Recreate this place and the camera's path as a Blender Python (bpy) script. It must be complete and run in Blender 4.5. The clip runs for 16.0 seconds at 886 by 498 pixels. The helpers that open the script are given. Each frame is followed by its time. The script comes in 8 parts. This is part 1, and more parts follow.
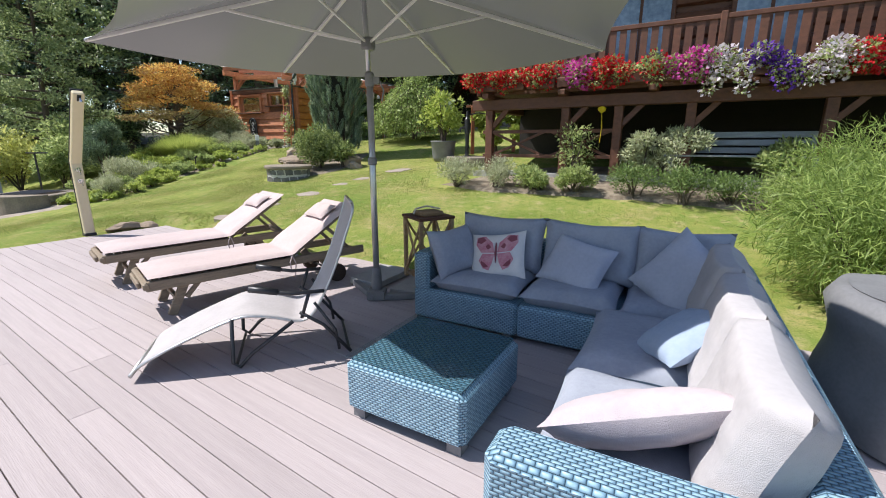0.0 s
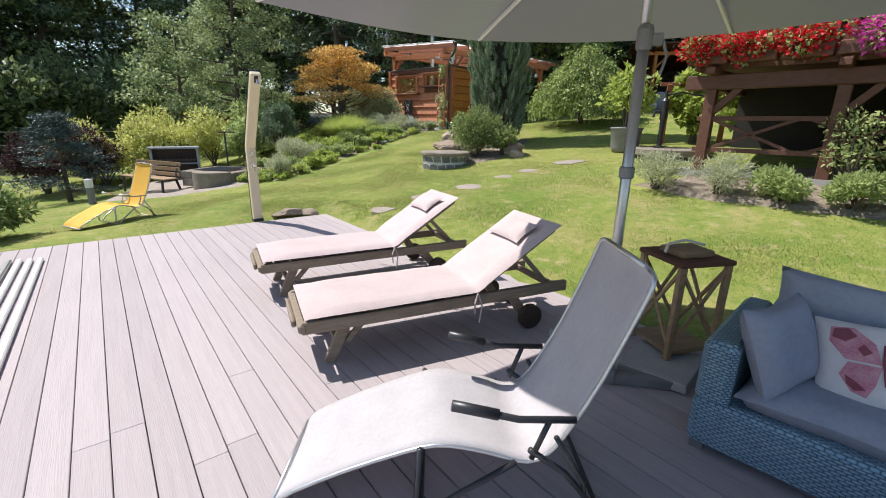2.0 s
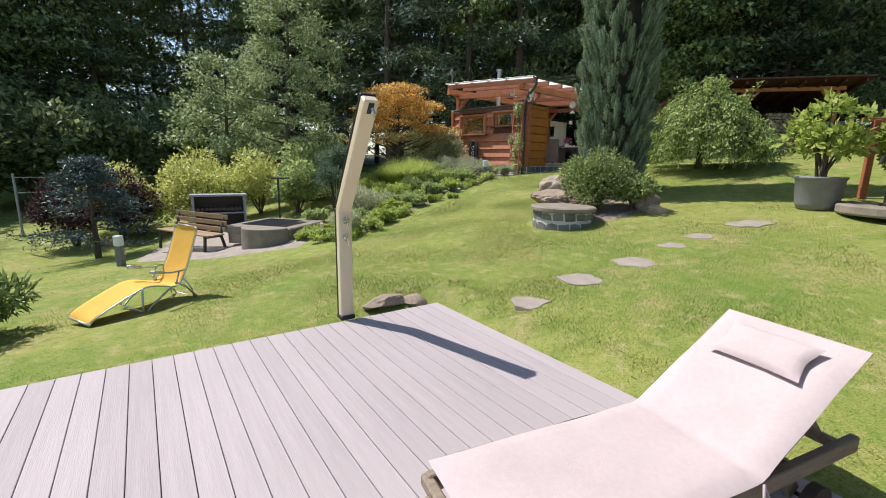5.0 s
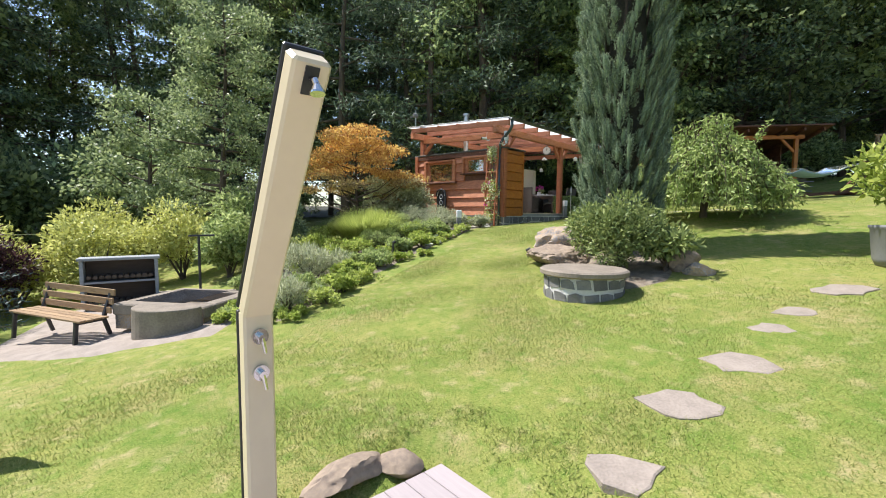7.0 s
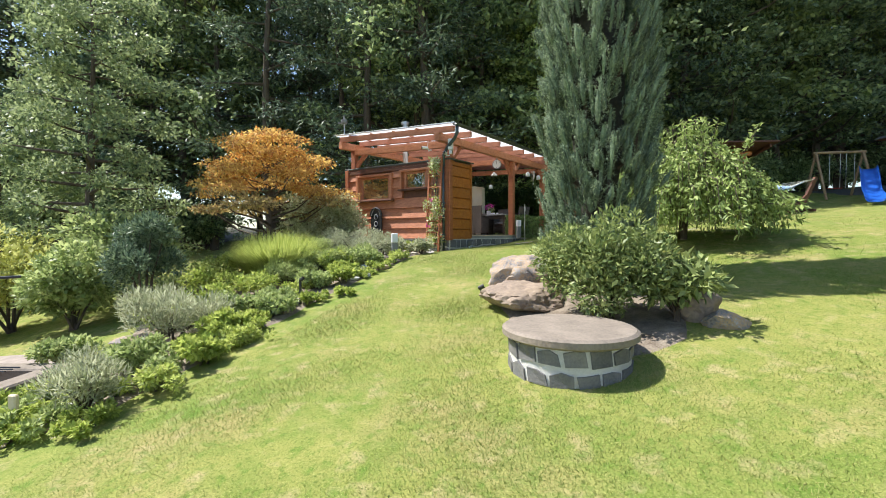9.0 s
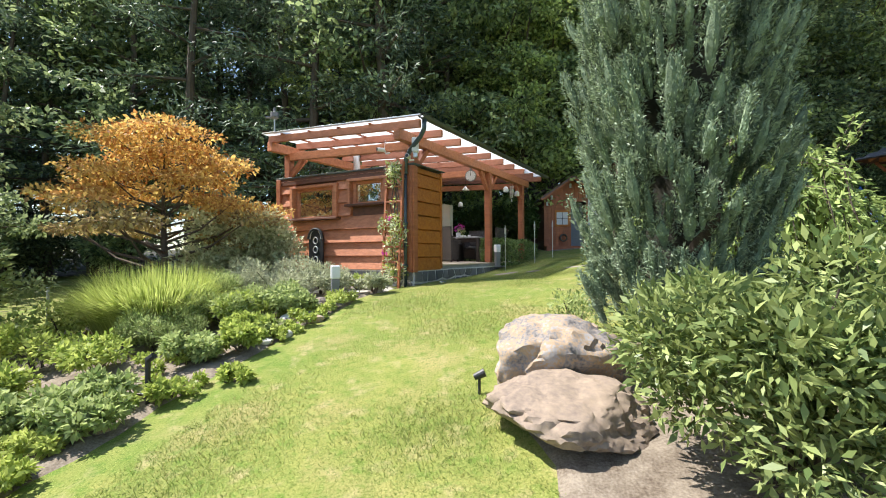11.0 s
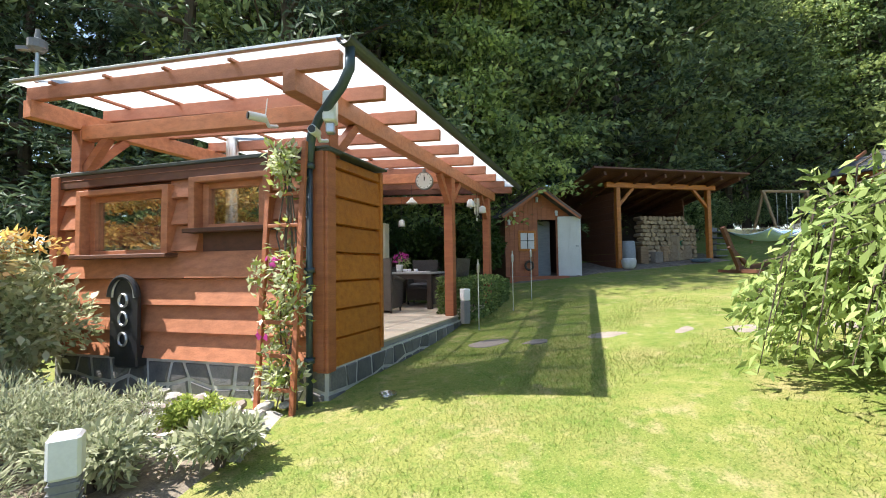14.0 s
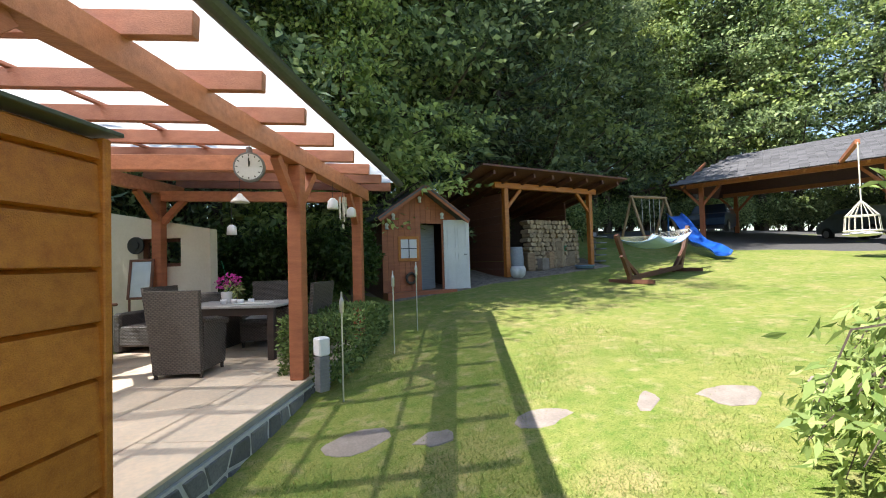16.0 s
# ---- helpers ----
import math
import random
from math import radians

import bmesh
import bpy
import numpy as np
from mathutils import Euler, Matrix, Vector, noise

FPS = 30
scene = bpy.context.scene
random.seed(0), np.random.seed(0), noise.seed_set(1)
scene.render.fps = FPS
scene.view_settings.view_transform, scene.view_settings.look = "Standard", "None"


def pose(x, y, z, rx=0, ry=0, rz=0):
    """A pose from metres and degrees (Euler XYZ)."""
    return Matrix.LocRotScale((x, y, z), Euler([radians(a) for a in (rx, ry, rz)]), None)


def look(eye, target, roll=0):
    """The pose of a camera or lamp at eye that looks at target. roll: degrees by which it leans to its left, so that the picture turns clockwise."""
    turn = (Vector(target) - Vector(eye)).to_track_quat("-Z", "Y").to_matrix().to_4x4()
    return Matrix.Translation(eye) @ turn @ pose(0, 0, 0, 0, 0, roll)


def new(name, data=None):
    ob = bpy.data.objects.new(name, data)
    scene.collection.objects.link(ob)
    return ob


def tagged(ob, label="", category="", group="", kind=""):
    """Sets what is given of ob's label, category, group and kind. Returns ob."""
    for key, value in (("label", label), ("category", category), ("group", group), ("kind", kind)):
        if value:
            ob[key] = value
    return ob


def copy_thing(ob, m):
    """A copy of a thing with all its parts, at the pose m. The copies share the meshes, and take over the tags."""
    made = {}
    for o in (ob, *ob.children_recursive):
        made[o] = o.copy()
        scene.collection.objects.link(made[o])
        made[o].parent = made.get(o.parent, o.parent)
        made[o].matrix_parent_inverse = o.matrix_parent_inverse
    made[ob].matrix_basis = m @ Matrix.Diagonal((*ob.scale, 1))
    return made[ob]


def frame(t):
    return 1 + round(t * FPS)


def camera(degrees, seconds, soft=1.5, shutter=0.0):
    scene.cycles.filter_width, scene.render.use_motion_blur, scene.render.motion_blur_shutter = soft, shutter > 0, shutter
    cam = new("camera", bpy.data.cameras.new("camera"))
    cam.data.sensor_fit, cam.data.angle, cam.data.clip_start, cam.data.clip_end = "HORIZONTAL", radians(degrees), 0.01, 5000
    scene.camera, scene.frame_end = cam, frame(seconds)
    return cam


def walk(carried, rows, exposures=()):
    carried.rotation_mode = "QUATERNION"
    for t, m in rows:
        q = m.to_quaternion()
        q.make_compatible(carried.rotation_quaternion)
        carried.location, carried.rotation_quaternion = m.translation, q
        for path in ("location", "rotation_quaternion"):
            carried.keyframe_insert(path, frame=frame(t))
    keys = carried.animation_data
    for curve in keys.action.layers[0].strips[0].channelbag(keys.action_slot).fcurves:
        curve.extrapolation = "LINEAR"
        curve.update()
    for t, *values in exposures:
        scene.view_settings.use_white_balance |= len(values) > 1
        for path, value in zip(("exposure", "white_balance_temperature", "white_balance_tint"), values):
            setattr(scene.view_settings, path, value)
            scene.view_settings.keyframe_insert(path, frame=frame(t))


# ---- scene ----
cam = camera(91.8, 16.0, 1.0)
# seconds, eye, point looked at, lean
PATH = [
    (0, (0.146, 0.608, 1.488), (0.100, 2.550, 1.014), 0.1),
    (0.5, (0.115, 0.969, 1.510), (-0.106, 2.891, 1.005), 0.4),
    (1, (-0.122, 1.301, 1.540), (-0.547, 3.181, 1.007), 0.3),
    (1.5, (-0.383, 1.606, 1.557), (-0.929, 3.449, 1.007), 0.6),
    (2, (-0.790, 1.914, 1.585), (-1.407, 3.732, 1.026), 1.0),
    (2.5, (-1.211, 2.114, 1.585), (-1.874, 3.917, 1.028), 1.3),
    (3, (-1.705, 2.424, 1.597), (-2.406, 4.213, 1.042), 1.1),
    (3.5, (-2.121, 2.656, 1.607), (-2.842, 4.441, 1.063), 1.1),
    (4, (-2.520, 3.016, 1.640), (-3.273, 4.797, 1.133), 0.9),
    (6.5, (-4.187, 5.091, 1.680), (-4.813, 6.980, 1.489), 0.4),
    (7, (-4.436, 5.732, 1.668), (-4.996, 7.645, 1.513), 0.4),
    (7.5, (-4.569, 6.331, 1.697), (-5.077, 8.261, 1.561), 0.1),
    (8, (-4.624, 6.951, 1.684), (-5.075, 8.897, 1.580), 0.1),
    (8.5, (-4.663, 7.470, 1.742), (-5.074, 9.425, 1.650), 0.1),
    (9, (-4.698, 8.023, 1.775), (-5.031, 9.994, 1.711), -0.3),
    (11.5, (-5.439, 11.601, 2.057), (-5.539, 13.597, 2.111), -0.3),
    (12, (-5.624, 12.320, 2.155), (-5.674, 14.318, 2.228), -0.4),
    (12.5, (-5.744, 13.006, 2.286), (-5.751, 15.004, 2.360), -0.3),
    (13, (-5.850, 13.815, 2.448), (-5.810, 15.813, 2.527), -0.4),
    (13.5, (-5.862, 14.434, 2.543), (-5.764, 16.430, 2.623), -0.4),
    (14, (-5.746, 15.109, 2.636), (-5.538, 17.096, 2.721), -0.8),
    (14.5, (-5.678, 15.735, 2.736), (-5.360, 17.708, 2.822), -1.4),
    (15, (-5.457, 16.443, 2.819), (-4.989, 18.385, 2.906), -1.5),
    (15.5, (-5.361, 16.967, 2.934), (-4.760, 18.873, 3.010), -1.8),
    (16, (-5.152, 17.487, 3.068), (-4.392, 19.336, 3.126), -1.7),
]
walk(cam, [(t, look(e, p, r)) for t, e, p, r in PATH],
     exposures=[(0, 0.33), (2, 0.33), (4, 0.13), (6.5, 0.55), (9, 0.72), (12, 0.95), (16, 1.05)])

# ---- daylight ----
SUN = Vector((1.0, -0.06, -1.45)).normalized()
world = bpy.data.worlds.new("sky")
scene.world = world
world.use_nodes = True
sky = world.node_tree.nodes.new("ShaderNodeTexSky")
sky.sky_type, sky.sun_disc = "NISHITA", False
sky.sun_elevation = math.asin(-SUN.z)
sky.sun_rotation = math.atan2(-SUN.x, -SUN.y)
sky.air_density, sky.dust_density = 1.0, 0.6
world.node_tree.links.new(sky.outputs[0], world.node_tree.nodes["Background"].inputs[0])
world.node_tree.nodes["Background"].inputs[1].default_value = 0.135
sun = new("sun", bpy.data.lights.new("sun", "SUN"))
sun.data.energy, sun.data.angle, sun.data.color = 5.0, radians(0.53), (1.0, 0.965, 0.92)
sun.matrix_world = look((0, 0, 30), Vector((0, 0, 30)) + SUN)


# ---- materials ----
def material(name, base, second=None, rough=0.7, metal=0.0, scale=6.0, bump=0.0, bump_scale=None, stretch=(1, 1, 1), spread=0.0, coat=0.0, mixed=(0.35, 0.65), island=False):
    """Two colours mixed by noise at two scales, with relief, and a change from piece to piece (spread)."""
    m = bpy.data.materials.new(name)
    m.use_nodes = True
    n, l = m.node_tree.nodes, m.node_tree.links
    p = n["Principled BSDF"]
    p.inputs["Roughness"].default_value, p.inputs["Metallic"].default_value = rough, metal
    p.inputs["Coat Weight"].default_value = coat
    second = second or tuple(c * 0.75 for c in base)
    co, mp = n.new("ShaderNodeTexCoord"), n.new("ShaderNodeMapping")
    l.new(co.outputs["Object"], mp.inputs[0])
    mp.inputs["Scale"].default_value = stretch
    big, fine = n.new("ShaderNodeTexNoise"), n.new("ShaderNodeTexNoise")
    big.inputs["Scale"].default_value, fine.inputs["Scale"].default_value = scale, scale * 9
    big.inputs["Detail"].default_value, fine.inputs["Detail"].default_value = 5, 4
    for t in (big, fine):
        l.new(mp.outputs[0], t.inputs["Vector"])
    add = n.new("ShaderNodeMath")
    add.operation = "MULTIPLY_ADD"
    add.inputs[1].default_value = 0.45
    l.new(fine.outputs[0], add.inputs[0])
    half = n.new("ShaderNodeMath")
    half.operation = "MULTIPLY"
    half.inputs[1].default_value = 0.6
    l.new(big.outputs[0], half.inputs[0])
    l.new(half.outputs[0], add.inputs[2])
    ramp = n.new("ShaderNodeValToRGB")
    ramp.color_ramp.elements[0].position, ramp.color_ramp.elements[1].position = mixed
    ramp.color_ramp.elements[0].color, ramp.color_ramp.elements[1].color = (*second, 1), (*base, 1)
    l.new(add.outputs[0], ramp.inputs[0])
    out = ramp.outputs[0]
    if spread:
        info = n.new("ShaderNodeNewGeometry") if island else n.new("ShaderNodeObjectInfo")
        hsv, mr = n.new("ShaderNodeHueSaturation"), n.new("ShaderNodeMapRange")
        mr.inputs[3].default_value, mr.inputs[4].default_value = 1 - spread, 1 + spread
        l.new(info.outputs["Random Per Island" if island else "Random"], mr.inputs[0])
        l.new(mr.outputs[0], hsv.inputs["Value"])
        l.new(out, hsv.inputs["Color"])
        out = hsv.outputs[0]
    l.new(out, p.inputs["Base Color"])
    if bump:
        b = n.new("ShaderNodeBump")
        b.inputs["Strength"].default_value, b.inputs["Distance"].default_value = bump, 0.01
        if bump_scale:
            fine = n.new("ShaderNodeTexNoise")
            fine.inputs["Scale"].default_value, fine.inputs["Detail"].default_value = bump_scale, 5
            l.new(mp.outputs[0], fine.inputs["Vector"])
        l.new(fine.outputs[0], b.inputs["Height"])
        l.new(b.outputs[0], p.inputs["Normal"])
    return m


def leafy(name, dark, light, glow=0.35, rough=0.45, vary=0.0):
    """Leaves: a colour for each leaf, some light passing through."""
    m = bpy.data.materials.new(name)
    m.use_nodes = True
    n, l = m.node_tree.nodes, m.node_tree.links
    p, out = n["Principled BSDF"], n["Material Output"]
    geo, ramp = n.new("ShaderNodeNewGeometry"), n.new("ShaderNodeValToRGB")
    ramp.color_ramp.elements[0].color, ramp.color_ramp.elements[1].color = (*dark, 1), (*light, 1)
    l.new(geo.outputs["Random Per Island"], ramp.inputs[0])
    tone = ramp.outputs[0]
    if vary:
        info, hsv, mr = n.new("ShaderNodeObjectInfo"), n.new("ShaderNodeHueSaturation"), n.new("ShaderNodeMapRange")
        mr.inputs[3].default_value, mr.inputs[4].default_value = 1 - vary, 1 + vary
        l.new(info.outputs["Random"], mr.inputs[0])
        l.new(mr.outputs[0], hsv.inputs["Value"])
        l.new(tone, hsv.inputs["Color"])
        tone = hsv.outputs[0]
    l.new(tone, p.inputs["Base Color"])
    p.inputs["Roughness"].default_value = rough
    p.inputs["Specular IOR Level"].default_value = 0.25
    tr, mix = n.new("ShaderNodeBsdfTranslucent"), n.new("ShaderNodeMixShader")
    l.new(tone, tr.inputs[0])
    mix.inputs[0].default_value = glow
    l.new(p.outputs[0], mix.inputs[1])
    l.new(tr.outputs[0], mix.inputs[2])
    l.new(mix.outputs[0], out.inputs[0])
    return m


def weave(name, a, b, size=0.02, rough=0.45):
    """Flat woven strands of resin wicker: rows that go over and under."""
    m = bpy.data.materials.new(name)
    m.use_nodes = True
    n, l = m.node_tree.nodes, m.node_tree.links
    p = n["Principled BSDF"]
    p.inputs["Roughness"].default_value = rough
    co = n.new("ShaderNodeTexCoord")
    sep = n.new("ShaderNodeSeparateXYZ")
    l.new(co.outputs["Object"], sep.inputs[0])
    facing = n.new("ShaderNodeSeparateXYZ")
    l.new(co.outputs["Normal"], facing.inputs[0])
    flat = n.new("ShaderNodeMath")
    flat.operation = "GREATER_THAN"
    flat.inputs[1].default_value = 0.7
    l.new(facing.outputs[2], flat.inputs[0])

    def calc(op, a, b):
        k = n.new("ShaderNodeMath")
        k.operation = op
        for i, q in enumerate((a, b)):
            if isinstance(q, (int, float)):
                k.inputs[i].default_value = q
            else:
                l.new(q, k.inputs[i])
        return k.outputs[0]
    side = calc("SUBTRACT", 1.0, flat.outputs[0])
    com = n.new("ShaderNodeCombineXYZ")
    l.new(calc("ADD", sep.outputs[0], calc("MULTIPLY", sep.outputs[1], side)), com.inputs[0])
    l.new(calc("ADD", calc("MULTIPLY", sep.outputs[2], side), calc("MULTIPLY", sep.outputs[1], flat.outputs[0])), com.inputs[1])
    u, v = (com.inputs[0].links[0].from_socket, com.inputs[1].links[0].from_socket)
    rows = calc("DIVIDE", v, size * 0.7)
    along = calc("ADD", calc("DIVIDE", u, size * 1.7), calc("MULTIPLY", calc("FLOOR", rows, 0.0), 0.5))
    hump = calc("MULTIPLY", calc("ABSOLUTE", calc("SINE", calc("MULTIPLY", along, math.pi), 0.0), 0.0), calc("ABSOLUTE", calc("SINE", calc("MULTIPLY", rows, math.pi), 0.0), 0.0))
    height = calc("POWER", hump, 0.36)
    streak = n.new("ShaderNodeTexNoise")
    streak.inputs["Scale"].default_value, streak.inputs["Detail"].default_value = 26.0, 3
    l.new(co.outputs["Object"], streak.inputs["Vector"])
    ramp = n.new("ShaderNodeValToRGB")
    ramp.color_ramp.elements[0].color, ramp.color_ramp.elements[0].position = (*[c * 0.3 for c in b], 1), 0.15
    ramp.color_ramp.elements[1].color = (*a, 1)
    mid = ramp.color_ramp.elements.new(0.55)
    mid.color = (*b, 1)
    l.new(calc("MULTIPLY", height, calc("ADD", calc("MULTIPLY", streak.outputs[0], 0.8), 0.55)), ramp.inputs[0])
    l.new(ramp.outputs[0], p.inputs["Base Color"])
    bump = n.new("ShaderNodeBump")
    bump.inputs["Strength"].default_value, bump.inputs["Distance"].default_value = 1.0, 0.008
    l.new(height, bump.inputs["Height"])
    l.new(bump.outputs[0], p.inputs["Normal"])
    return m


def clear(name, tint=(0.9, 0.95, 0.95), mirror_part=0.05, rough=0.02):
    m = bpy.data.materials.new(name)
    m.use_nodes = True
    n, l = m.node_tree.nodes, m.node_tree.links
    tr, gl, mix = n.new("ShaderNodeBsdfTransparent"), n.new("ShaderNodeBsdfGlossy"), n.new("ShaderNodeMixShader")
    tr.inputs[0].default_value = (*tint, 1)
    gl.inputs["Roughness"].default_value = rough
    mix.inputs[0].default_value = mirror_part
    l.new(tr.outputs[0], mix.inputs[1])
    l.new(gl.outputs[0], mix.inputs[2])
    l.new(mix.outputs[0], n["Material Output"].inputs[0])
    return m


def milky(name, colour, pass_part=0.6, clear_part=0.0):
    """A translucent roofing sheet."""
    m = bpy.data.materials.new(name)
    m.use_nodes = True
    n, l = m.node_tree.nodes, m.node_tree.links
    p = n["Principled BSDF"]
    p.inputs["Base Color"].default_value = (*colour, 1)
    p.inputs["Roughness"].default_value = 0.25
    tr, mix = n.new("ShaderNodeBsdfTranslucent"), n.new("ShaderNodeMixShader")
    tr.inputs[0].default_value = (*colour, 1)
    mix.inputs[0].default_value = pass_part
    l.new(p.outputs[0], mix.inputs[1])
    l.new(tr.outputs[0], mix.inputs[2])
    last = mix
    if clear_part:
        see, last = n.new("ShaderNodeBsdfTransparent"), n.new("ShaderNodeMixShader")
        last.inputs[0].default_value = clear_part
        l.new(mix.outputs[0], last.inputs[1])
        l.new(see.outputs[0], last.inputs[2])
    l.new(last.outputs[0], n["Material Output"].inputs[0])
    return m


def turf(name):
    """Mown grass: greener and drier patches, clover tufts and fine blades."""
    m = material(name, (0.275, 0.28, 0.078), (0.135, 0.205, 0.036), rough=0.9, scale=0.5, bump=1.0, bump_scale=70, mixed=(0.36, 0.62))
    n, l = m.node_tree.nodes, m.node_tree.links
    p = n["Principled BSDF"]
    p.inputs["Specular IOR Level"].default_value = 0.15
    co = n.new("ShaderNodeTexCoord")
    colour = p.inputs["Base Color"].links[0].from_socket
    for scale, lo, hi, tone in ((1.3, 0.52, 0.7, (0.36, 0.29, 0.13)), (5.0, 0.54, 0.72, (0.44, 0.35, 0.19)), (11.0, 0.52, 0.7, (0.1, 0.19, 0.025)), (55.0, 0.5, 0.68, (0.075, 0.13, 0.02)), (95.0, 0.56, 0.72, (0.42, 0.44, 0.14))):
        tex, ramp, mix = n.new("ShaderNodeTexNoise"), n.new("ShaderNodeMapRange"), n.new("ShaderNodeMix")
        tex.inputs["Scale"].default_value, tex.inputs["Detail"].default_value = scale, 6
        l.new(co.outputs["Object"], tex.inputs["Vector"])
        ramp.inputs[1].default_value, ramp.inputs[2].default_value, ramp.inputs[4].default_value = lo, hi, 0.7
        l.new(tex.outputs[0], ramp.inputs[0])
        mix.data_type = "RGBA"
        l.new(ramp.outputs[0], mix.inputs[0])
        l.new(colour, mix.inputs[6])
        mix.inputs[7].default_value = (*tone, 1)
        colour = mix.outputs[2]
    l.new(colour, p.inputs["Base Color"])
    return m


M = {}
M["lawn"] = turf("lawn")
M["soil"] = material("soil", (0.3, 0.25, 0.19), (0.11, 0.08, 0.055), rough=0.95, scale=7, bump=1.0, bump_scale=40)
M["gravel"] = material("gravel", (0.62, 0.59, 0.54), (0.34, 0.31, 0.27), rough=0.9, scale=14, bump=1.0, bump_scale=60)
M["deck"] = material("deck", (0.43, 0.37, 0.375), (0.365, 0.312, 0.316), rough=0.75, scale=2.2, bump=0.25, bump_scale=12, stretch=(0.6, 14, 14), spread=0.07)
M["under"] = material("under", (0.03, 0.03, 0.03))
M["teak"] = material("teak", (0.33, 0.26, 0.19), (0.2, 0.15, 0.11), rough=0.75, scale=5, bump=0.4, stretch=(1, 8, 8))
M["cushion"] = material("cushion", (0.56, 0.46, 0.455), (0.5, 0.405, 0.4), rough=0.95, scale=4, bump=0.35, bump_scale=300)
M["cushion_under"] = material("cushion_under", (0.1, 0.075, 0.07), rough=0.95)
# sofa grey, with the bluish shade of the parasol mixed in
M["shade_grey_cloth"] = material("shade_grey_cloth", (0.36, 0.385, 0.46), (0.29, 0.315, 0.385), rough=0.95, scale=5, bump=0.4, bump_scale=350)
M["lilac_cloth"] = material("lilac_cloth", (0.46, 0.48, 0.57), (0.39, 0.41, 0.5), rough=0.95, scale=5, bump=0.4, bump_scale=350)
# lighter copy of the sofa grey for the side cushions in sun
M["sunlit_grey_cloth"] = material("sunlit_grey_cloth", (0.5, 0.475, 0.49), (0.43, 0.41, 0.425), rough=0.95, scale=4, bump=0.4, bump_scale=350)
M["pink_cloth"] = material("pink_cloth", (0.55, 0.48, 0.505), (0.48, 0.41, 0.44), rough=0.95, scale=4, bump=0.4, bump_scale=250)
M["blue_cloth"] = material("blue_cloth", (0.36, 0.44, 0.58), (0.3, 0.38, 0.52), rough=0.95, scale=4, bump=0.4, bump_scale=350)
M["white_cloth"] = material("white_cloth", (0.75, 0.72, 0.72), (0.68, 0.65, 0.66), rough=0.95, scale=4, bump=0.3, bump_scale=300)
M["rose_print"] = material("rose_print", (0.52, 0.17, 0.24), (0.65, 0.38, 0.42), rough=0.95, scale=16)
M["dark_print"] = material("dark_print", (0.24, 0.06, 0.09), (0.3, 0.1, 0.12), rough=0.95, scale=16)
M["mesh_cloth"] = material("mesh_cloth", (0.48, 0.45, 0.46), (0.41, 0.385, 0.395), rough=0.85, scale=6, bump=0.3, bump_scale=500)
M["yellow_cloth"] = material("yellow_cloth", (0.75, 0.43, 0.06), (0.68, 0.38, 0.05), rough=0.8, scale=6, bump=0.3, bump_scale=400)
M["canopy"] = milky("canopy", (0.15, 0.148, 0.145), 0.3)
M["wicker"] = weave("wicker", (0.33, 0.5, 0.6), (0.16, 0.29, 0.4))
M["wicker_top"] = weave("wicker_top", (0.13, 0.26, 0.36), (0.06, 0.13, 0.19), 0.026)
M["dark_wicker"] = weave("dark_wicker", (0.15, 0.125, 0.11), (0.08, 0.068, 0.06), 0.03, 0.5)
M["chrome"] = material("chrome", (0.75, 0.75, 0.75), rough=0.15, metal=1.0)
M["alu"] = material("alu", (0.62, 0.62, 0.62), (0.52, 0.52, 0.52), rough=0.35, metal=0.8)
M["steel_dark"] = material("steel_dark", (0.06, 0.06, 0.065), rough=0.4, metal=0.5)
M["plastic_grey"] = material("plastic_grey", (0.22, 0.22, 0.23), (0.17, 0.17, 0.18), rough=0.5)
M["plastic_black"] = material("plastic_black", (0.02, 0.02, 0.022), (0.035, 0.035, 0.035), rough=0.45)
M["slab"] = material("slab", (0.36, 0.3, 0.255), (0.24, 0.2, 0.17), rough=0.85, scale=6, bump=0.5)
M["grey_slab"] = material("grey_slab", (0.42, 0.41, 0.4), (0.33, 0.32, 0.31), rough=0.8, scale=6, bump=0.4)
M["cream_paint"] = material("cream_paint", (0.76, 0.64, 0.44), (0.72, 0.6, 0.41), rough=0.35, scale=1.5)
M["redwood"] = material("redwood", (0.42, 0.14, 0.06), (0.28, 0.085, 0.038), rough=0.55, scale=2.5, bump=0.35, stretch=(1, 1, 7), spread=0.12)
M["redwood_x"] = material("redwood_x", (0.56, 0.22, 0.11), (0.36, 0.13, 0.062), rough=0.55, scale=2.5, bump=0.35, stretch=(1, 7, 7), spread=0.15)
M["orange_wood"] = material("orange_wood", (0.52, 0.185, 0.028), (0.34, 0.095, 0.014), rough=0.4, scale=2.2, bump=0.35, stretch=(1, 7, 7), spread=0.12)
M["rafter_wood"] = material("rafter_wood", (0.42, 0.17, 0.1), (0.3, 0.11, 0.065), rough=0.6, scale=2.5, bump=0.3, stretch=(1, 7, 7), spread=0.12)
M["brown_wood"] = material("brown_wood", (0.15, 0.058, 0.032), (0.085, 0.034, 0.02), rough=0.6, scale=3, bump=0.35, stretch=(1, 6, 6), spread=0.15)
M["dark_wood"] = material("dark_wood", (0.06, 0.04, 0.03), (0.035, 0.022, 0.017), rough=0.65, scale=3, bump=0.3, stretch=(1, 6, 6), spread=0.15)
# near-black base holds the deep shade under the balcony
M["shade_black_wood"] = material("shade_black_wood", (0.022, 0.016, 0.013), (0.012, 0.01, 0.008), rough=0.8, scale=3, bump=0.3)
M["grey_wood"] = material("grey_wood", (0.34, 0.36, 0.38), (0.25, 0.27, 0.29), rough=0.75, scale=4, bump=0.4, stretch=(1, 8, 8))
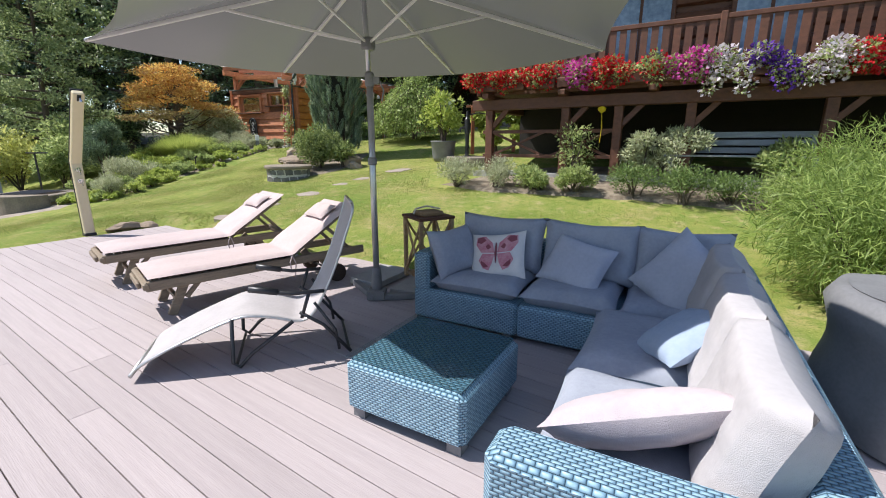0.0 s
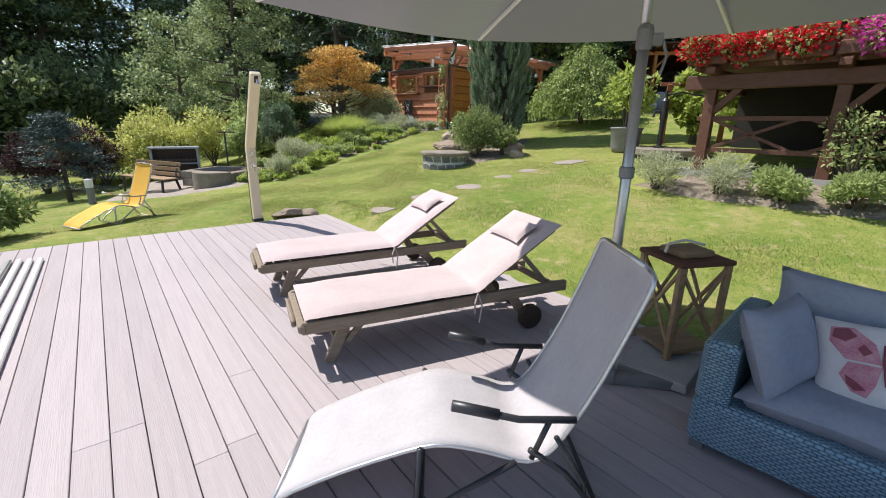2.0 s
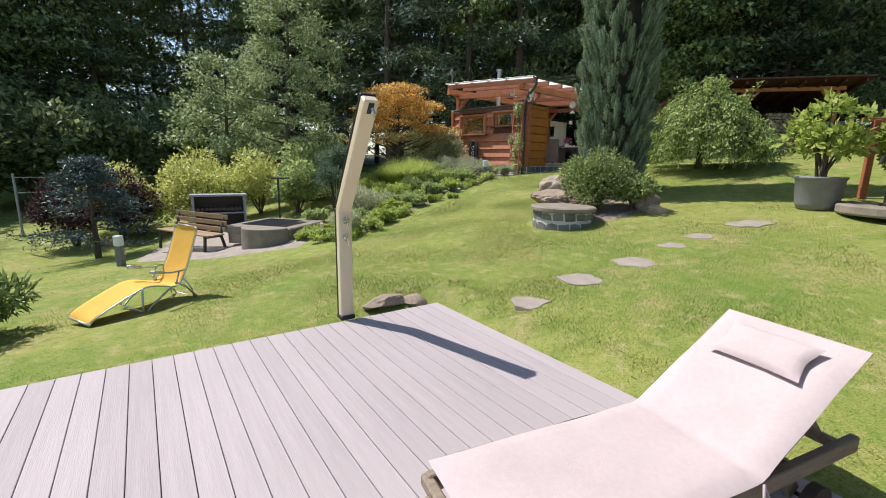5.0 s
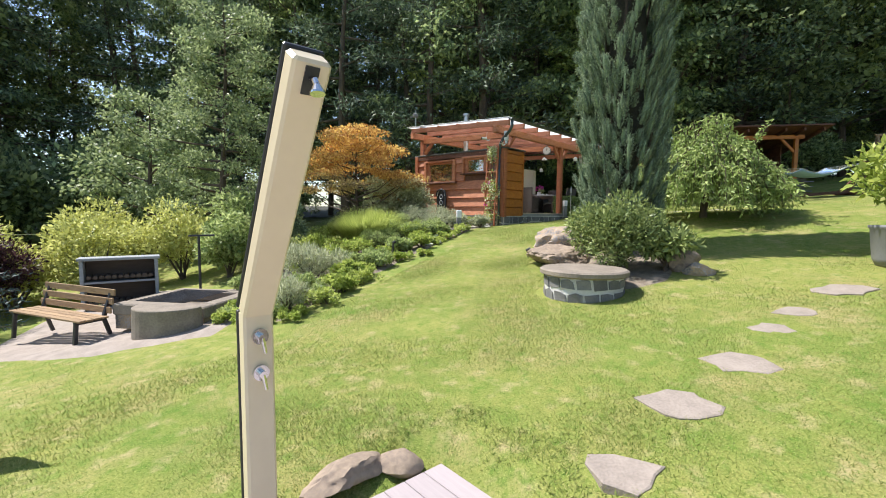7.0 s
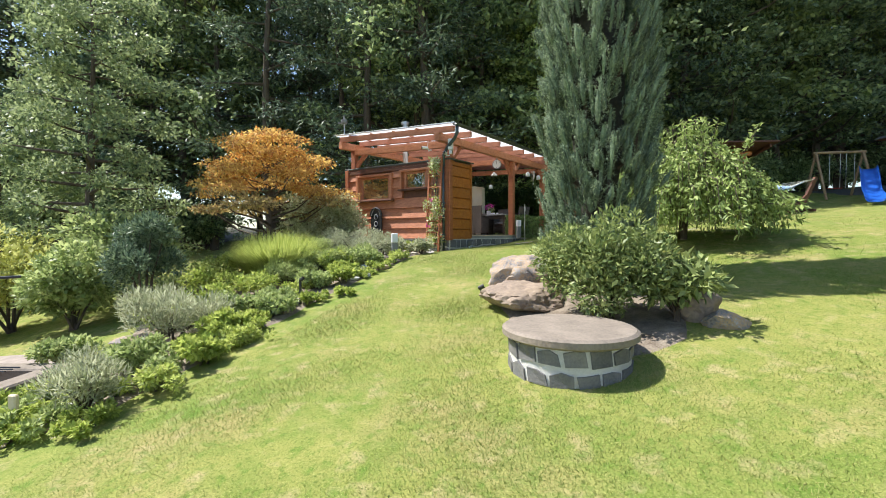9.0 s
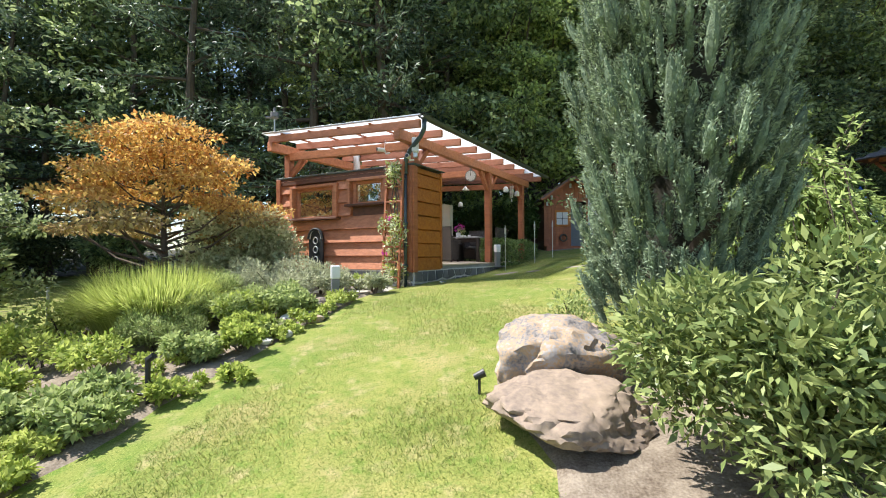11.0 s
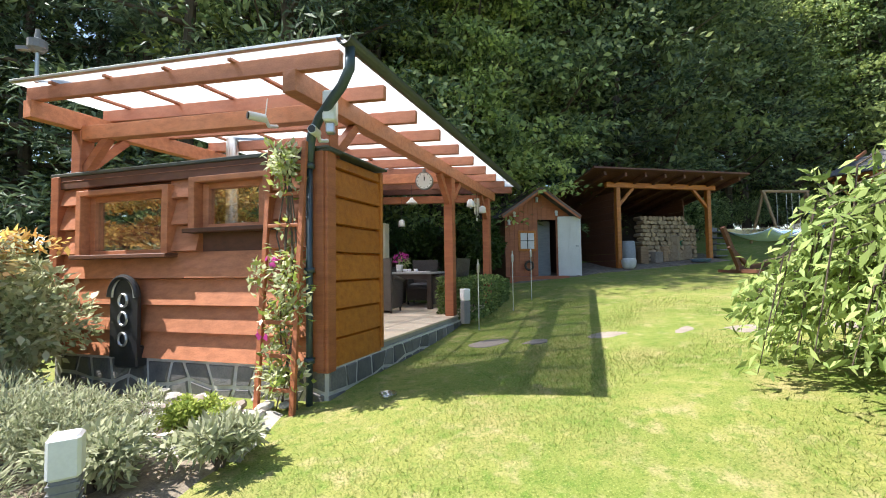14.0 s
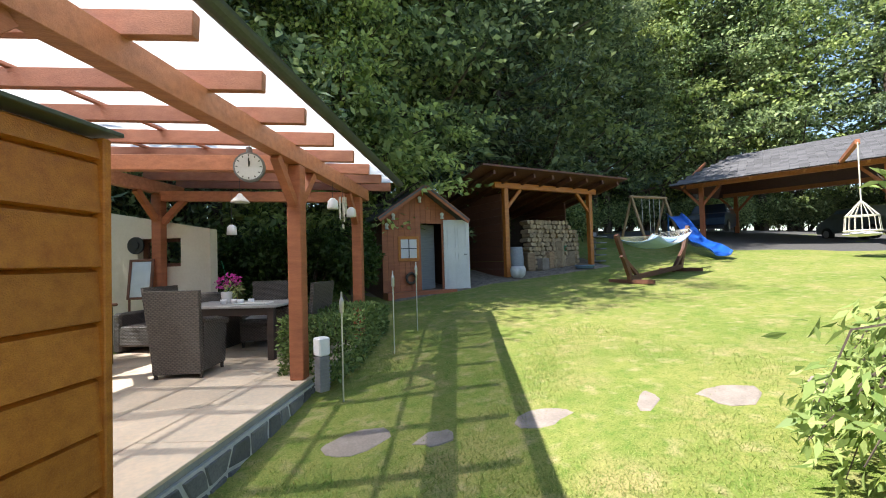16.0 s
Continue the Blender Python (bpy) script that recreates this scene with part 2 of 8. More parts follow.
M["old_wood"] = material("old_wood", (0.4, 0.27, 0.15), (0.24, 0.15, 0.085), rough=0.85, scale=4, bump=0.5, stretch=(1, 6, 6), spread=0.2)
M["log"] = material("log", (0.42, 0.32, 0.2), (0.25, 0.17, 0.1), rough=0.9, scale=8, bump=0.4, spread=0.3)
M["bark"] = material("bark", (0.13, 0.1, 0.075), (0.06, 0.045, 0.035), rough=0.95, scale=7, bump=1.0, stretch=(1, 1, 0.25))
M["stone"] = material("stone", (0.36, 0.335, 0.32), (0.08, 0.076, 0.076), rough=0.9, scale=4.5, bump=1.0, bump_scale=16, spread=0.15)
M["rust_stone"] = material("rust_stone", (0.38, 0.29, 0.21), (0.2, 0.155, 0.125), rough=0.9, scale=3, bump=1.0, bump_scale=14)
M["grey_stone"] = material("grey_stone", (0.22, 0.21, 0.2), (0.12, 0.12, 0.125), rough=0.75, scale=6, bump=0.6, spread=0.3)
M["white_joint"] = material("white_joint", (0.7, 0.68, 0.64), (0.55, 0.53, 0.49), rough=0.9, scale=10, bump=0.5)
M["floor_slab"] = material("floor_slab", (0.68, 0.54, 0.4), (0.52, 0.44, 0.35), rough=0.65, scale=2.5, bump=0.3, spread=0.15)
M["concrete"] = material("concrete", (0.3, 0.25, 0.2), (0.18, 0.15, 0.12), rough=0.9, scale=4, bump=0.6)
M["plaster"] = material("plaster", (0.66, 0.6, 0.48), (0.6, 0.54, 0.42), rough=0.9, scale=3, bump=0.3)
M["white_paint"] = material("white_paint", (0.74, 0.73, 0.7), (0.66, 0.65, 0.62), rough=0.5, scale=3)
M["gutter"] = material("gutter", (0.075, 0.085, 0.075), (0.05, 0.058, 0.05), rough=0.45, scale=5)
M["pipe"] = material("pipe", (0.07, 0.1, 0.12), (0.05, 0.075, 0.09), rough=0.35, metal=0.3, scale=5)
M["shingle"] = material("shingle", (0.13, 0.125, 0.13), (0.08, 0.078, 0.082), rough=0.8, scale=8, bump=0.5, spread=0.25)
M["glass"] = clear("glass")
M["roof_sheet"] = milky("roof_sheet", (0.9, 0.91, 0.91), 0.92, 0.44)
M["lamp_white"] = material("lamp_white", (0.78, 0.78, 0.8), (0.7, 0.7, 0.72), rough=0.3)
M["blue_plastic"] = material("blue_plastic", (0.02, 0.14, 0.6), (0.015, 0.1, 0.48), rough=0.35)
M["sky_cloth"] = material("sky_cloth", (0.3, 0.45, 0.68), (0.25, 0.38, 0.6), rough=0.9)
M["rope"] = material("rope", (0.68, 0.64, 0.56), (0.58, 0.54, 0.46), rough=0.9, scale=12)
M["asphalt"] = material("asphalt", (0.11, 0.105, 0.1), (0.07, 0.068, 0.066), rough=0.9, scale=9, bump=0.4)
M["car_blue"] = material("car_blue", (0.02, 0.05, 0.13), rough=0.3, coat=0.5)
M["car_grey"] = material("car_grey", (0.16, 0.2, 0.2), rough=0.3, coat=0.5)
M["green_plastic"] = material("green_plastic", (0.02, 0.22, 0.1), rough=0.4)
M["red"] = material("red", (0.5, 0.02, 0.03), rough=0.5)
M["dark"] = material("dark", (0.012, 0.011, 0.01), rough=0.9)

boulder = M["stone"].node_tree.nodes
for node in boulder:
    if node.type == "VALTORGB":
        e = node.color_ramp.elements.new(0.5)
        e.color = (0.28, 0.25, 0.23, 1)
        e = node.color_ramp.elements.new(0.57)
        e.color = (0.42, 0.29, 0.17, 1)

L = {}
L["forest"] = leafy("leaf_forest", (0.06, 0.105, 0.045), (0.46, 0.55, 0.25), 0.45, vary=0.4)
L["forest_bright"] = leafy("leaf_forest_bright", (0.1, 0.16, 0.045), (0.58, 0.66, 0.24), 0.5, vary=0.3)
L["needle"] = leafy("leaf_needle", (0.045, 0.08, 0.05), (0.25, 0.33, 0.2), 0.25, vary=0.25)
L["yew"] = leafy("leaf_yew", (0.08, 0.125, 0.08), (0.46, 0.56, 0.37), 0.2)
L["blue_spruce"] = leafy("leaf_blue_spruce", (0.05, 0.085, 0.085), (0.11, 0.16, 0.16), 0.15)
L["purple"] = leafy("leaf_purple", (0.035, 0.016, 0.02), (0.1, 0.045, 0.05), 0.3)
L["maple"] = leafy("leaf_maple", (0.42, 0.17, 0.05), (0.88, 0.64, 0.2), 0.55)
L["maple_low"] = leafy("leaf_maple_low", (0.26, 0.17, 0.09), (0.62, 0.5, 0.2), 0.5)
L["cream_leaf"] = leafy("leaf_cream", (0.32, 0.38, 0.19), (0.78, 0.79, 0.54), 0.5)
L["yellow_leaf"] = leafy("leaf_yellow", (0.374, 0.396, 0.098), (0.8, 0.8, 0.3), 0.4)
L["rhodo"] = leafy("leaf_rhodo", (0.1, 0.16, 0.05), (0.44, 0.5, 0.19), 0.3, 0.4)
L["willow"] = leafy("leaf_willow", (0.176, 0.264, 0.07), (0.525, 0.625, 0.225), 0.35)
L["lime_leaf"] = leafy("leaf_lime", (0.22, 0.31, 0.06), (0.6, 0.66, 0.18), 0.5)
L["grass_tall"] = leafy("leaf_grass_tall", (0.3, 0.38, 0.08), (0.68, 0.73, 0.24), 0.5)
L["lavender"] = leafy("leaf_lavender", (0.28, 0.32, 0.18), (0.64, 0.65, 0.45), 0.5)
L["low"] = leafy("leaf_low", (0.2, 0.28, 0.09), (0.58, 0.65, 0.28), 0.5)
L["hedge"] = leafy("leaf_hedge", (0.08, 0.14, 0.04), (0.3, 0.4, 0.14), 0.3)
L["deck_grass"] = leafy("leaf_deck_grass", (0.14, 0.22, 0.05), (0.4, 0.5, 0.15), 0.45)
L["birch"] = leafy("leaf_birch", (0.13, 0.19, 0.09), (0.46, 0.53, 0.26), 0.45)
L["blade"] = leafy("leaf_blade", (0.15, 0.235, 0.038), (0.45, 0.435, 0.16), 0.35, 0.55)
L["ivy"] = leafy("leaf_ivy", (0.03, 0.06, 0.016), (0.08, 0.13, 0.03), 0.3)
L["pot_red"] = leafy("petal_red", (0.5, 0.01, 0.02), (0.75, 0.04, 0.05), 0.35)
L["pot_pink"] = leafy("petal_pink", (0.5, 0.04, 0.3), (0.75, 0.12, 0.5), 0.35)
L["pot_white"] = leafy("petal_white", (0.6, 0.5, 0.6), (0.85, 0.8, 0.82), 0.35)
L["pot_violet"] = leafy("petal_violet", (0.1, 0.03, 0.3), (0.2, 0.08, 0.5), 0.35)
L["petal_yellow"] = leafy("petal_yellow", (0.8, 0.55, 0.02), (0.9, 0.7, 0.05), 0.3)


# ---- building tools ----
class Build:
    """Collects vertices and faces for one mesh."""

    def __init__(self):
        self.v, self.f = [], []

    def add(self, verts, faces, m=None):
        k = len(self.v)
        self.v += [tuple(m @ Vector(p)) if m else tuple(p) for p in verts]
        self.f += [tuple(i + k for i in face) for face in faces]
        return self

    def box(self, x0, x1, y0, y1, z0, z1, m=None, cut=0.0):
        """A box; cut takes off its twelve edges."""
        if not cut:
            c = [(x, y, z) for z in (z0, z1) for y in (y0, y1) for x in (x0, x1)]
            return self.add(c, [(0, 2, 3, 1), (4, 5, 7, 6), (0, 1, 5, 4), (2, 6, 7, 3), (0, 4, 6, 2), (1, 3, 7, 5)], m)
        e = min(cut, (x1 - x0) / 2.1, (y1 - y0) / 2.1, (z1 - z0) / 2.1)
        v, f = [], []
        ring = lambda a, b, z: [(x0 + a, y0 + b, z), (x1 - a, y0 + b, z), (x1 - b, y0 + a, z), (x1 - b, y1 - a, z), (x1 - a, y1 - b, z), (x0 + a, y1 - b, z), (x0 + b, y1 - a, z), (x0 + b, y0 + a, z)]
        for a, b, z in ((e * 1.6, e, z0), (e, 0, z0 + e), (e, 0, z1 - e), (e * 1.6, e, z1)):
            v += ring(a, b, z)
        for r in range(3):
            f += [(r * 8 + i, r * 8 + (i + 1) % 8, r * 8 + 8 + (i + 1) % 8, r * 8 + 8 + i) for i in range(8)]
        f += [tuple(range(7, -1, -1)), tuple(range(24, 32))]
        return self.add(v, f, m)

    def beam(self, a, b, w, h, up=(0, 0, 1), cut=0.004):
        """A timber from a to b, w wide and h high."""
        a, b = Vector(a), Vector(b)
        x = (b - a).normalized()
        y = Vector(up).cross(x).normalized()
        z = x.cross(y)
        m = Matrix((x, y, z)).transposed().to_4x4()
        m.translation = a
        return self.box(0, (b - a).length, -w / 2, w / 2, -h / 2, h / 2, m, cut)

    def tube(self, points, r, n=8, caps=True, m=None):
        """A round tube along points; r is one radius or one for each point."""
        p = [Vector(q) for q in points]
        rs = r if hasattr(r, "__len__") else [r] * len(p)
        v, f, side = [], [], None
        for i, q in enumerate(p):
            d = (p[min(i + 1, len(p) - 1)] - p[max(i - 1, 0)]).normalized()
            if side is None or abs(side.dot(d)) > 0.95:
                side = d.orthogonal().normalized()
            side = (side - d * side.dot(d)).normalized()
            other = d.cross(side)
            v += [q + (side * math.cos(2 * math.pi * k / n) + other * math.sin(2 * math.pi * k / n)) * rs[i] for k in range(n)]
        for i in range(len(p) - 1):
            f += [(i * n + k, i * n + (k + 1) % n, i * n + n + (k + 1) % n, i * n + n + k) for k in range(n)]
        if caps:
            f += [tuple(range(n - 1, -1, -1)), tuple(range((len(p) - 1) * n, len(p) * n))]
        return self.add(v, f, m)

    def lathe(self, profile, n=20, m=None):
        """A turned shape: (radius, height) from bottom to top."""
        return self.tube([(0, 0, z) for _, z in profile], [max(r, 0.0005) for r, _ in profile], n, True, m) if all(b[1] > a[1] for a, b in zip(profile, profile[1:])) else self._turn(profile, n, m)

    def _turn(self, profile, n, m):
        v = [(r * math.cos(2 * math.pi * k / n), r * math.sin(2 * math.pi * k / n), z) for r, z in profile for k in range(n)]
        f = [(i * n + k, i * n + (k + 1) % n, i * n + n + (k + 1) % n, i * n + n + k) for i in range(len(profile) - 1) for k in range(n)]
        f += [tuple(range(n - 1, -1, -1)), tuple(range((len(profile) - 1) * n, len(profile) * n))]
        return self.add(v, f, m)

    def slab(self, outline, z0, z1, m=None, inset=0.0):
        """A flat slab over an outline of (x, y); inset narrows its top."""
        n = len(outline)
        cx, cy = sum(p[0] for p in outline) / n, sum(p[1] for p in outline) / n
        top = [(x + (cx - x) * inset, y + (cy - y) * inset, z1) for x, y in outline]
        v = [(x, y, z0) for x, y in outline] + top
        f = [(k, (k + 1) % n, n + (k + 1) % n, n + k) for k in range(n)] + [tuple(range(n - 1, -1, -1)), tuple(range(n, 2 * n))]
        return self.add(v, f, m)

    def sheet(self, fn, nu, nv, thick=0.0):
        """A surface fn(u, v) over the unit square, with thickness if given."""
        g = [Vector(fn(i / nu, j / nv)) for j in range(nv + 1) for i in range(nu + 1)]
        w = nu + 1
        q = [(j * w + i, j * w + i + 1, j * w + w + i + 1, j * w + w + i) for j in range(nv) for i in range(nu)]
        if not thick:
            return self.add(g, q)
        nor = [Vector((0, 0, 0)) for _ in g]
        for a, b, c, d in q:
            d_ = (g[c] - g[a]).cross(g[d] - g[b])
            for k in (a, b, c, d):
                nor[k] += d_
        low = [p - n_.normalized() * thick for p, n_ in zip(g, nor)]
        k = len(g)
        f = q + [tuple(i + k for i in reversed(face)) for face in q]
        edge = [i for i in range(nu)] and ([(i, i + 1) for i in range(nu)] + [(j * w + nu, j * w + w + nu) for j in range(nv)] + [(nv * w + i + 1, nv * w + i) for i in range(nu)] + [(j * w + w, j * w) for j in range(nv)])
        f += [(b, a, a + k, b + k) for a, b in edge]
        return self.add(g + low, f)

    def mesh(self, name, mat, smooth=False):
        me = bpy.data.meshes.new(name)
        me.from_pydata(self.v, [], self.f)
        me.materials.append(mat)
        if smooth:
            me.shade_smooth()
        me.update()
        return me


def part(name, b, mat, parent=None, label="", smooth=False, soft=0.0):
    """One mesh object, under a thing or a part if given. soft: rounds its edges by so much."""
    ob = new(name, b.mesh(name, mat, smooth) if isinstance(b, Build) else b)
    if parent:
        ob.parent = parent
    if label:
        ob["label"] = label
    if soft:
        bev = ob.modifiers.new("round", "BEVEL")
        bev.width, bev.segments, bev.limit_method = soft, 2, "ANGLE"
    return ob


def thing(name, label, category, m=None, group="", kind=""):
    """An Empty at the base of a thing."""
    ob = new(name)
    ob.empty_display_size = 0.1
    if m:
        ob.matrix_world = m
    return tagged(ob, label, category, group, kind)


def solo(name, b, mat, label, category, m=None, smooth=False, soft=0.0, group="", kind=""):
    ob = part(name, b, mat, None, "", smooth, soft)
    if m:
        ob.matrix_world = m
    return tagged(ob, label, category, group, kind)


def fast_mesh(name, verts, quads, mat):
    """A mesh from numpy arrays of vertices (n, 3) and faces (k, 3 or 4)."""
    me = bpy.data.meshes.new(name)
    k, w = quads.shape
    me.vertices.add(len(verts))
    me.vertices.foreach_set("co", np.ascontiguousarray(verts, dtype=np.float32).ravel())
    me.loops.add(k * w)
    me.loops.foreach_set("vertex_index", quads.astype(np.int32).ravel())
    me.polygons.add(k)
    me.polygons.foreach_set("loop_start", np.arange(0, k * w, w, dtype=np.int32))
    me.materials.append(mat)
    me.update(calc_edges=True)
    me.validate()
    return me


def leaves(name, rng, centres, size, mat, out=None, slim=0.5, droop=0.0, upright=0.0):
    """One leaf, a folded diamond, at each centre. out: the way each one points."""
    n = len(centres)
    d = rng.normal(size=(n, 3))
    if out is not None:
        d = d * 0.75 + out
    d[:, 2] += upright - droop
    d /= np.linalg.norm(d, axis=1)[:, None] + 1e-9
    face = rng.normal(size=(n, 3)) * 0.55
    face[:, 2] += 0.75
    if out is not None:
        face += 0.5 * out
    s = np.cross(d, face)
    s /= np.linalg.norm(s, axis=1)[:, None] + 1e-9
    up = np.cross(s, d)
    ln = (size * rng.uniform(0.6, 1.35, n))[:, None]
    mid = centres + d * ln * 0.45
    v = np.stack([centres, mid + s * ln * slim * 0.5 + up * ln * 0.1, centres + d * ln, mid - s * ln * slim * 0.5 + up * ln * 0.1], 1).reshape(-1, 3)
    q = np.arange(n * 4).reshape(n, 4)
    return fast_mesh(name, v, q, mat)


def blob_points(rng, n, clumps, shell=0.45):
    """n points in the clumps (centre, radius 3-vector), most near their skins, and the ways outward."""
    c = np.array([k[0] for k in clumps], float)
    r = np.array([k[1] if hasattr(k[1], "__len__") else (k[1],) * 3 for k in clumps], float)
    w = (r.prod(1)) ** (2 / 3)
    i = rng.choice(len(c), n, p=w / w.sum())
    d = rng.normal(size=(n, 3))
    d /= np.linalg.norm(d, axis=1)[:, None]
    rad = (1 - shell * rng.random(n) ** 1.6)[:, None] * rng.normal(1, 0.09, (n, 1))
    return c[i] + d * r[i] * rad, d


def scattered_clumps(rng, count, centre, radius, size, low=-1.0):
    """Clumps spread through an ellipsoid, those near its skin smaller."""
    out = []
    while len(out) < count:
        p = rng.uniform(-1, 1, 3)
        q = np.linalg.norm(p)
        if q > 1 or p[2] < low:
            continue
        out.append((np.array(centre) + p * np.array(radius), np.array((1, 1, 0.8)) * size * rng.uniform(0.6, 1.25) * (1.15 - 0.4 * q)))
    return out


def limb_tree(rng, height, r, limbs, spread, start=0.3, rise=0.5, lean=0.0):
    """A tapered trunk with limbs, as one Build, and the limb ends."""
    b, ends = Build(), []
    axis = [Vector((lean * t * height + 0.04 * height * math.sin(3 * t + r * 40) * t, 0.03 * height * math.sin(2.3 * t + 1) * t, height * t)) for t in np.linspace(0, 1, 9)]
    b.tube([(0, 0, -0.15)] + axis, [r * 1.35] + [r * (1 - 0.93 * t) + 0.004 for t in np.linspace(0, 1, 9)], 8)
    for k in range(limbs):
        t = start + (0.97 - start) * (k + rng.random()) / limbs
        p = axis[min(int(t * 8), 7)].lerp(axis[min(int(t * 8) + 1, 8)], t * 8 % 1)
        a = k * 2.4 + rng.random()
        ln = spread * (1.15 - 0.75 * t) * rng.uniform(0.7, 1.15)
        mid = p + Vector((math.cos(a) * ln * 0.55, math.sin(a) * ln * 0.55, ln * rise * 0.35))
        end = p + Vector((math.cos(a) * ln, math.sin(a) * ln, ln * rise))
        b.tube([p, mid, end], [r * (1 - t) * 0.5 + 0.01, r * (1 - t) * 0.3 + 0.007, 0.005], 5)
        ends.append(end)
    return b, ends


def shrub(name, label, x, y, r, h, leaf, n, size, seed, category="shrub", slim=0.5, clumps=14, stems=6, upright=0.2, droop=0.0, base=None, lift=0.1, group="", skin=0.5):
    """A bush with thin stems and a crown of single leaves in uneven clumps, on the ground at x, y."""
    rng = np.random.default_rng(seed)
    z = ground_z(x, y) if base is None else base
    ob = thing(name, label, category, pose(x, y, z), group)
    rx, ry = (r if hasattr(r, "__len__") else (r, r))
    cl = scattered_clumps(rng, clumps, (0, 0, h * 0.5 + lift), (rx * 0.72, ry * 0.72, h * 0.36), min(rx, ry, h) * 0.42)
    pts, out = blob_points(rng, n, cl, skin)
    pts[:, 2] = np.abs(pts[:, 2] - 0.02) + 0.02
    b = Build()
    for k in range(stems):
        a = k * 2.4
        e = cl[k % len(cl)][0]
        b.tube([(0.06 * math.cos(a), 0.06 * math.sin(a), -0.08), (e[0] * 0.4, e[1] * 0.4, e[2] * 0.5), tuple(e)], [0.014 + 0.01 * h, 0.01 + 0.006 * h, 0.004], 5)
    part("stem", b, M["bark"], ob)
    part("crown", leaves("crown", rng, pts, size, leaf, out, slim, droop, upright), leaf, ob)
    return ob


def rock(name, label, x, y, size, seed, mat, z=None, group="", sink=0.25, turn=0.0, flat=1.0):
    """A broken field stone with flat faces and rough relief."""
    bm = bmesh.new()
    bmesh.ops.create_icosphere(bm, subdivisions=5 if max(size) > 0.5 else 4 if max(size) > 0.2 else 2, radius=1.0)
    rng = np.random.default_rng(seed)
    cuts = [(Vector(rng.normal(size=3)).normalized(), rng.uniform(0.55, 0.9)) for _ in range(11)]
    for v in bm.verts:
        p = v.co.copy()
        for n_, d in cuts:
            over = p.dot(n_) - d
            if over > 0:
                p -= n_ * over * 0.92
        crack = max(0.0, 1 - abs(noise.noise(Vector((p.x * 2.6, p.y * 2.6, p.z * 1.2 + seed)))) * 5)
        p *= 1 + 0.07 * noise.noise(p * 2.2 + Vector((seed, 0, 0))) + 0.06 * noise.noise(p * 5) + 0.04 * noise.noise(p * 12) + 0.02 * noise.noise(p * 26) - 0.06 * crack
        v.co = Vector((p.x * size[0], p.y * size[1], p.z * size[2] * flat))
    me = bpy.data.meshes.new(name)
    bm.to_mesh(me)
    bm.free()
    me.materials.append(mat)
    me.shade_smooth()
    me.set_sharp_from_angle(angle=radians(38))
    ob = new(name, me)
    ob.matrix_world = pose(x, y, (ground_z(x, y) if z is None else z) + size[2] * (1 - 2 * sink) * 0.8, 0, 0, turn)
    return tagged(ob, label, "rock", group)


def pillow_build(w, h, d, nu=14, puff=2.6, sag=0.0):
    """A stuffed cushion lying flat: rounded between seams, corners drawn out."""
    b = Build()

    def skin(sign):
        def fn(u, v):
            a, c = 2 * u - 1, 2 * v - 1
            t = max(0.0, (1 - abs(a) ** puff)) ** 0.5 * max(0.0, (1 - abs(c) ** puff)) ** 0.5
            pull = 1 - 0.07 * (1 - abs(a)) * abs(c) ** 4
            wr = 0.05 * d * noise.noise(Vector((a * 3.1, c * 3.1, sign * 2.0)))
            return (w / 2 * a * (1 - 0.06 * (1 - c * c) * abs(a) ** 4), h / 2 * c * pull * (1 - 0.06 * (1 - a * a) * abs(c) ** 4), sign * (d / 2 * t + wr * t) - sag * (1 - a * a))
        return fn
    b.sheet(skin(1), nu, nu)
    k = len(b.f)
    c = Build().sheet(skin(-1), nu, nu)
    b.add(c.v, [tuple(reversed(f)) for f in c.f])
    return b


# ---- ground ----
SLOPES = (-0.0884, -0.0044, 0.0827, 0.0647, -0.0525, 0.1117, 0.013, 0.0544, -0.1511, 0.0414, 0.156)
KNEES = (6.5, 10, 14, 18, 24, 30)


def soft_ramp(v):
    return np.log1p(np.exp(np.clip(v * 2.4, -60, 60))) / 2.4


def lawn_height(x, y):
    """The slope of the garden: a rise away from the deck and a fall towards the fire pit."""
    x, y = np.clip(x, -16, 18), np.clip(y, -5, 44)
    xx = x + 5
    near, far = 1 / (1 + np.exp(-(y - 7) / 1.5)), 1 / (1 + np.exp(-(y - 17) / 3))
    cols = [1 + 0 * x, xx * (1 - near), xx * near * (1 - far), xx * far, soft_ramp(-xx - 3)] + [soft_ramp(y - k) for k in KNEES]
    z = sum(c * k for c, k in zip(cols, SLOPES))
    z = z - 0.14 * np.exp(-((x + 5.1) / 1.7) ** 2 - ((y - 21.6) / 2.6) ** 2) - 0.07 * np.exp(-((x + 7.2) / 1.3) ** 2 - ((y - 19.1) / 0.9) ** 2)
    u, v = deck_uv(x, y)
    under = np.clip((0.35 - v) / 0.35, 0, 1) * np.clip((u + 0.35) / 0.35, 0, 1)
    return z * (1 - under) + np.minimum(z, -0.08) * under


def ground_z(x, y):
    return float(lawn_height(np.float64(x), np.float64(y)))


DECK = Vector((-5.2, 8.43))          # far corner of the deck
DU, DV = Vector((0.84, -0.5426)), Vector((0.5426, 0.84))


def deck_uv(x, y):
    dx, dy = x - DECK.x, y - DECK.y
    return dx * DU.x + dy * DU.y, dx * DV.x + dy * DV.y


def deck_xy(u, v):
    p = DECK + DU * u + DV * v
    return p.x, p.y


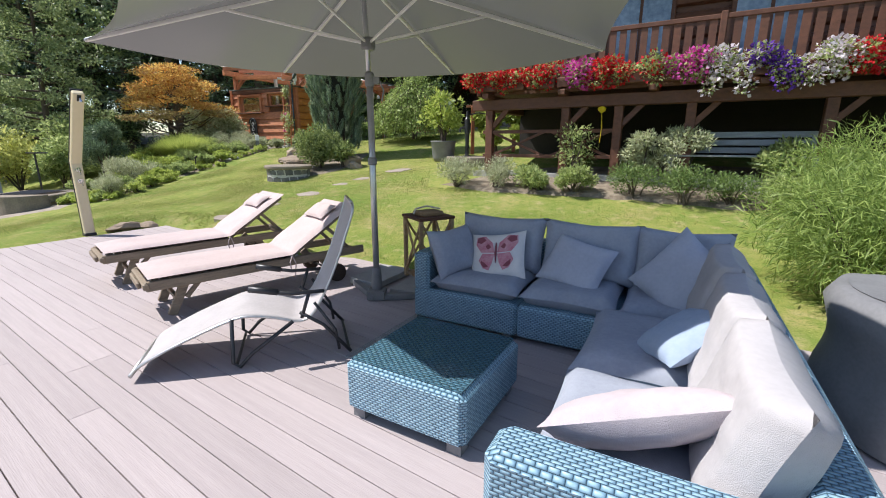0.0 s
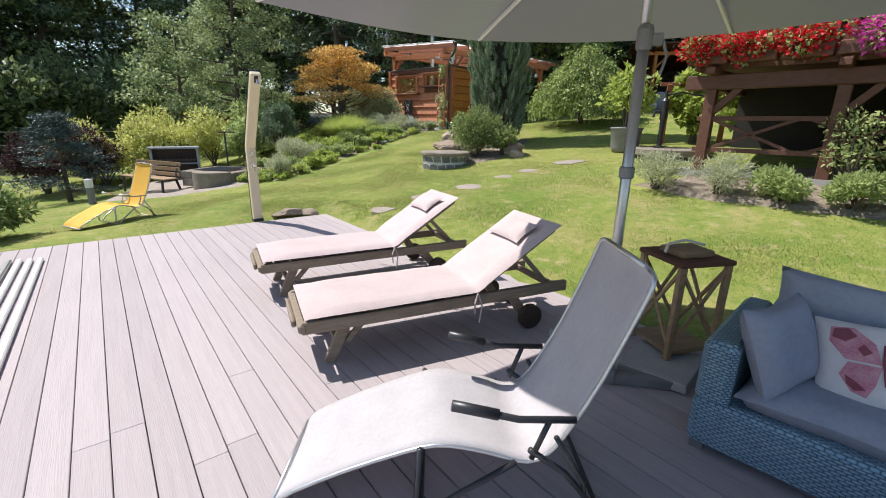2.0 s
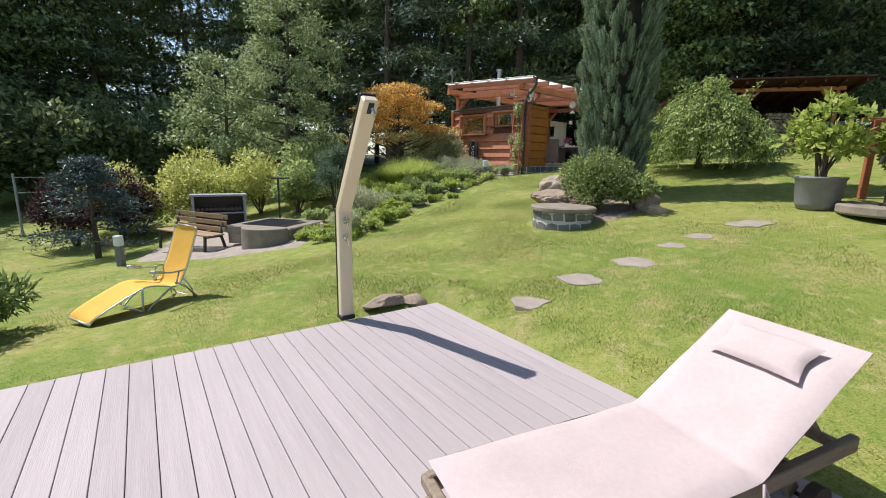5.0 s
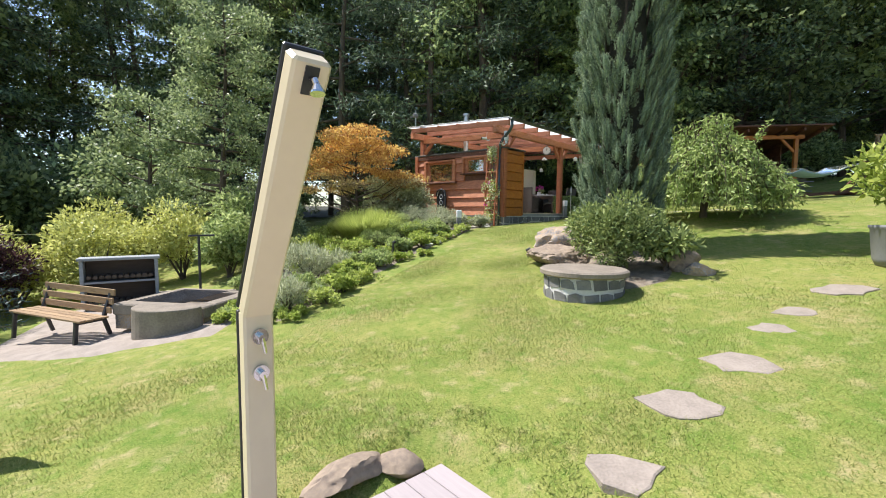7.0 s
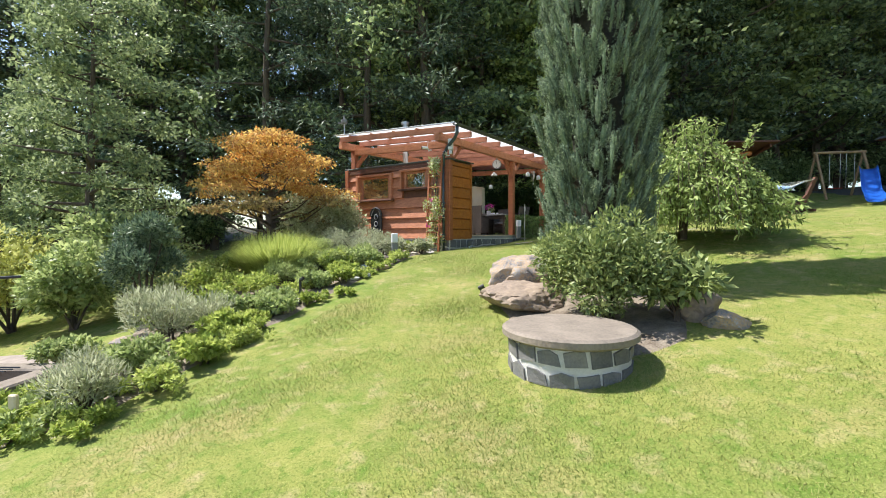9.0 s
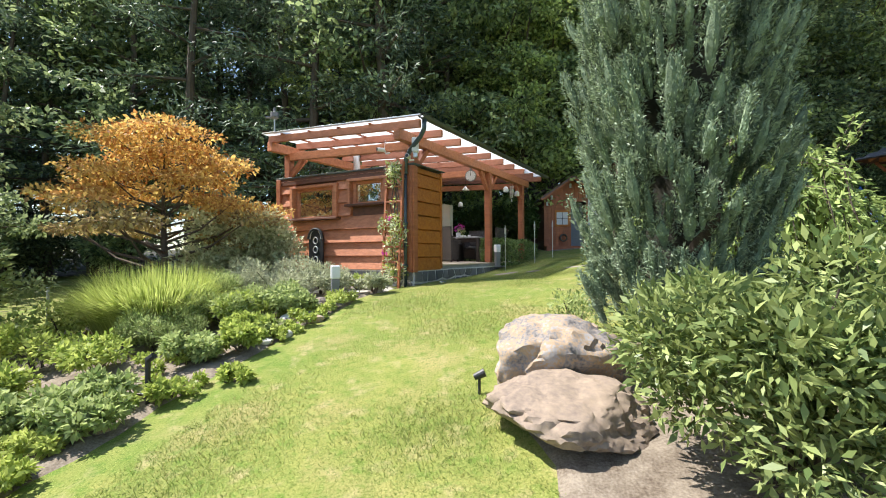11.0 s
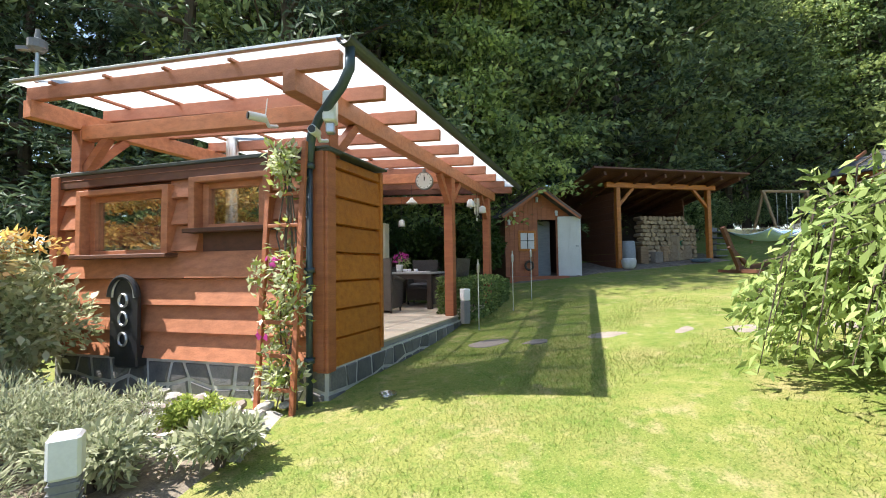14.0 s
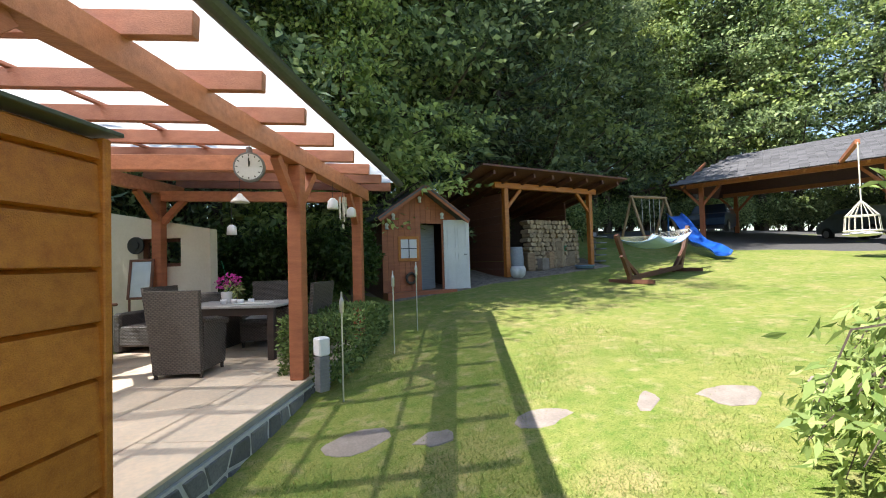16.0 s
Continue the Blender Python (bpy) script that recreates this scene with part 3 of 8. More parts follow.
def make_ground():
    def axis(fine0, fine1, step, far):
        a = list(np.arange(fine0, fine1 + 1e-6, step))
        lo, hi, g = fine0, fine1, step
        while hi < far:
            g *= 1.5
            hi, lo = hi + g, lo - g
            a = [lo] + a + [hi]
        return np.array(a)
    xs, ys = axis(-16, 20, 0.3, 700), axis(-6, 40, 0.3, 700)
    gx, gy = np.meshgrid(xs, ys)
    gz = lawn_height(gx, gy)
    bumps = np.array([[noise.noise(Vector((x * 0.9, y * 0.9, 0))) for x in xs] for y in ys]) * 0.025
    u, v = deck_uv(gx, gy)
    gz = gz + np.where((u > -0.3) & (v < 0.6), 0, bumps)
    w = len(xs)
    i = np.arange((len(ys) - 1) * (w - 1))
    a = (i // (w - 1)) * w + i % (w - 1)
    q = np.stack([a, a + 1, a + w + 1, a + w], 1)
    me = fast_mesh("ground", np.stack([gx, gy, gz], 2).reshape(-1, 3), q, M["lawn"])
    me.shade_smooth()
    return tagged(new("ground", me), "sloping mown garden lawn with dry patches", "lawn", kind="structure")


ground = make_ground()


def bed(name, label, pts, mat, lift=0.03, seed=1):
    """A planting bed or path patch over the lawn with an uneven edge."""
    out = []
    n = len(pts)
    for k in range(n):
        p, q = Vector(pts[k]), Vector(pts[(k + 1) % n])
        for s in range(5):
            w = p.lerp(q, s / 5)
            out.append((w.x + 0.12 * noise.noise(Vector((w.x * 2, w.y * 2, seed))), w.y + 0.12 * noise.noise(Vector((w.x * 2, w.y * 2, seed + 5)))))
    c = Vector((sum(p[0] for p in out) / len(out), sum(p[1] for p in out) / len(out)))
    b = Build()
    rings = 8
    v = []
    for r in range(rings, 0, -1):
        for x, y in out:
            px, py = c.x + (x - c.x) * r / rings, c.y + (y - c.y) * r / rings
            h = -0.05 if r == rings else lift + 0.03 * noise.noise(Vector((px * 3, py * 3, 2)))
            v.append((px, py, ground_z(px, py) + h))
    v.append((c.x, c.y, ground_z(c.x, c.y) + lift))
    m_ = len(out)
    f = [(r * m_ + k, r * m_ + (k + 1) % m_, r * m_ + m_ + (k + 1) % m_, r * m_ + m_ + k) for r in range(rings - 1) for k in range(m_)]
    f += [((rings - 1) * m_ + k, (rings - 1) * m_ + (k + 1) % m_, rings * m_) for k in range(m_)]
    b.add(v, f)
    return solo(name, b, mat, label, "bed", smooth=True, kind="structure")


bed("flower_bed", "dry soil flower bed along the lawn edge", [(-8.4, 10.6), (-8.2, 12.5), (-7.9, 14.3), (-7.4, 16.4), (-6.75, 18.2), (-6.7, 19.1), (-9.4, 20.2), (-12.0, 20.8), (-13.0, 17.0), (-11.0, 14.0), (-9.6, 12.0)], M["soil"], 0.04, 1)
bed("rock_garden", "pale gravel strip before the garden house", [(-6.75, 18.1), (-6.7, 19.15), (-9.4, 20.25), (-9.2, 19.3), (-8.0, 18.6)], M["gravel"], 0.05, 3)
bed("fire_place_paving", "worn pale paving round the fire pit", [(-8.9, 10.3), (-9.3, 12.3), (-11.0, 13.4), (-14.4, 13.9), (-15.4, 12.2), (-13.0, 9.4), (-10.8, 9.6)], M["slab"], 0.03, 4)
bed("house_bed", "soil bed before the house terrace", [(-0.4, 10.0), (0.7, 9.1), (2.6, 8.3), (4.2, 7.6), (5.8, 7.0), (8.5, 6.0), (9.5, 8.0), (5.0, 10.2), (1.6, 11.0)], M["soil"], 0.05, 6)
bed("tree_bed", "bare soil under the yew and rhododendron", [(-4.9, 13.0), (-4.2, 11.7), (-3.0, 12.3), (-2.6, 13.6), (-2.6, 15.2), (-3.9, 15.5), (-4.9, 14.9)], M["soil"], 0.03, 7)
bed("drive", "grey gravel drive under the carport", [(11.0, 33.5), (11.8, 29.5), (13.0, 25.0), (24, 18), (40, 20), (40, 44), (14, 46)], M["asphalt"], 0.03, 8)
bed("shed_ground", "trodden earth before the woodshed", [(-2.6, 27.5), (1.6, 28.4), (6.2, 28.9), (6.6, 31.0), (1.0, 31.0), (-3.0, 29.5)], M["soil"], 0.03, 9)

# ---- garden house ----
S0 = Vector((-6.45, 19.36, 0))
SF, SG = Vector((-0.925, 0.38, 0)), Vector((0.455, 0.89, 0))
SM = Matrix((( SF.x, SG.x, 0, S0.x), (SF.y, SG.y, 0, S0.y), (0, 0, 1, 0), (0, 0, 0, 1)))   # front-wall, side-wall and height coordinates
FLOOR, WALL_TOP, BEAM = 1.78, 3.80, 4.24


def sp(a, b, z):
    return S0 + SF * a + SG * b + Vector((0, 0, z))


def garden_house():
    house = thing("garden_house", "red-stained timber garden house with a clear sheet roof", "pavilion", pose(*S0))
    house_m = house.matrix_world.inverted()

    def put(name, b, mat, label="", soft=0.0, parent=None, smooth=False):
        ob = part(name, b, mat, house if parent is None else parent, label, smooth, soft)
        if parent is None:
            ob.matrix_parent_inverse = house_m
        return ob
    # plinth and floor
    put("plinth", Build().box(-0.02, 3.7, 0.02, 6.6, 0.9, FLOOR - 0.1, SM), M["white_joint"], "stone-faced plinth with pale joints")
    put("floor_edge", Build().box(-0.0, 3.72, 0.0, 6.62, FLOOR - 0.1, FLOOR - 0.03, SM, 0.01), M["grey_slab"])
    # front wall boards
    board_h = 0.29
    wins = ((1.93, 3.19, 2.83, 3.53), (0.63, 1.53, 3.08, 3.58))
    core = Build()
    for x0, x1, z0, z1 in ((0.06, 3.66, FLOOR - 0.08, 2.83), (0.06, 0.63, 2.83, WALL_TOP - 0.02), (0.63, 1.53, 2.83, 3.08), (0.63, 1.53, 3.58, WALL_TOP - 0.02), (1.53, 1.93, 2.83, WALL_TOP - 0.02), (1.93, 3.19, 3.53, WALL_TOP - 0.02), (3.19, 3.66, 2.83, WALL_TOP - 0.02)):
        core.box(x0, x1, 0.05, 0.12, z0, z1, SM)
    front_wall = put("front_wall", core, M["brown_wood"], "dark wall behind the boards")
    z = FLOOR - 0.1
    k = 0
    while z < WALL_TOP - 0.06:
        top = min(z + board_h, WALL_TOP - 0.03)
        cuts = [(a, c) for a, c, lo, hi in wins if lo < top - 0.03 and hi > z + 0.03]
        spans, at = [], 0.08
        for a, c in sorted(cuts):
            spans.append((at, a))
            at = c
        spans.append((at, 3.62))
        for a, c in spans:
            b = Build()
            b.add([(a, -0.04, z + 0.012), (c, -0.04, z + 0.012), (c, 0.05, z), (a, 0.05, z), (a, 0.03, top), (c, 0.03, top), (c, 0.05, top), (a, 0.05, top), ], [(0, 1, 5, 4), (3, 2, 1, 0), (4, 5, 6, 7), (0, 4, 7, 3), (1, 2, 6, 5), (2, 3, 7, 6)], SM)
            put("board", b, M["redwood_x"], parent=None)
        z += board_h
        k += 1
    put("wall_cap", Build().box(-0.08, 3.74, -0.05, 0.16, WALL_TOP - 0.02, WALL_TOP + 0.02, SM, 0.006), M["gutter"])
    for a in (-0.02, 3.58):
        put("corner_trim", Build().box(a, a + 0.13, -0.06, 0.1, FLOOR - 0.12, WALL_TOP - 0.02, SM, 0.006), M["redwood"])
    put("top_board", Build().box(0.1, 3.6, -0.035, 0.03, 3.63, WALL_TOP - 0.02, SM, 0.006), M["brown_wood"])
    # windows of the front wall
    for a, c, lo, hi in wins:
        w = put("window", Build().box(a - 0.06, c + 0.06, -0.085, 0.03, hi - 0.01, hi + 0.05, SM, 0.005), M["redwood_x"], "timber-framed window")
        for x0, x1, z0, z1 in ((a - 0.06, a + 0.02, lo, hi), (c - 0.02, c + 0.06, lo, hi)):
            put("frame", Build().box(x0, x1, -0.085, 0.03, z0, z1, SM, 0.005), M["redwood_x"], parent=w)
        inner = Build()
        for x0, x1, z0, z1 in ((a + 0.02, a + 0.16, lo, hi), (c - 0.10, c - 0.02, lo, hi), (a + 0.16, c - 0.10, lo, lo + 0.05), (a + 0.16, c - 0.10, hi - 0.07, hi)):
            inner.box(x0, x1, 0.02, 0.11, z0, z1, SM, 0.004)
        put("sash", inner, M["redwood_x"], parent=w)
        put("sill", Build().box(a - 0.09, c + 0.09, -0.13, 0.03, lo - 0.045, lo, SM, 0.006), M["brown_wood"], parent=w)
        g = put("pane", Build().box(a + 0.15, c - 0.09, 0.055, 0.062, lo + 0.04, hi - 0.06, SM), M["window_glass"], parent=w)
        g.visible_shadow = False
    # side panel
    side = put("side_panel", Build().box(0.03, 0.10, 0.08, 1.06, FLOOR - 0.08, WALL_TOP - 0.02, SM), M["brown_wood"], "orange-stained plank panel")
    z, k = FLOOR - 0.12, 0
    while z < WALL_TOP - 0.04:
        top = min(z + 0.285, WALL_TOP - 0.02)
        b = Build()
        b.add([(-0.025, 0.1, z + 0.01), (-0.025, 1.03, z + 0.01), (0.03, 1.03, z), (0.03, 0.1, z), (-0.005, 0.1, top - 0.02), (-0.005, 1.03, top - 0.02), (0.03, 1.03, top), (0.03, 0.1, top)], [(0, 4, 5, 1), (3, 0, 1, 2), (4, 7, 6, 5), (0, 3, 7, 4), (1, 5, 6, 2), (2, 6, 7, 3)], SM)
        put("plank", b, M["orange_wood"], parent=side)
        z += 0.285
    put("panel_post", Build().box(-0.05, 0.08, -0.03, 0.11, FLOOR - 0.14, WALL_TOP, SM, 0.008), M["redwood"])
    put("panel_edge", Build().box(-0.04, 0.1, 1.03, 1.08, FLOOR - 0.08, WALL_TOP - 0.02, SM, 0.006), M["orange_wood"])
    put("panel_cap", Build().box(-0.08, 0.14, -0.07, 1.12, WALL_TOP, WALL_TOP + 0.025, SM, 0.005), M["gutter"])
    # posts with braces
    for a, b_, z0 in ((0.07, 0.14, WALL_TOP + 0.03), (0.07, 3.71, FLOOR), (0.07, 6.2, FLOOR), (3.5, 0.14, WALL_TOP + 0.03), (3.5, 3.6, FLOOR), (3.5, 6.2, FLOOR)):
        top = BEAM - 0.02 + (0.16 if a > 2 else 0)
        post = put("post", Build().box(a - 0.08, a + 0.08, b_ - 0.08, b_ + 0.08, z0, top, SM, 0.01), M["redwood"])
        br = Build()
        for s in (-1, 1):
            if 0.3 < b_ + s * 0.45 < 6.4:
                br.beam(sp(a, b_ + s * 0.07, top - 0.45), sp(a, b_ + s * 0.5, top - 0.0), 0.09, 0.1)
        if a > 2:
            br.beam(sp(a - 0.07, b_, top - 0.5), sp(a - 0.55, b_, top), 0.09, 0.1)
        put("brace", br, M["redwood"], parent=post)
    # long beams, front and back cross beams
    put("eave_beam", Build().beam(sp(0.07, -0.42, BEAM + 0.09), sp(0.07, 6.75, BEAM + 0.09), 0.15, 0.2), M["redwood_x"])
    put("ridge_beam", Build().beam(sp(3.5, -0.42, BEAM + 0.245), sp(3.5, 6.75, BEAM + 0.245), 0.15, 0.2), M["redwood_x"])
    for b_ in (0.14, 3.6, 6.2):
        put("tie_beam", Build().beam(sp(0.12, b_, BEAM - 0.02), sp(3.45, b_, BEAM + 0.1), 0.13, 0.17), M["redwood_x"])
    # rafters run down to the gutter
    n_r = 10
    for k in range(n_r):
        b_ = -0.36 + k * 7.1 / (n_r - 1)
        put("rafter", Build().beam(sp(-0.42, b_, BEAM + 0.235), sp(3.56, b_, BEAM + 0.42), 0.075, 0.15), M["rafter_wood"])
    for a in (0.7, 1.5, 2.3, 3.1):
        put("batten", Build().beam(sp(a, -0.45, BEAM + 0.338 + a * 0.0447), sp(a, 6.8, BEAM + 0.338 + a * 0.0447), 0.05, 0.03), M["rafter_wood"])
    roof = put("roof_sheet", Build().add([sp(-0.52, -0.5, BEAM + 0.335), sp(3.62, -0.5, BEAM + 0.52), sp(3.62, 6.85, BEAM + 0.52), sp(-0.52, 6.85, BEAM + 0.335), sp(-0.52, -0.5, BEAM + 0.347), sp(3.62, -0.5, BEAM + 0.532), sp(3.62, 6.85, BEAM + 0.532), sp(-0.52, 6.85, BEAM + 0.347)], [(0, 3, 2, 1), (4, 5, 6, 7), (0, 1, 5, 4), (1, 2, 6, 5), (2, 3, 7, 6), (3, 0, 4, 7)]), M["roof_sheet"], "milky corrugated roof sheet")
    put("roof_trim", Build().beam(sp(-0.52, -0.5, BEAM + 0.35), sp(3.62, -0.5, BEAM + 0.535), 0.05, 0.03), M["alu"], "pale metal roof edge")
    # gutter with its downpipe
    gut = Build()
    prof = [(0.065 * math.cos(t), 0.065 * math.sin(t)) for t in np.linspace(math.pi, 2 * math.pi, 9)]
    gut.sheet(lambda u, v: sp(-0.56, -0.55 + 7.45 * v, BEAM + 0.33) + SF * (-prof[min(8, round(u * 8))][0]) + Vector((0, 0, prof[min(8, round(u * 8))][1])), 8, 1, 0.006)
    gutter = put("gutter", gut, M["gutter"], "dark metal rain gutter")
    pipe = Build().tube([sp(-0.56, -0.45, BEAM + 0.28), sp(-0.55, -0.44, BEAM + 0.1), sp(-0.45, -0.4, BEAM - 0.02), sp(-0.1, -0.22, BEAM - 0.2), sp(0.06, -0.12, BEAM - 0.33), sp(0.09, -0.1, BEAM - 0.42), sp(0.1, -0.1, BEAM - 0.62)], 0.045, 12).tube([sp(0.1, -0.1, BEAM - 0.6), sp(0.1, -0.1, 1.3)], 0.032, 12)
    for q in ((0.1, -0.1, 3.6), (0.1, -0.1, 2.6), (0.1, -0.1, 1.75)):
        pipe.tube([sp(q[0], q[1], q[2]), sp(q[0], q[1], q[2] + 0.05)], 0.052, 12)
    put("downpipe", pipe, M["pipe"], "blue-grey metal downpipe", parent=gutter, smooth=True)
    # rear service wall, half height and plastered, with an opening
    b = Build()
    for x0, x1, z0, z1 in ((2.68, 5.6, FLOOR, 3.12), (2.68, 3.2, 3.12, 3.62), (3.95, 5.6, 3.12, 3.62)):
        b.box(x0, x1, 6.3, 6.5, z0, z1, SM)
    b.add([(2.68, 6.3, 3.62), (5.6, 6.3, 3.62), (5.6, 6.5, 3.62), (2.68, 6.5, 3.62), (2.68, 6.3, 3.76), (5.6, 6.3, 4.3), (5.6, 6.5, 4.3), (2.68, 6.5, 3.76)], [(0, 3, 2, 1), (4, 5, 6, 7), (0, 1, 5, 4), (1, 2, 6, 5), (2, 3, 7, 6), (3, 0, 4, 7)], SM)
    put("rear_wall", b, M["plaster"], "cream plastered kitchen wall with a window")
    b = Build()
    b.box(3.2, 3.28, 6.42, 6.48, 3.12, 3.62, SM).box(3.87, 3.95, 6.42, 6.48, 3.12, 3.62, SM).box(3.28, 3.87, 6.42, 6.48, 3.12, 3.18, SM).box(3.28, 3.87, 6.42, 6.48, 3.56, 3.62, SM)
    put("rear_window_frame", b, M["brown_wood"])
    b = Build().box(3.6, 3.68, 0.12, 5.0, FLOOR, 3.3, SM)
    put("far_wall", b, M["brown_wood"])
    # flue of the stove
    put("flue", Build().tube([sp(3.0, 1.9, FLOOR + 1.0), sp(3.0, 1.9, 5.55)], 0.09, 16).tube([sp(3.0, 1.9, 5.5), sp(3.0, 1.9, 5.58)], 0.13, 16), M["alu"], "shiny steel flue", smooth=False)
    return house


# plain window panes that mirror the garden and let the room show
M["window_glass"] = clear("window_glass", (0.85, 0.9, 0.9), 0.3)
garden_house()


# ---- forest ----
def forest_tree(kind, seed):
    rng = np.random.default_rng(seed)
    h = rng.uniform(13, 17)
    ob = thing("forest_tree", {"leaf": "tall broadleaf tree with dark green crown", "bright": "broadleaf tree with light green crown", "pine": "tall dark conifer with bare lower trunk"}[kind], "tree", group="trees of the forest edge")
    if kind == "pine":
        b, ends = limb_tree(rng, h, 0.2, 26, 3.0, 0.15, -0.05)
        pts, out = [], []
        for e in ends:
            for s in np.linspace(0.3, 1.05, 9):
                c = np.array((e.x * s, e.y * s, e.z + 0.1 * (1 - s)))
                k = rng.normal(size=(26, 3)) * (0.34, 0.34, 0.16)
                pts.append(c + k)
                out.append(np.tile((e.x, e.y, -0.8), (26, 1)) / 3 + k * 0.5)
        pts, out = np.concatenate(pts), np.concatenate(out)
        mesh = leaves("crown", rng, pts, 0.24, L["needle"], out, 0.22)
    else:
        b, ends = limb_tree(rng, h * 0.92, 0.18, 16, 3.6, 0.12, 0.35)
        pts, out = [], []
        for k in range(240):
            e = np.array(ends[rng.integers(len(ends))])
            c = e * (*[rng.uniform(0.25, 1.12)] * 2, 1) + rng.normal(size=3) * (0.55, 0.55, 0.6)
            way = np.array((c[0], c[1], 0.0))
            way /= np.linalg.norm(way) + 1e-6
            q = rng.normal(size=(42, 2)) * rng.uniform(0.24, 0.44)
            rim = (q ** 2).sum(1)
            pts.append(c + np.stack([q[:, 0], q[:, 1], -0.45 * rim + rng.normal(size=42) * 0.06], 1))
            out.append(np.stack([way[0] * 0.6 + q[:, 0], way[1] * 0.6 + q[:, 1], np.full(42, -0.3)], 1))
        pts, out = np.concatenate(pts), np.concatenate(out)
        mesh = leaves("crown", rng, pts, 0.21, L["forest" if kind == "leaf" else "forest_bright"], out, 0.55)
    part("trunk", b, M["bark"], ob)
    part("crown", mesh, None, ob)
    return ob


def plant_forest():
    rng = np.random.default_rng(11)
    kinds = [forest_tree(k, s) for k, s in (("leaf", 1), ("bright", 2), ("pine", 3), ("leaf", 4), ("pine", 5), ("bright", 6), ("leaf", 7))]
    spots = []
    # the edge runs from the slope behind the fire pit round behind the woodshed
    for x0, y0, x1, y1, n in ((-40, 0, -36, 13, 6), (-36, 13, -33, 27, 7), (-32, 28, -16, 32, 8), (-16, 32, -3, 34, 7), (-3, 33.5, 8, 36, 8), (8, 37, 19, 41, 7), (19, 41, 32, 36, 8), (32, 34, 38, 14, 8)):
        for k in range(n):
            t = (k + 0.5) / n
            for row in range(2):
                d = Vector((x1 - x0, y1 - y0)).normalized()
                side = Vector((-d.y, d.x))
                p = Vector((x0, y0)).lerp(Vector((x1, y1)), t) + side * (row * 3.8 + rng.uniform(-0.8, 0.8)) + d * rng.uniform(-0.8, 0.8)
                spots.append((p.x, p.y, row))
    # trees added off the edge line to throw shade on hut and lawn
    spots += [(-9.6, 28.6, 0), (-10.8, 31.0, 0), (-7.4, 29.6, 0), (-4.6, 31.4, 0), (-2.4, 31.6, 0), (-0.2, 32.6, 0)]
    used = set()
    for k, (x, y, row) in enumerate(spots):
        j = int(rng.choice(7, p=(0.17, 0.12, 0.21, 0.15, 0.17, 0.07, 0.11)))
        s = rng.uniform(0.8, 1.12) * (1.0 + 0.1 * row) * (1.35 if x > -2 else 1.3)
        m = pose(x, y, ground_z(x, y) - 0.05, 0, 0, rng.uniform(0, 360)) @ Matrix.Diagonal((s, s, s, 1))
        if j not in used:
            used.add(j)
            kinds[j].matrix_world = m
        else:
            c = copy_thing(kinds[j], Matrix())
            c.matrix_world = m
    # light-leaved trees behind the hut and garden house; others added for shade or gaps
    for x, y, s, j in ((-4.3, 30.2, 1.0, 1), (-8.6, 28.4, 1.15, 2), (-11.6, 28.0, 1.2, 4), (-1.6, 31.4, 1.05, 5), (-6.4, 30.6, 1.15, 0), (-13.6, 29.5, 1.2, 2), (-16.5, 27.5, 1.2, 4), (-41, 6, 1.4, 0), (-40, 11, 1.4, 3), (-41, 15, 1.4, 6), (-40, 20, 1.4, 0), (-39, 25, 1.4, 3), (-37, 30, 1.4, 6), (-31, 34, 1.4, 0), (-26, 36, 1.4, 3), (-2.9, 29.6, 0.85, 1), (-8.7, 27.2, 1.25, 4)):
        c = copy_thing(kinds[j], Matrix())
        c.matrix_world = pose(x, y, ground_z(x, y) - 0.05, 0, 0, 77 * x) @ Matrix.Diagonal((s, s, s, 1))
    for k in range(13):
        spots.append((-27.5 + 0.25 * k + rng.uniform(-1, 1), 1 + 2.1 * k, 5))
    spots += [(14 + 2.1 * k, 44.5 - 0.25 * k, 5) for k in range(10)] + [(31 + 1.1 * k, 43 - 1.9 * k, 5) for k in range(13)]
    # underwood that closes the edge low down
    b_rng = np.random.default_rng(5)
    c0 = None
    for k, (x, y, row) in enumerate(spots):
        if row == 1 and k % 4:
            continue
        if c0 is None:
            c0 = shrub("underwood", "dark green woodland bush under the trees", x, y, 2.0, 2.6, L["forest"], 4200, 0.17, 31, "bush", clumps=18, group="woodland bushes")
        else:
            s = b_rng.uniform(0.8, 1.25) * (1.6 if row == 5 else 1.0)
            c = copy_thing(c0, Matrix())
            c.matrix_world = pose(x + b_rng.uniform(-1, 1), y + b_rng.uniform(-0.5, 0.8), ground_z(x, y), 0, 0, b_rng.uniform(0, 360)) @ Matrix.Diagonal((s, s, s, 1))


plant_forest()


def forest_floor():
    """Dark leaf litter under the trees, beyond the lawn."""
    xs, ys = np.arange(-90, 91, 2.5), np.arange(-20, 111, 2.5)
    gx, gy = np.meshgrid(xs, ys)
    edge = np.interp(gx, (-90, -37, -33, -16, -3, 8, 19, 32, 37, 90), (-20, 2, 26, 31.5, 33.5, 36, 40, 35, 16, -20))
    w = len(xs)
    v = np.stack([gx, gy, lawn_height(gx, gy) + 0.06], 2).reshape(-1, 3)
    i = np.arange((len(ys) - 1) * (w - 1))
    a = (i // (w - 1)) * w + i % (w - 1)
    q = np.stack([a, a + 1, a + w + 1, a + w], 1)
    keep = (gy > edge).ravel()[q].all(1)
    return tagged(new("forest_floor", fast_mesh("forest_floor", v, q[keep], M["litter"])), "dark leaf litter under the forest trees", "forest floor", kind="structure")


M["litter"] = material("litter", (0.05, 0.042, 0.025), (0.025, 0.03, 0.012), rough=0.95, scale=2, bump=0.8, bump_scale=20)
forest_floor()


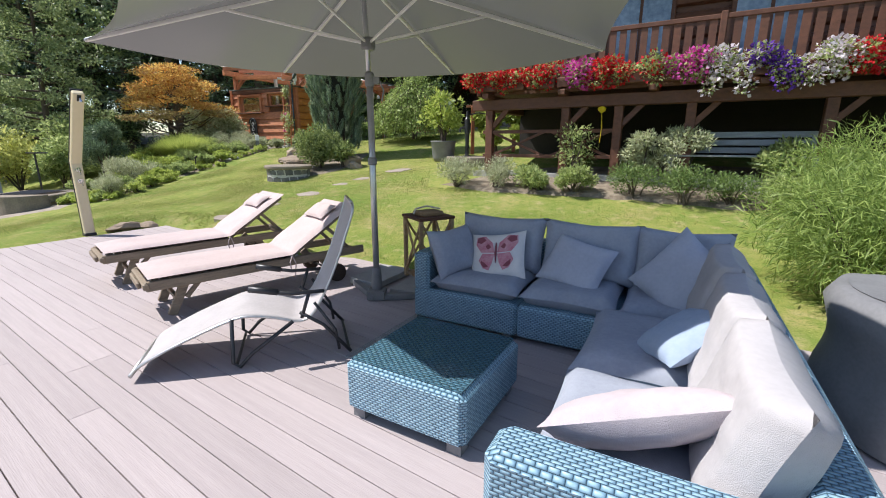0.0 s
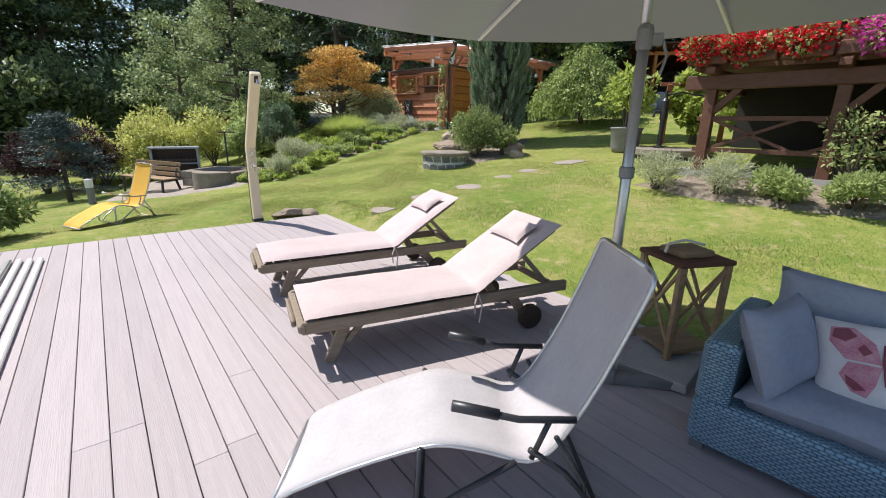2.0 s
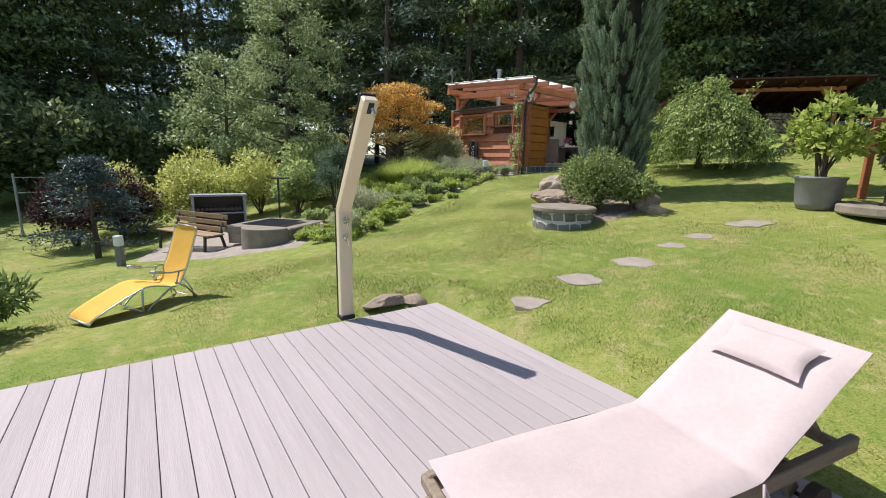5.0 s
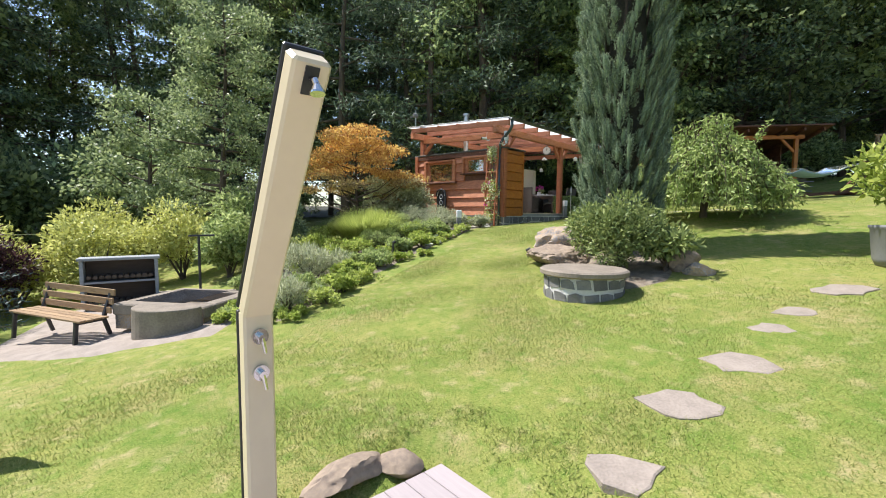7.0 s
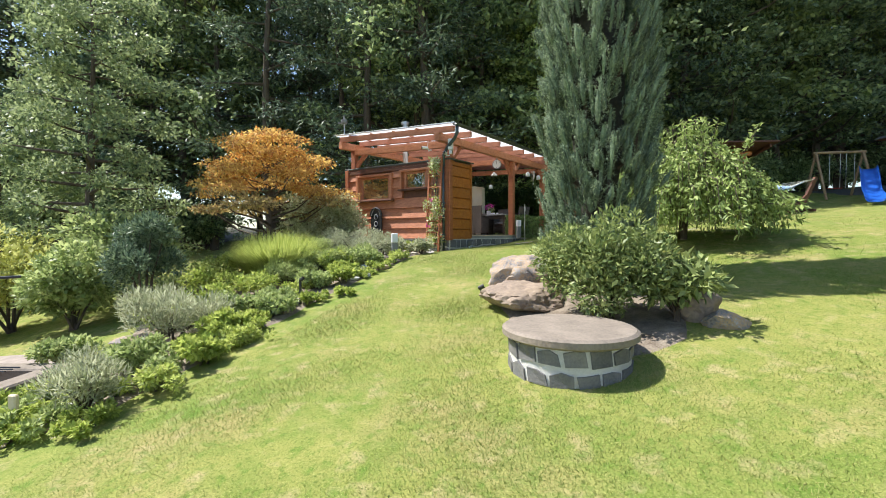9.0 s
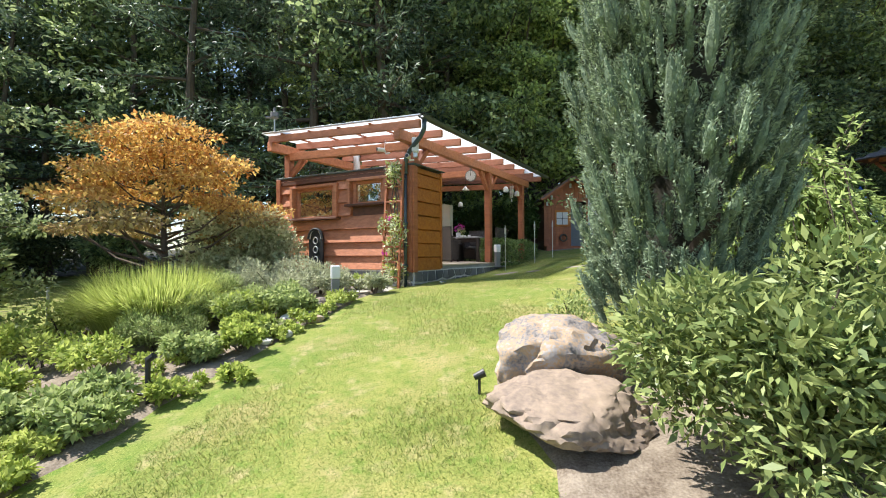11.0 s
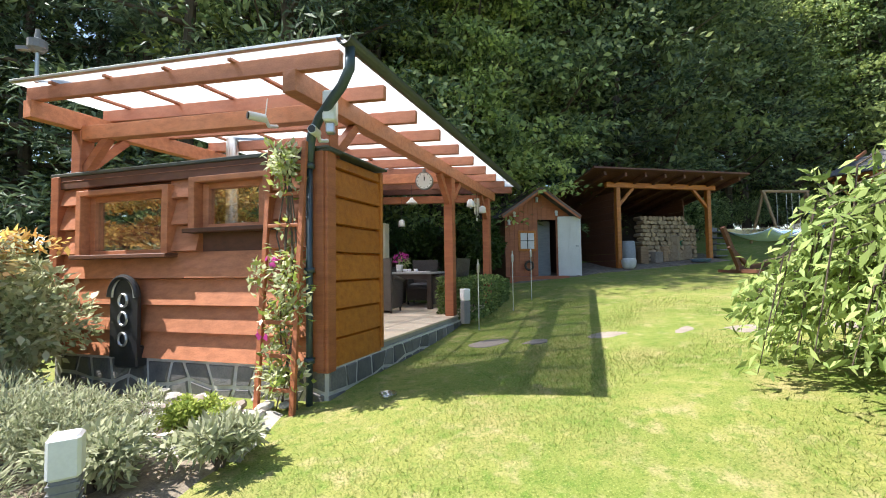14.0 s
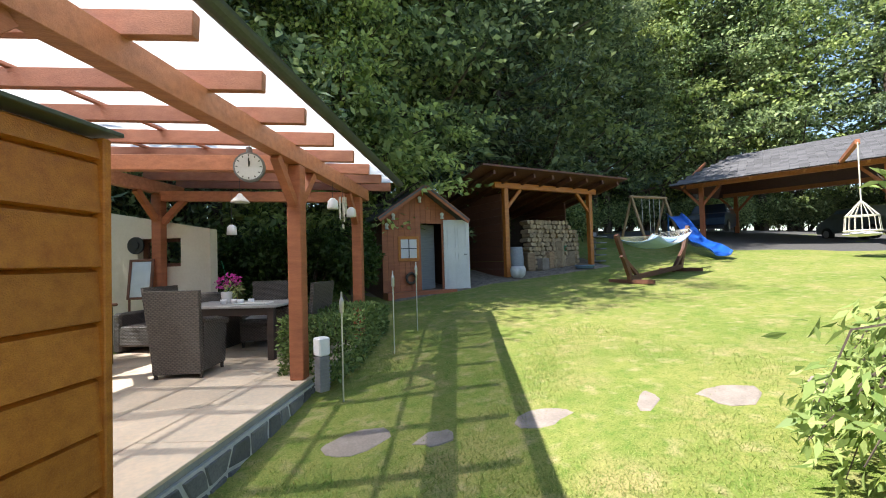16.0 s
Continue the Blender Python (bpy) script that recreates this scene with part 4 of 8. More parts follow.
# ---- garden trees ----
def yew():
    rng = np.random.default_rng(21)
    x, y = -3.52, 14.6
    ob = thing("columnar_yew", "tall columnar yew with dense upright grey-green shoots", "tree", pose(x, y, ground_z(x, y)))
    n, h = 1700, 7.4
    t = rng.random(n) ** 0.9
    col = rng.integers(0, 17, n)
    a = col * 6.2832 / 17 + 0.3 * np.sin(col * 7.1 + t * 4.0) + rng.normal(size=n) * 0.2
    rad = 0.52 * np.clip(np.minimum(0.72 + t * 2.2, 1.0) * np.minimum(1, (1 - t) * 2.6 + 0.12), 0.1, 1) * rng.normal(1, 0.13, n) * (1 + 0.09 * np.sin(col * 3.3 + t * 9))
    c = np.stack([np.cos(a) * rad, np.sin(a) * rad, 0.35 + t * h], 1)
    pts, out, plumes = [], [], Build()
    for k in range(n):
        m = 200
        s = rng.random(m) ** 0.85
        ang = rng.random(m) * 6.283
        ln, thick = rng.uniform(0.2, 0.42), rng.uniform(0.045, 0.08)
        w = thick * np.sin(np.clip(s, 0.04, 0.985) * math.pi) ** 0.7
        flare = 0.1 + 0.14 * s
        ca, sa = math.cos(a[k]), math.sin(a[k])
        pts.append(c[k] + np.stack([np.cos(ang) * w + ca * flare, np.sin(ang) * w + sa * flare, (s - 0.4) * ln], 1))
        out.append(np.stack([np.cos(ang) * 0.9 + ca * 0.4, np.sin(ang) * 0.9 + sa * 0.4, np.full(m, 0.75)], 1))
        steps = np.linspace(0.02, 0.98, 6)
        plumes.tube([(c[k][0] + ca * (0.1 + 0.14 * q), c[k][1] + sa * (0.1 + 0.14 * q), c[k][2] + (q - 0.4) * ln) for q in steps], [max(0.008, 0.6 * thick * math.sin(q * math.pi) ** 0.7 * rng.uniform(0.7, 1.1)) for q in steps], 7)
    part("crown", leaves("crown", rng, np.concatenate(pts), 0.033, L["yew"], np.concatenate(out), 0.3), None, ob)
    part("shoot_mass", plumes, M["yew_shoot"], ob, "dense grey-green upright shoots")["kind"] = "stuff"
    # opaque core added to close the crown, dark in place of inner shade
    core_t = np.linspace(0, 1, 9)
    part("shade_core", Build().tube([(0, 0, 0.5 + 6.7 * q) for q in core_t], [0.36 * max(0.08, min(1, 0.5 + q * 2, (1 - q) * 2.2)) for q in core_t], 11), M["yew_core_shade"], ob, "opaque core added for the dark inside the crown")
    b = Build().tube([(0, 0, -0.1), (0.05, 0, 1.0), (0, 0.05, 3.5), (0, 0, 6.8)], [0.2, 0.17, 0.12, 0.03], 10)
    for k in range(26):
        z = 0.4 + k * 0.22
        limb = Build().tube([(0, 0, z), (0.5 * math.cos(k * 2.4), 0.5 * math.sin(k * 2.4), z + 0.35), (0.6 * math.cos(k * 2.4), 0.6 * math.sin(k * 2.4), z + 0.9)], [0.05, 0.035, 0.012], 5)
        part("limb", limb, M["bark"], ob)
    part("trunk", b, M["bark"], ob)


def weeping_tree(x, y, h, r, leaf, seed, name, label, n_strand=120, size=0.13, slim=0.28):
    rng = np.random.default_rng(seed)
    ob = thing(name, label, "tree", pose(x, y, ground_z(x, y)))
    b = Build().tube([(0, 0, -0.1), (0.05, 0.03, h * 0.4), (0, 0, h * 0.8)], [0.09, 0.07, 0.045], 8)
    pts, out = [], []
    for k in range(n_strand):
        a, rr = rng.random() * 6.283, r * math.sqrt(rng.random()) * rng.uniform(0.85, 1.1)
        top = h * (1.0 - 0.48 * (rr / r) ** 2) * rng.uniform(0.72, 1.1) * (1 + 0.1 * math.sin(3 * a))
        low = rng.uniform(0.04, 0.3) * h if rr > 0.5 * r else rng.uniform(0.15, 0.6) * h
        path = [Vector((0, 0, h * 0.72)), Vector((math.cos(a) * rr * 0.55, math.sin(a) * rr * 0.55, top)), Vector((math.cos(a) * rr * 0.92, math.sin(a) * rr * 0.92, top * 0.85)), Vector((math.cos(a) * rr * 1.04, math.sin(a) * rr * 1.04, low))]
        b.tube(path, [0.018, 0.012, 0.008, 0.003], 4, False)
        for s in rng.random(84):
            i = min(int(1 + s * 2), 2)
            p = path[i].lerp(path[i + 1], s * 2 % 1) if i < 3 else path[3]
            pts.append((p.x + rng.normal() * 0.06, p.y + rng.normal() * 0.06, p.z + rng.normal() * 0.06))
            out.append((math.cos(a) * 0.5, math.sin(a) * 0.5, -0.9))
    for k in range(16):
        a, rr = rng.random() * 6.283, r * rng.uniform(0.0, 0.75)
        foot = Vector((math.cos(a) * rr, math.sin(a) * rr, h * (0.92 - 0.25 * rr / r)))
        tip = foot + Vector((math.cos(a) * 0.2, math.sin(a) * 0.2, rng.uniform(0.25, 0.6)))
        b.tube([foot, foot.lerp(tip, 0.5), tip], [0.01, 0.007, 0.003], 4, False)
        for q in rng.random(26):
            p = foot.lerp(tip, q)
            pts.append((p.x + rng.normal() * 0.025, p.y + rng.normal() * 0.025, p.z))
            out.append((rng.normal(), rng.normal(), 0.5))
    part("trunk", b, M["bark"], ob)
    part("crown", leaves("crown", rng, np.array(pts), size, leaf, np.array(out), slim), None, ob)
    return ob


def limb_crown(name, label, x, y, h, r, spread, limbs, leaf, n, size, seed, clump=0.55, start=0.2, rise=0.4, slim=0.55, low_leaf=None, flat=0.5, scale=1.0):
    """A garden tree: trunk, limbs and leaf clumps at their ends."""
    rng = np.random.default_rng(seed)
    ob = thing(name, label, "tree", pose(x, y, ground_z(x, y)))
    b, ends = limb_tree(rng, h * 0.93, r, limbs, spread, start, rise)
    cl = [(np.array(e), np.array((1, 1, flat)) * clump * rng.uniform(0.65, 1.3)) for e in ends]
    cl += [(np.array(e) * (0.6, 0.6, 1) + (0, 0, 0.1), np.array((1, 1, flat)) * clump * rng.uniform(0.6, 1.1)) for e in ends[::2]]
    pts, out = blob_points(rng, n, cl, 0.75)
    part("trunk", b, M["bark"], ob)
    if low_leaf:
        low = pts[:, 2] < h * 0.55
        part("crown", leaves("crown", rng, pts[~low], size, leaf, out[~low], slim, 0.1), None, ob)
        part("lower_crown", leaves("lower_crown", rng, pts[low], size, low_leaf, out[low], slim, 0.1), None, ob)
    else:
        part("crown", leaves("crown", rng, pts, size, leaf, out, slim, 0.1), None, ob)
    return ob


M["yew_core_shade"] = material("yew_core_shade", (0.05, 0.045, 0.03), (0.02, 0.02, 0.014), rough=0.95, scale=20, bump=1.0)
M["yew_shoot"] = material("yew_shoot", (0.22, 0.29, 0.18), (0.08, 0.12, 0.075), rough=0.9, scale=22, bump=1.0, bump_scale=90, spread=0.35, island=True)
yew()
weeping_tree(-1.35, 17.45, 2.1, 1.75, L["willow"], 22, "weeping_tree", "small weeping tree with hanging light green branches", 300, 0.115, 0.32)
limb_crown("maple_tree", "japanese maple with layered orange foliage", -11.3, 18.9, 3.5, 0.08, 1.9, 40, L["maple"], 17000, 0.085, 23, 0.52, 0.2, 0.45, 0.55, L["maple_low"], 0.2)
limb_crown("birch_tree", "airy young tree with light green leaves", -15.3, 17.2, 8.6, 0.13, 2.1, 44, L["birch"], 16000, 0.11, 24, 0.5, 0.12, 0.1, 0.5)
limb_crown("hazel_tree", "tall bushy broadleaf tree behind the fire pit", -19.6, 18.2, 6.0, 0.12, 2.6, 22, L["birch"], 9000, 0.15, 25, 0.8, 0.1, 0.4, 0.6)
shrub("variegated_shrub", "rounded shrub with cream-edged leaves", -10.35, 19.75, (1.5, 1.25), 2.0, L["cream_leaf"], 14000, 0.1, 41, clumps=26)
shrub("ball_conifer", "dense dark green globe conifer", -11.3, 14.7, (0.75, 0.75), 2.1, L["needle"], 9000, 0.09, 42, clumps=16, slim=0.25, upright=0.6)
for k, (x, y, r, h) in enumerate(((-15.6, 13.5, 1.3, 2.1), (-14.5, 14.9, 1.3, 2.2), (-16.9, 12.4, 1.4, 2.0), (-16.6, 14.2, 1.4, 2.4), (-18.2, 12.6, 1.4, 2.2))):
    shrub("golden_shrub", "golden-leaved loose shrub behind the fire pit", x, y, r, h, L["yellow_leaf"], 5500, 0.11, 50 + k, clumps=18, upright=0.5)
shrub("green_shrub", "mid green leafy garden shrub", -12.7, 14.6, 0.9, 1.7, L["low"], 6000, 0.11, 54, clumps=18)
shrub("green_shrub", "mid green leafy garden shrub", -13.4, 16.2, 1.5, 2.3, L["low"], 6500, 0.12, 55, clumps=18)
for k, (x, y, r, h) in enumerate(((-16.9, 11.9, 1.2, 2.3), (-16.2, 6.9, 1.1, 1.9), (-17.6, 11.0, 1.0, 2.2))):
    shrub("purple_barberry", "tall shrub with dark purple leaves", x, y, r, h, L["purple"], 6000, 0.09, 56 + k, clumps=18, upright=0.4)


def spruce(x, y, h, r, seed):
    rng = np.random.default_rng(seed)
    ob = thing("blue_spruce", "broad blue-green dwarf spruce with layered branches", "tree", pose(x, y, ground_z(x, y)))
    b, pts, out = Build(), [], []
    b.tube([(0, 0, -0.1), (0, 0, h)], [0.08, 0.01], 7)
    for k in range(70):
        t = rng.random() ** 0.8
        a = k * 2.4 + rng.random() * 0.5
        ln = r * (1.02 - 0.85 * t) * rng.uniform(0.7, 1.1)
        e = Vector((math.cos(a) * ln, math.sin(a) * ln, h * (0.1 + 0.85 * t) - 0.08 * ln))
        b.tube([(0, 0, e.z), e], [0.016, 0.004], 4, False)
        for s in rng.uniform(0.2, 1.02, 100):
            pts.append((e.x * s + rng.normal() * 0.09, e.y * s + rng.normal() * 0.09, e.z + rng.normal() * 0.035))
            out.append((math.cos(a), math.sin(a), 0.1))
    part("trunk", b, M["bark"], ob)
    part("crown", leaves("crown", rng, np.array(pts), 0.1, L["blue_spruce"], np.array(out), 0.25), None, ob)


spruce(-15.2, 10.2, 2.6, 1.9, 61)
spruce(-15.6, 5.2, 1.6, 1.5, 62)
for k, (x, y) in enumerate(((-9.55, 5.6), (-10.2, 4.4))):
    shrub("low_juniper", "spreading feathery juniper at the lawn edge", x, y, 0.95, 0.75, L["needle"] if k else L["hedge"], 5000, 0.13, 65 + k, clumps=16, slim=0.2, upright=0.2)


def grass_clump(name, label, x, y, r, h, leaf, n, seed, w=0.012, base=None):
    """Arching blades that spring from one tuft."""
    rng = np.random.default_rng(seed)
    a, s = rng.random(n) * 6.283, rng.random(n)
    ln, root = rng.uniform(0.6, 1.1, n), np.sqrt(rng.random(n))
    d = np.stack([np.cos(a), np.sin(a)], 1)
    side = np.stack([-d[:, 1], d[:, 0], np.zeros(n)], 1) * w
    rows = []
    for t in (0, 0.4, 0.75, 1.0):
        rad = 0.5 * r * root + (0.62 * r * s * ln) * t ** 1.5
        z = h * ln * (1.2 * t - 0.75 * t * t * (0.35 + 0.65 * s))
        p = np.stack([d[:, 0] * rad, d[:, 1] * rad, z], 1)
        rows += [p - side * (1.02 - t), p + side * (1.02 - t)]
    v = np.stack(rows, 1)
    q = np.array([(0, 1, 3, 2), (2, 3, 5, 4), (4, 5, 7, 6)])
    quads = (np.arange(n)[:, None, None] * 8 + q[None]).reshape(-1, 4)
    ob = new(name, fast_mesh(name, v.reshape(-1, 3), quads, leaf))
    ob.matrix_world = pose(x, y, ground_z(x, y) if base is None else base)
    return tagged(ob, label, "ornamental grass")


grass_clump("ornamental_grass", "clump of arching yellow-green ornamental grass", -9.9, 16.9, 1.45, 1.1, L["grass_tall"], 12000, 71, 0.012)
for k, (x, y, r, h) in enumerate(((4.0, 4.55, 1.15, 1.35), (4.95, 5.4, 1.2, 1.6), (5.2, 4.2, 1.1, 1.5))):
    shrub("feathery_bush", "large feathery green bush beside the deck", x, y, r, h, L["deck_grass"], 12000, 0.15, 720 + k, "bush", slim=0.07, clumps=34, upright=0.1, droop=0.35, group="bushes beside the deck")
shrub("lavender", "greying lavender bush with faded flower stalks", -9.4, 13.2, 0.75, 0.75, L["lavender"], 5000, 0.1, 81, slim=0.14, upright=1.2)
shrub("lavender", "small lavender bush by the lawn edge", -8.55, 11.3, 0.45, 0.5, L["lavender"], 2600, 0.08, 82, slim=0.14, upright=1.2)
for k, (x, y, r, h, lf) in enumerate(((-8.45, 17.75, 0.95, 0.7, "lavender"), (-8.75, 16.7, 0.75, 0.55, "low"), (-9.2, 16.0, 0.6, 0.45, "low"), (-7.95, 18.4, 0.6, 0.5, "lavender"), (-9.3, 17.6, 0.8, 0.6, "low"), (-9.0, 18.6, 0.8, 0.6, "lavender"))):
    shrub("heather_bush", "low mound of grey-green heather", x, y, r, h, L[lf], 7500, 0.055, 84 + k, slim=0.2, upright=0.8, clumps=16)
for k, (x, y, r, h) in enumerate(((-9.4, 15.3, 0.5, 0.35), (-8.7, 14.4, 0.5, 0.28), (-8.5, 13.2, 0.45, 0.25), (-8.9, 12.2, 0.45, 0.28), (-10.6, 15.8, 0.7, 0.5), (-10.3, 12.6, 0.5, 0.3), (-9.9, 14.6, 0.6, 0.4), (-8.35, 15.4, 0.45, 0.25), (-8.1, 16.1, 0.4, 0.22), (-7.75, 16.9, 0.35, 0.2), (-9.9, 13.7, 0.6, 0.35), (-9.2, 14.2, 0.5, 0.3), (-11.3, 16.8, 0.8, 0.6), (-11.8, 15.8, 0.8, 0.7), (-8.2, 12.3, 0.35, 0.2), (-8.3, 14.0, 0.4, 0.25), (-7.9, 15.6, 0.35, 0.22), (-8.0, 17.1, 0.45, 0.35), (-8.4, 16.6, 0.5, 0.4))):
    shrub("ground_cover", "low green ground cover plants in the bed", x, y, r, h, L["low"] if k % 2 else L["lime_leaf"], 1700, 0.07, 90 + k, "plant", clumps=12, stems=3)
rng_c = np.random.default_rng(87)
for k in range(44):
    t = rng_c.random()
    x, y = -8.25 + 1.5 * t * t + rng_c.uniform(-1.5, 0.12), 10.9 + 6.6 * t
    shrub("ground_cover", "low light green creeping plants at the bed edge", x, y, rng_c.uniform(0.28, 0.5), rng_c.uniform(0.1, 0.22), (L["lime_leaf"], L["low"], L["grass_tall"])[k % 3], 900, 0.055, 700 + k, "plant", clumps=9, stems=2, lift=0.03)
shrub("rhododendron", "broad rhododendron with leathery leaves", -3.72, 13.1, (0.78, 0.75), 1.15, L["rhodo"], 11000, 0.072, 101, slim=0.36, clumps=34, upright=0.35, skin=0.35)
shrub("rhododendron_young", "small glossy bush beside the boulders", -3.0, 12.9, 0.45, 0.65, L["rhodo"], 1500, 0.1, 102, slim=0.4)
shrub("barberry_sprigs", "thin reddish sprigs behind the boulder", -4.2, 15.3, 0.5, 0.55, L["low"], 700, 0.05, 103, clumps=10, upright=0.6)
# box hedge before the pavilion
def box_hedge():
    rng = np.random.default_rng(111)
    ob = thing("box_hedge", "clipped low box hedge along the terrace edge", "hedge", pose(-4.1, 24.0, ground_z(-4.1, 24.0) - 0.02))
    m = np.array(((SG.x, SF.x), (SG.y, SF.y)))
    n = 11000
    p = rng.uniform(-1, 1, (n, 3))
    face = rng.integers(0, 3, n)
    sgn = np.sign(rng.normal(size=n))
    for k in range(3):
        p[face == k, k] = sgn[face == k] * rng.uniform(0.86, 1.04, (face == k).sum())
    out = np.sign(p) * (np.abs(p) > 0.85)
    q = np.stack([p[:, 0] * 1.3, p[:, 1] * 0.36, 0.34 + np.abs(p[:, 2] * 0.36) - 0.02 + 0.05 * np.sin(p[:, 0] * 5)], 1)
    q[:, 2] = np.where(p[:, 2] < 0, 0.36 + p[:, 2] * 0.34, q[:, 2])
    xy = q[:, :2] @ m.T
    pts = np.stack([xy[:, 0], xy[:, 1], q[:, 2]], 1)
    o2 = out[:, :2] @ m.T
    part("crown", leaves("crown", rng, pts, 0.055, L["hedge"], np.stack([o2[:, 0], o2[:, 1], out[:, 2] + 0.2], 1), 0.6), None, ob)
    b = Build()
    for k in range(7):
        a = SG * (-1.1 + k * 0.36)
        b.tube([(a.x, a.y, -0.03), (a.x + 0.03, a.y, 0.3), (a.x - 0.02, a.y + 0.05, 0.6)], [0.02, 0.015, 0.006], 5)
    part("stem", b, M["bark"], ob)


box_hedge()
# dark evergreen hedge behind the pavilion
for k in range(4):
    p = sp(0.75 + k * 0.9, 8.2, 0)
    shrub("tall_hedge", "tall dark evergreen hedge behind the pavilion", p.x, p.y, 0.75, 2.2, L["ivy"], 4000, 0.11, 115 + k, "hedge", clumps=20, group="hedge row")
# plants before the house
for k, (x, y, r, h, lf, sz) in enumerate(((0.2, 9.7, 0.55, 0.5, "lavender", 0.08), (0.95, 9.2, 0.5, 0.5, "lavender", 0.08), (1.7, 8.9, 0.5, 0.4, "low", 0.07), (2.35, 8.6, 0.45, 0.4, "low", 0.07), (3.3, 8.2, 0.55, 0.5, "hedge", 0.05), (3.95, 7.85, 0.55, 0.5, "hedge", 0.05), (4.6, 7.6, 0.5, 0.48, "hedge", 0.05), (5.3, 7.3, 0.5, 0.45, "low", 0.07), (4.3, 8.6, 0.5, 1.15, "cream_leaf", 0.07), (3.7, 8.9, 0.45, 1.05, "cream_leaf", 0.07), (5.6, 8.0, 0.5, 0.8, "low", 0.1), (6.4, 7.6, 0.6, 0.85, "low", 0.1), (6.1, 6.9, 0.5, 0.5, "lime_leaf", 0.08), (7.2, 7.0, 0.6, 0.8, "low", 0.1))):
    shrub("border_shrub", "low border shrub before the house terrace", x, y, r, h, L[lf], 2600, sz, 130 + k, slim=0.35 if lf != "lavender" else 0.15, upright=0.5)
shrub("rose_bush", "thorny rose bush with one yellow bloom", 2.55, 9.4, 0.5, 1.2, L["low"], 900, 0.07, 150, clumps=14, stems=9)
ros = Build()
for k in range(3):
    ros.lathe([(0.015, -0.05 + k * 0.012), (0.07 - k * 0.015, -0.01 + k * 0.012), (0.08 - k * 0.02, 0.04 + k * 0.012)], 9)
ros.tube([(0, 0, -0.6), (0.02, 0, -0.3), (0, 0, -0.04)], 0.006, 5)
solo("yellow_rose", ros, L["petal_yellow"], "single yellow rose bloom on a stem", "flower", pose(2.95, 9.2, ground_z(2.95, 9.2) + 1.38))
shrub("climbing_vine", "vine with light green leaves on a rail", 1.35, 13.6, (0.7, 0.5), 1.7, L["lime_leaf"], 2600, 0.13, 152, slim=0.8)
shrub("climbing_vine", "vine with light green leaves on a rail", 2.3, 13.2, (0.8, 0.5), 1.6, L["lime_leaf"], 2600, 0.13, 153, slim=0.8)


# ---- deck furniture ----
DM = Matrix(((DU.x, DV.x, 0, DECK.x), (DU.y, DV.y, 0, DECK.y), (0, 0, 1, 0), (0, 0, 0, 1)))


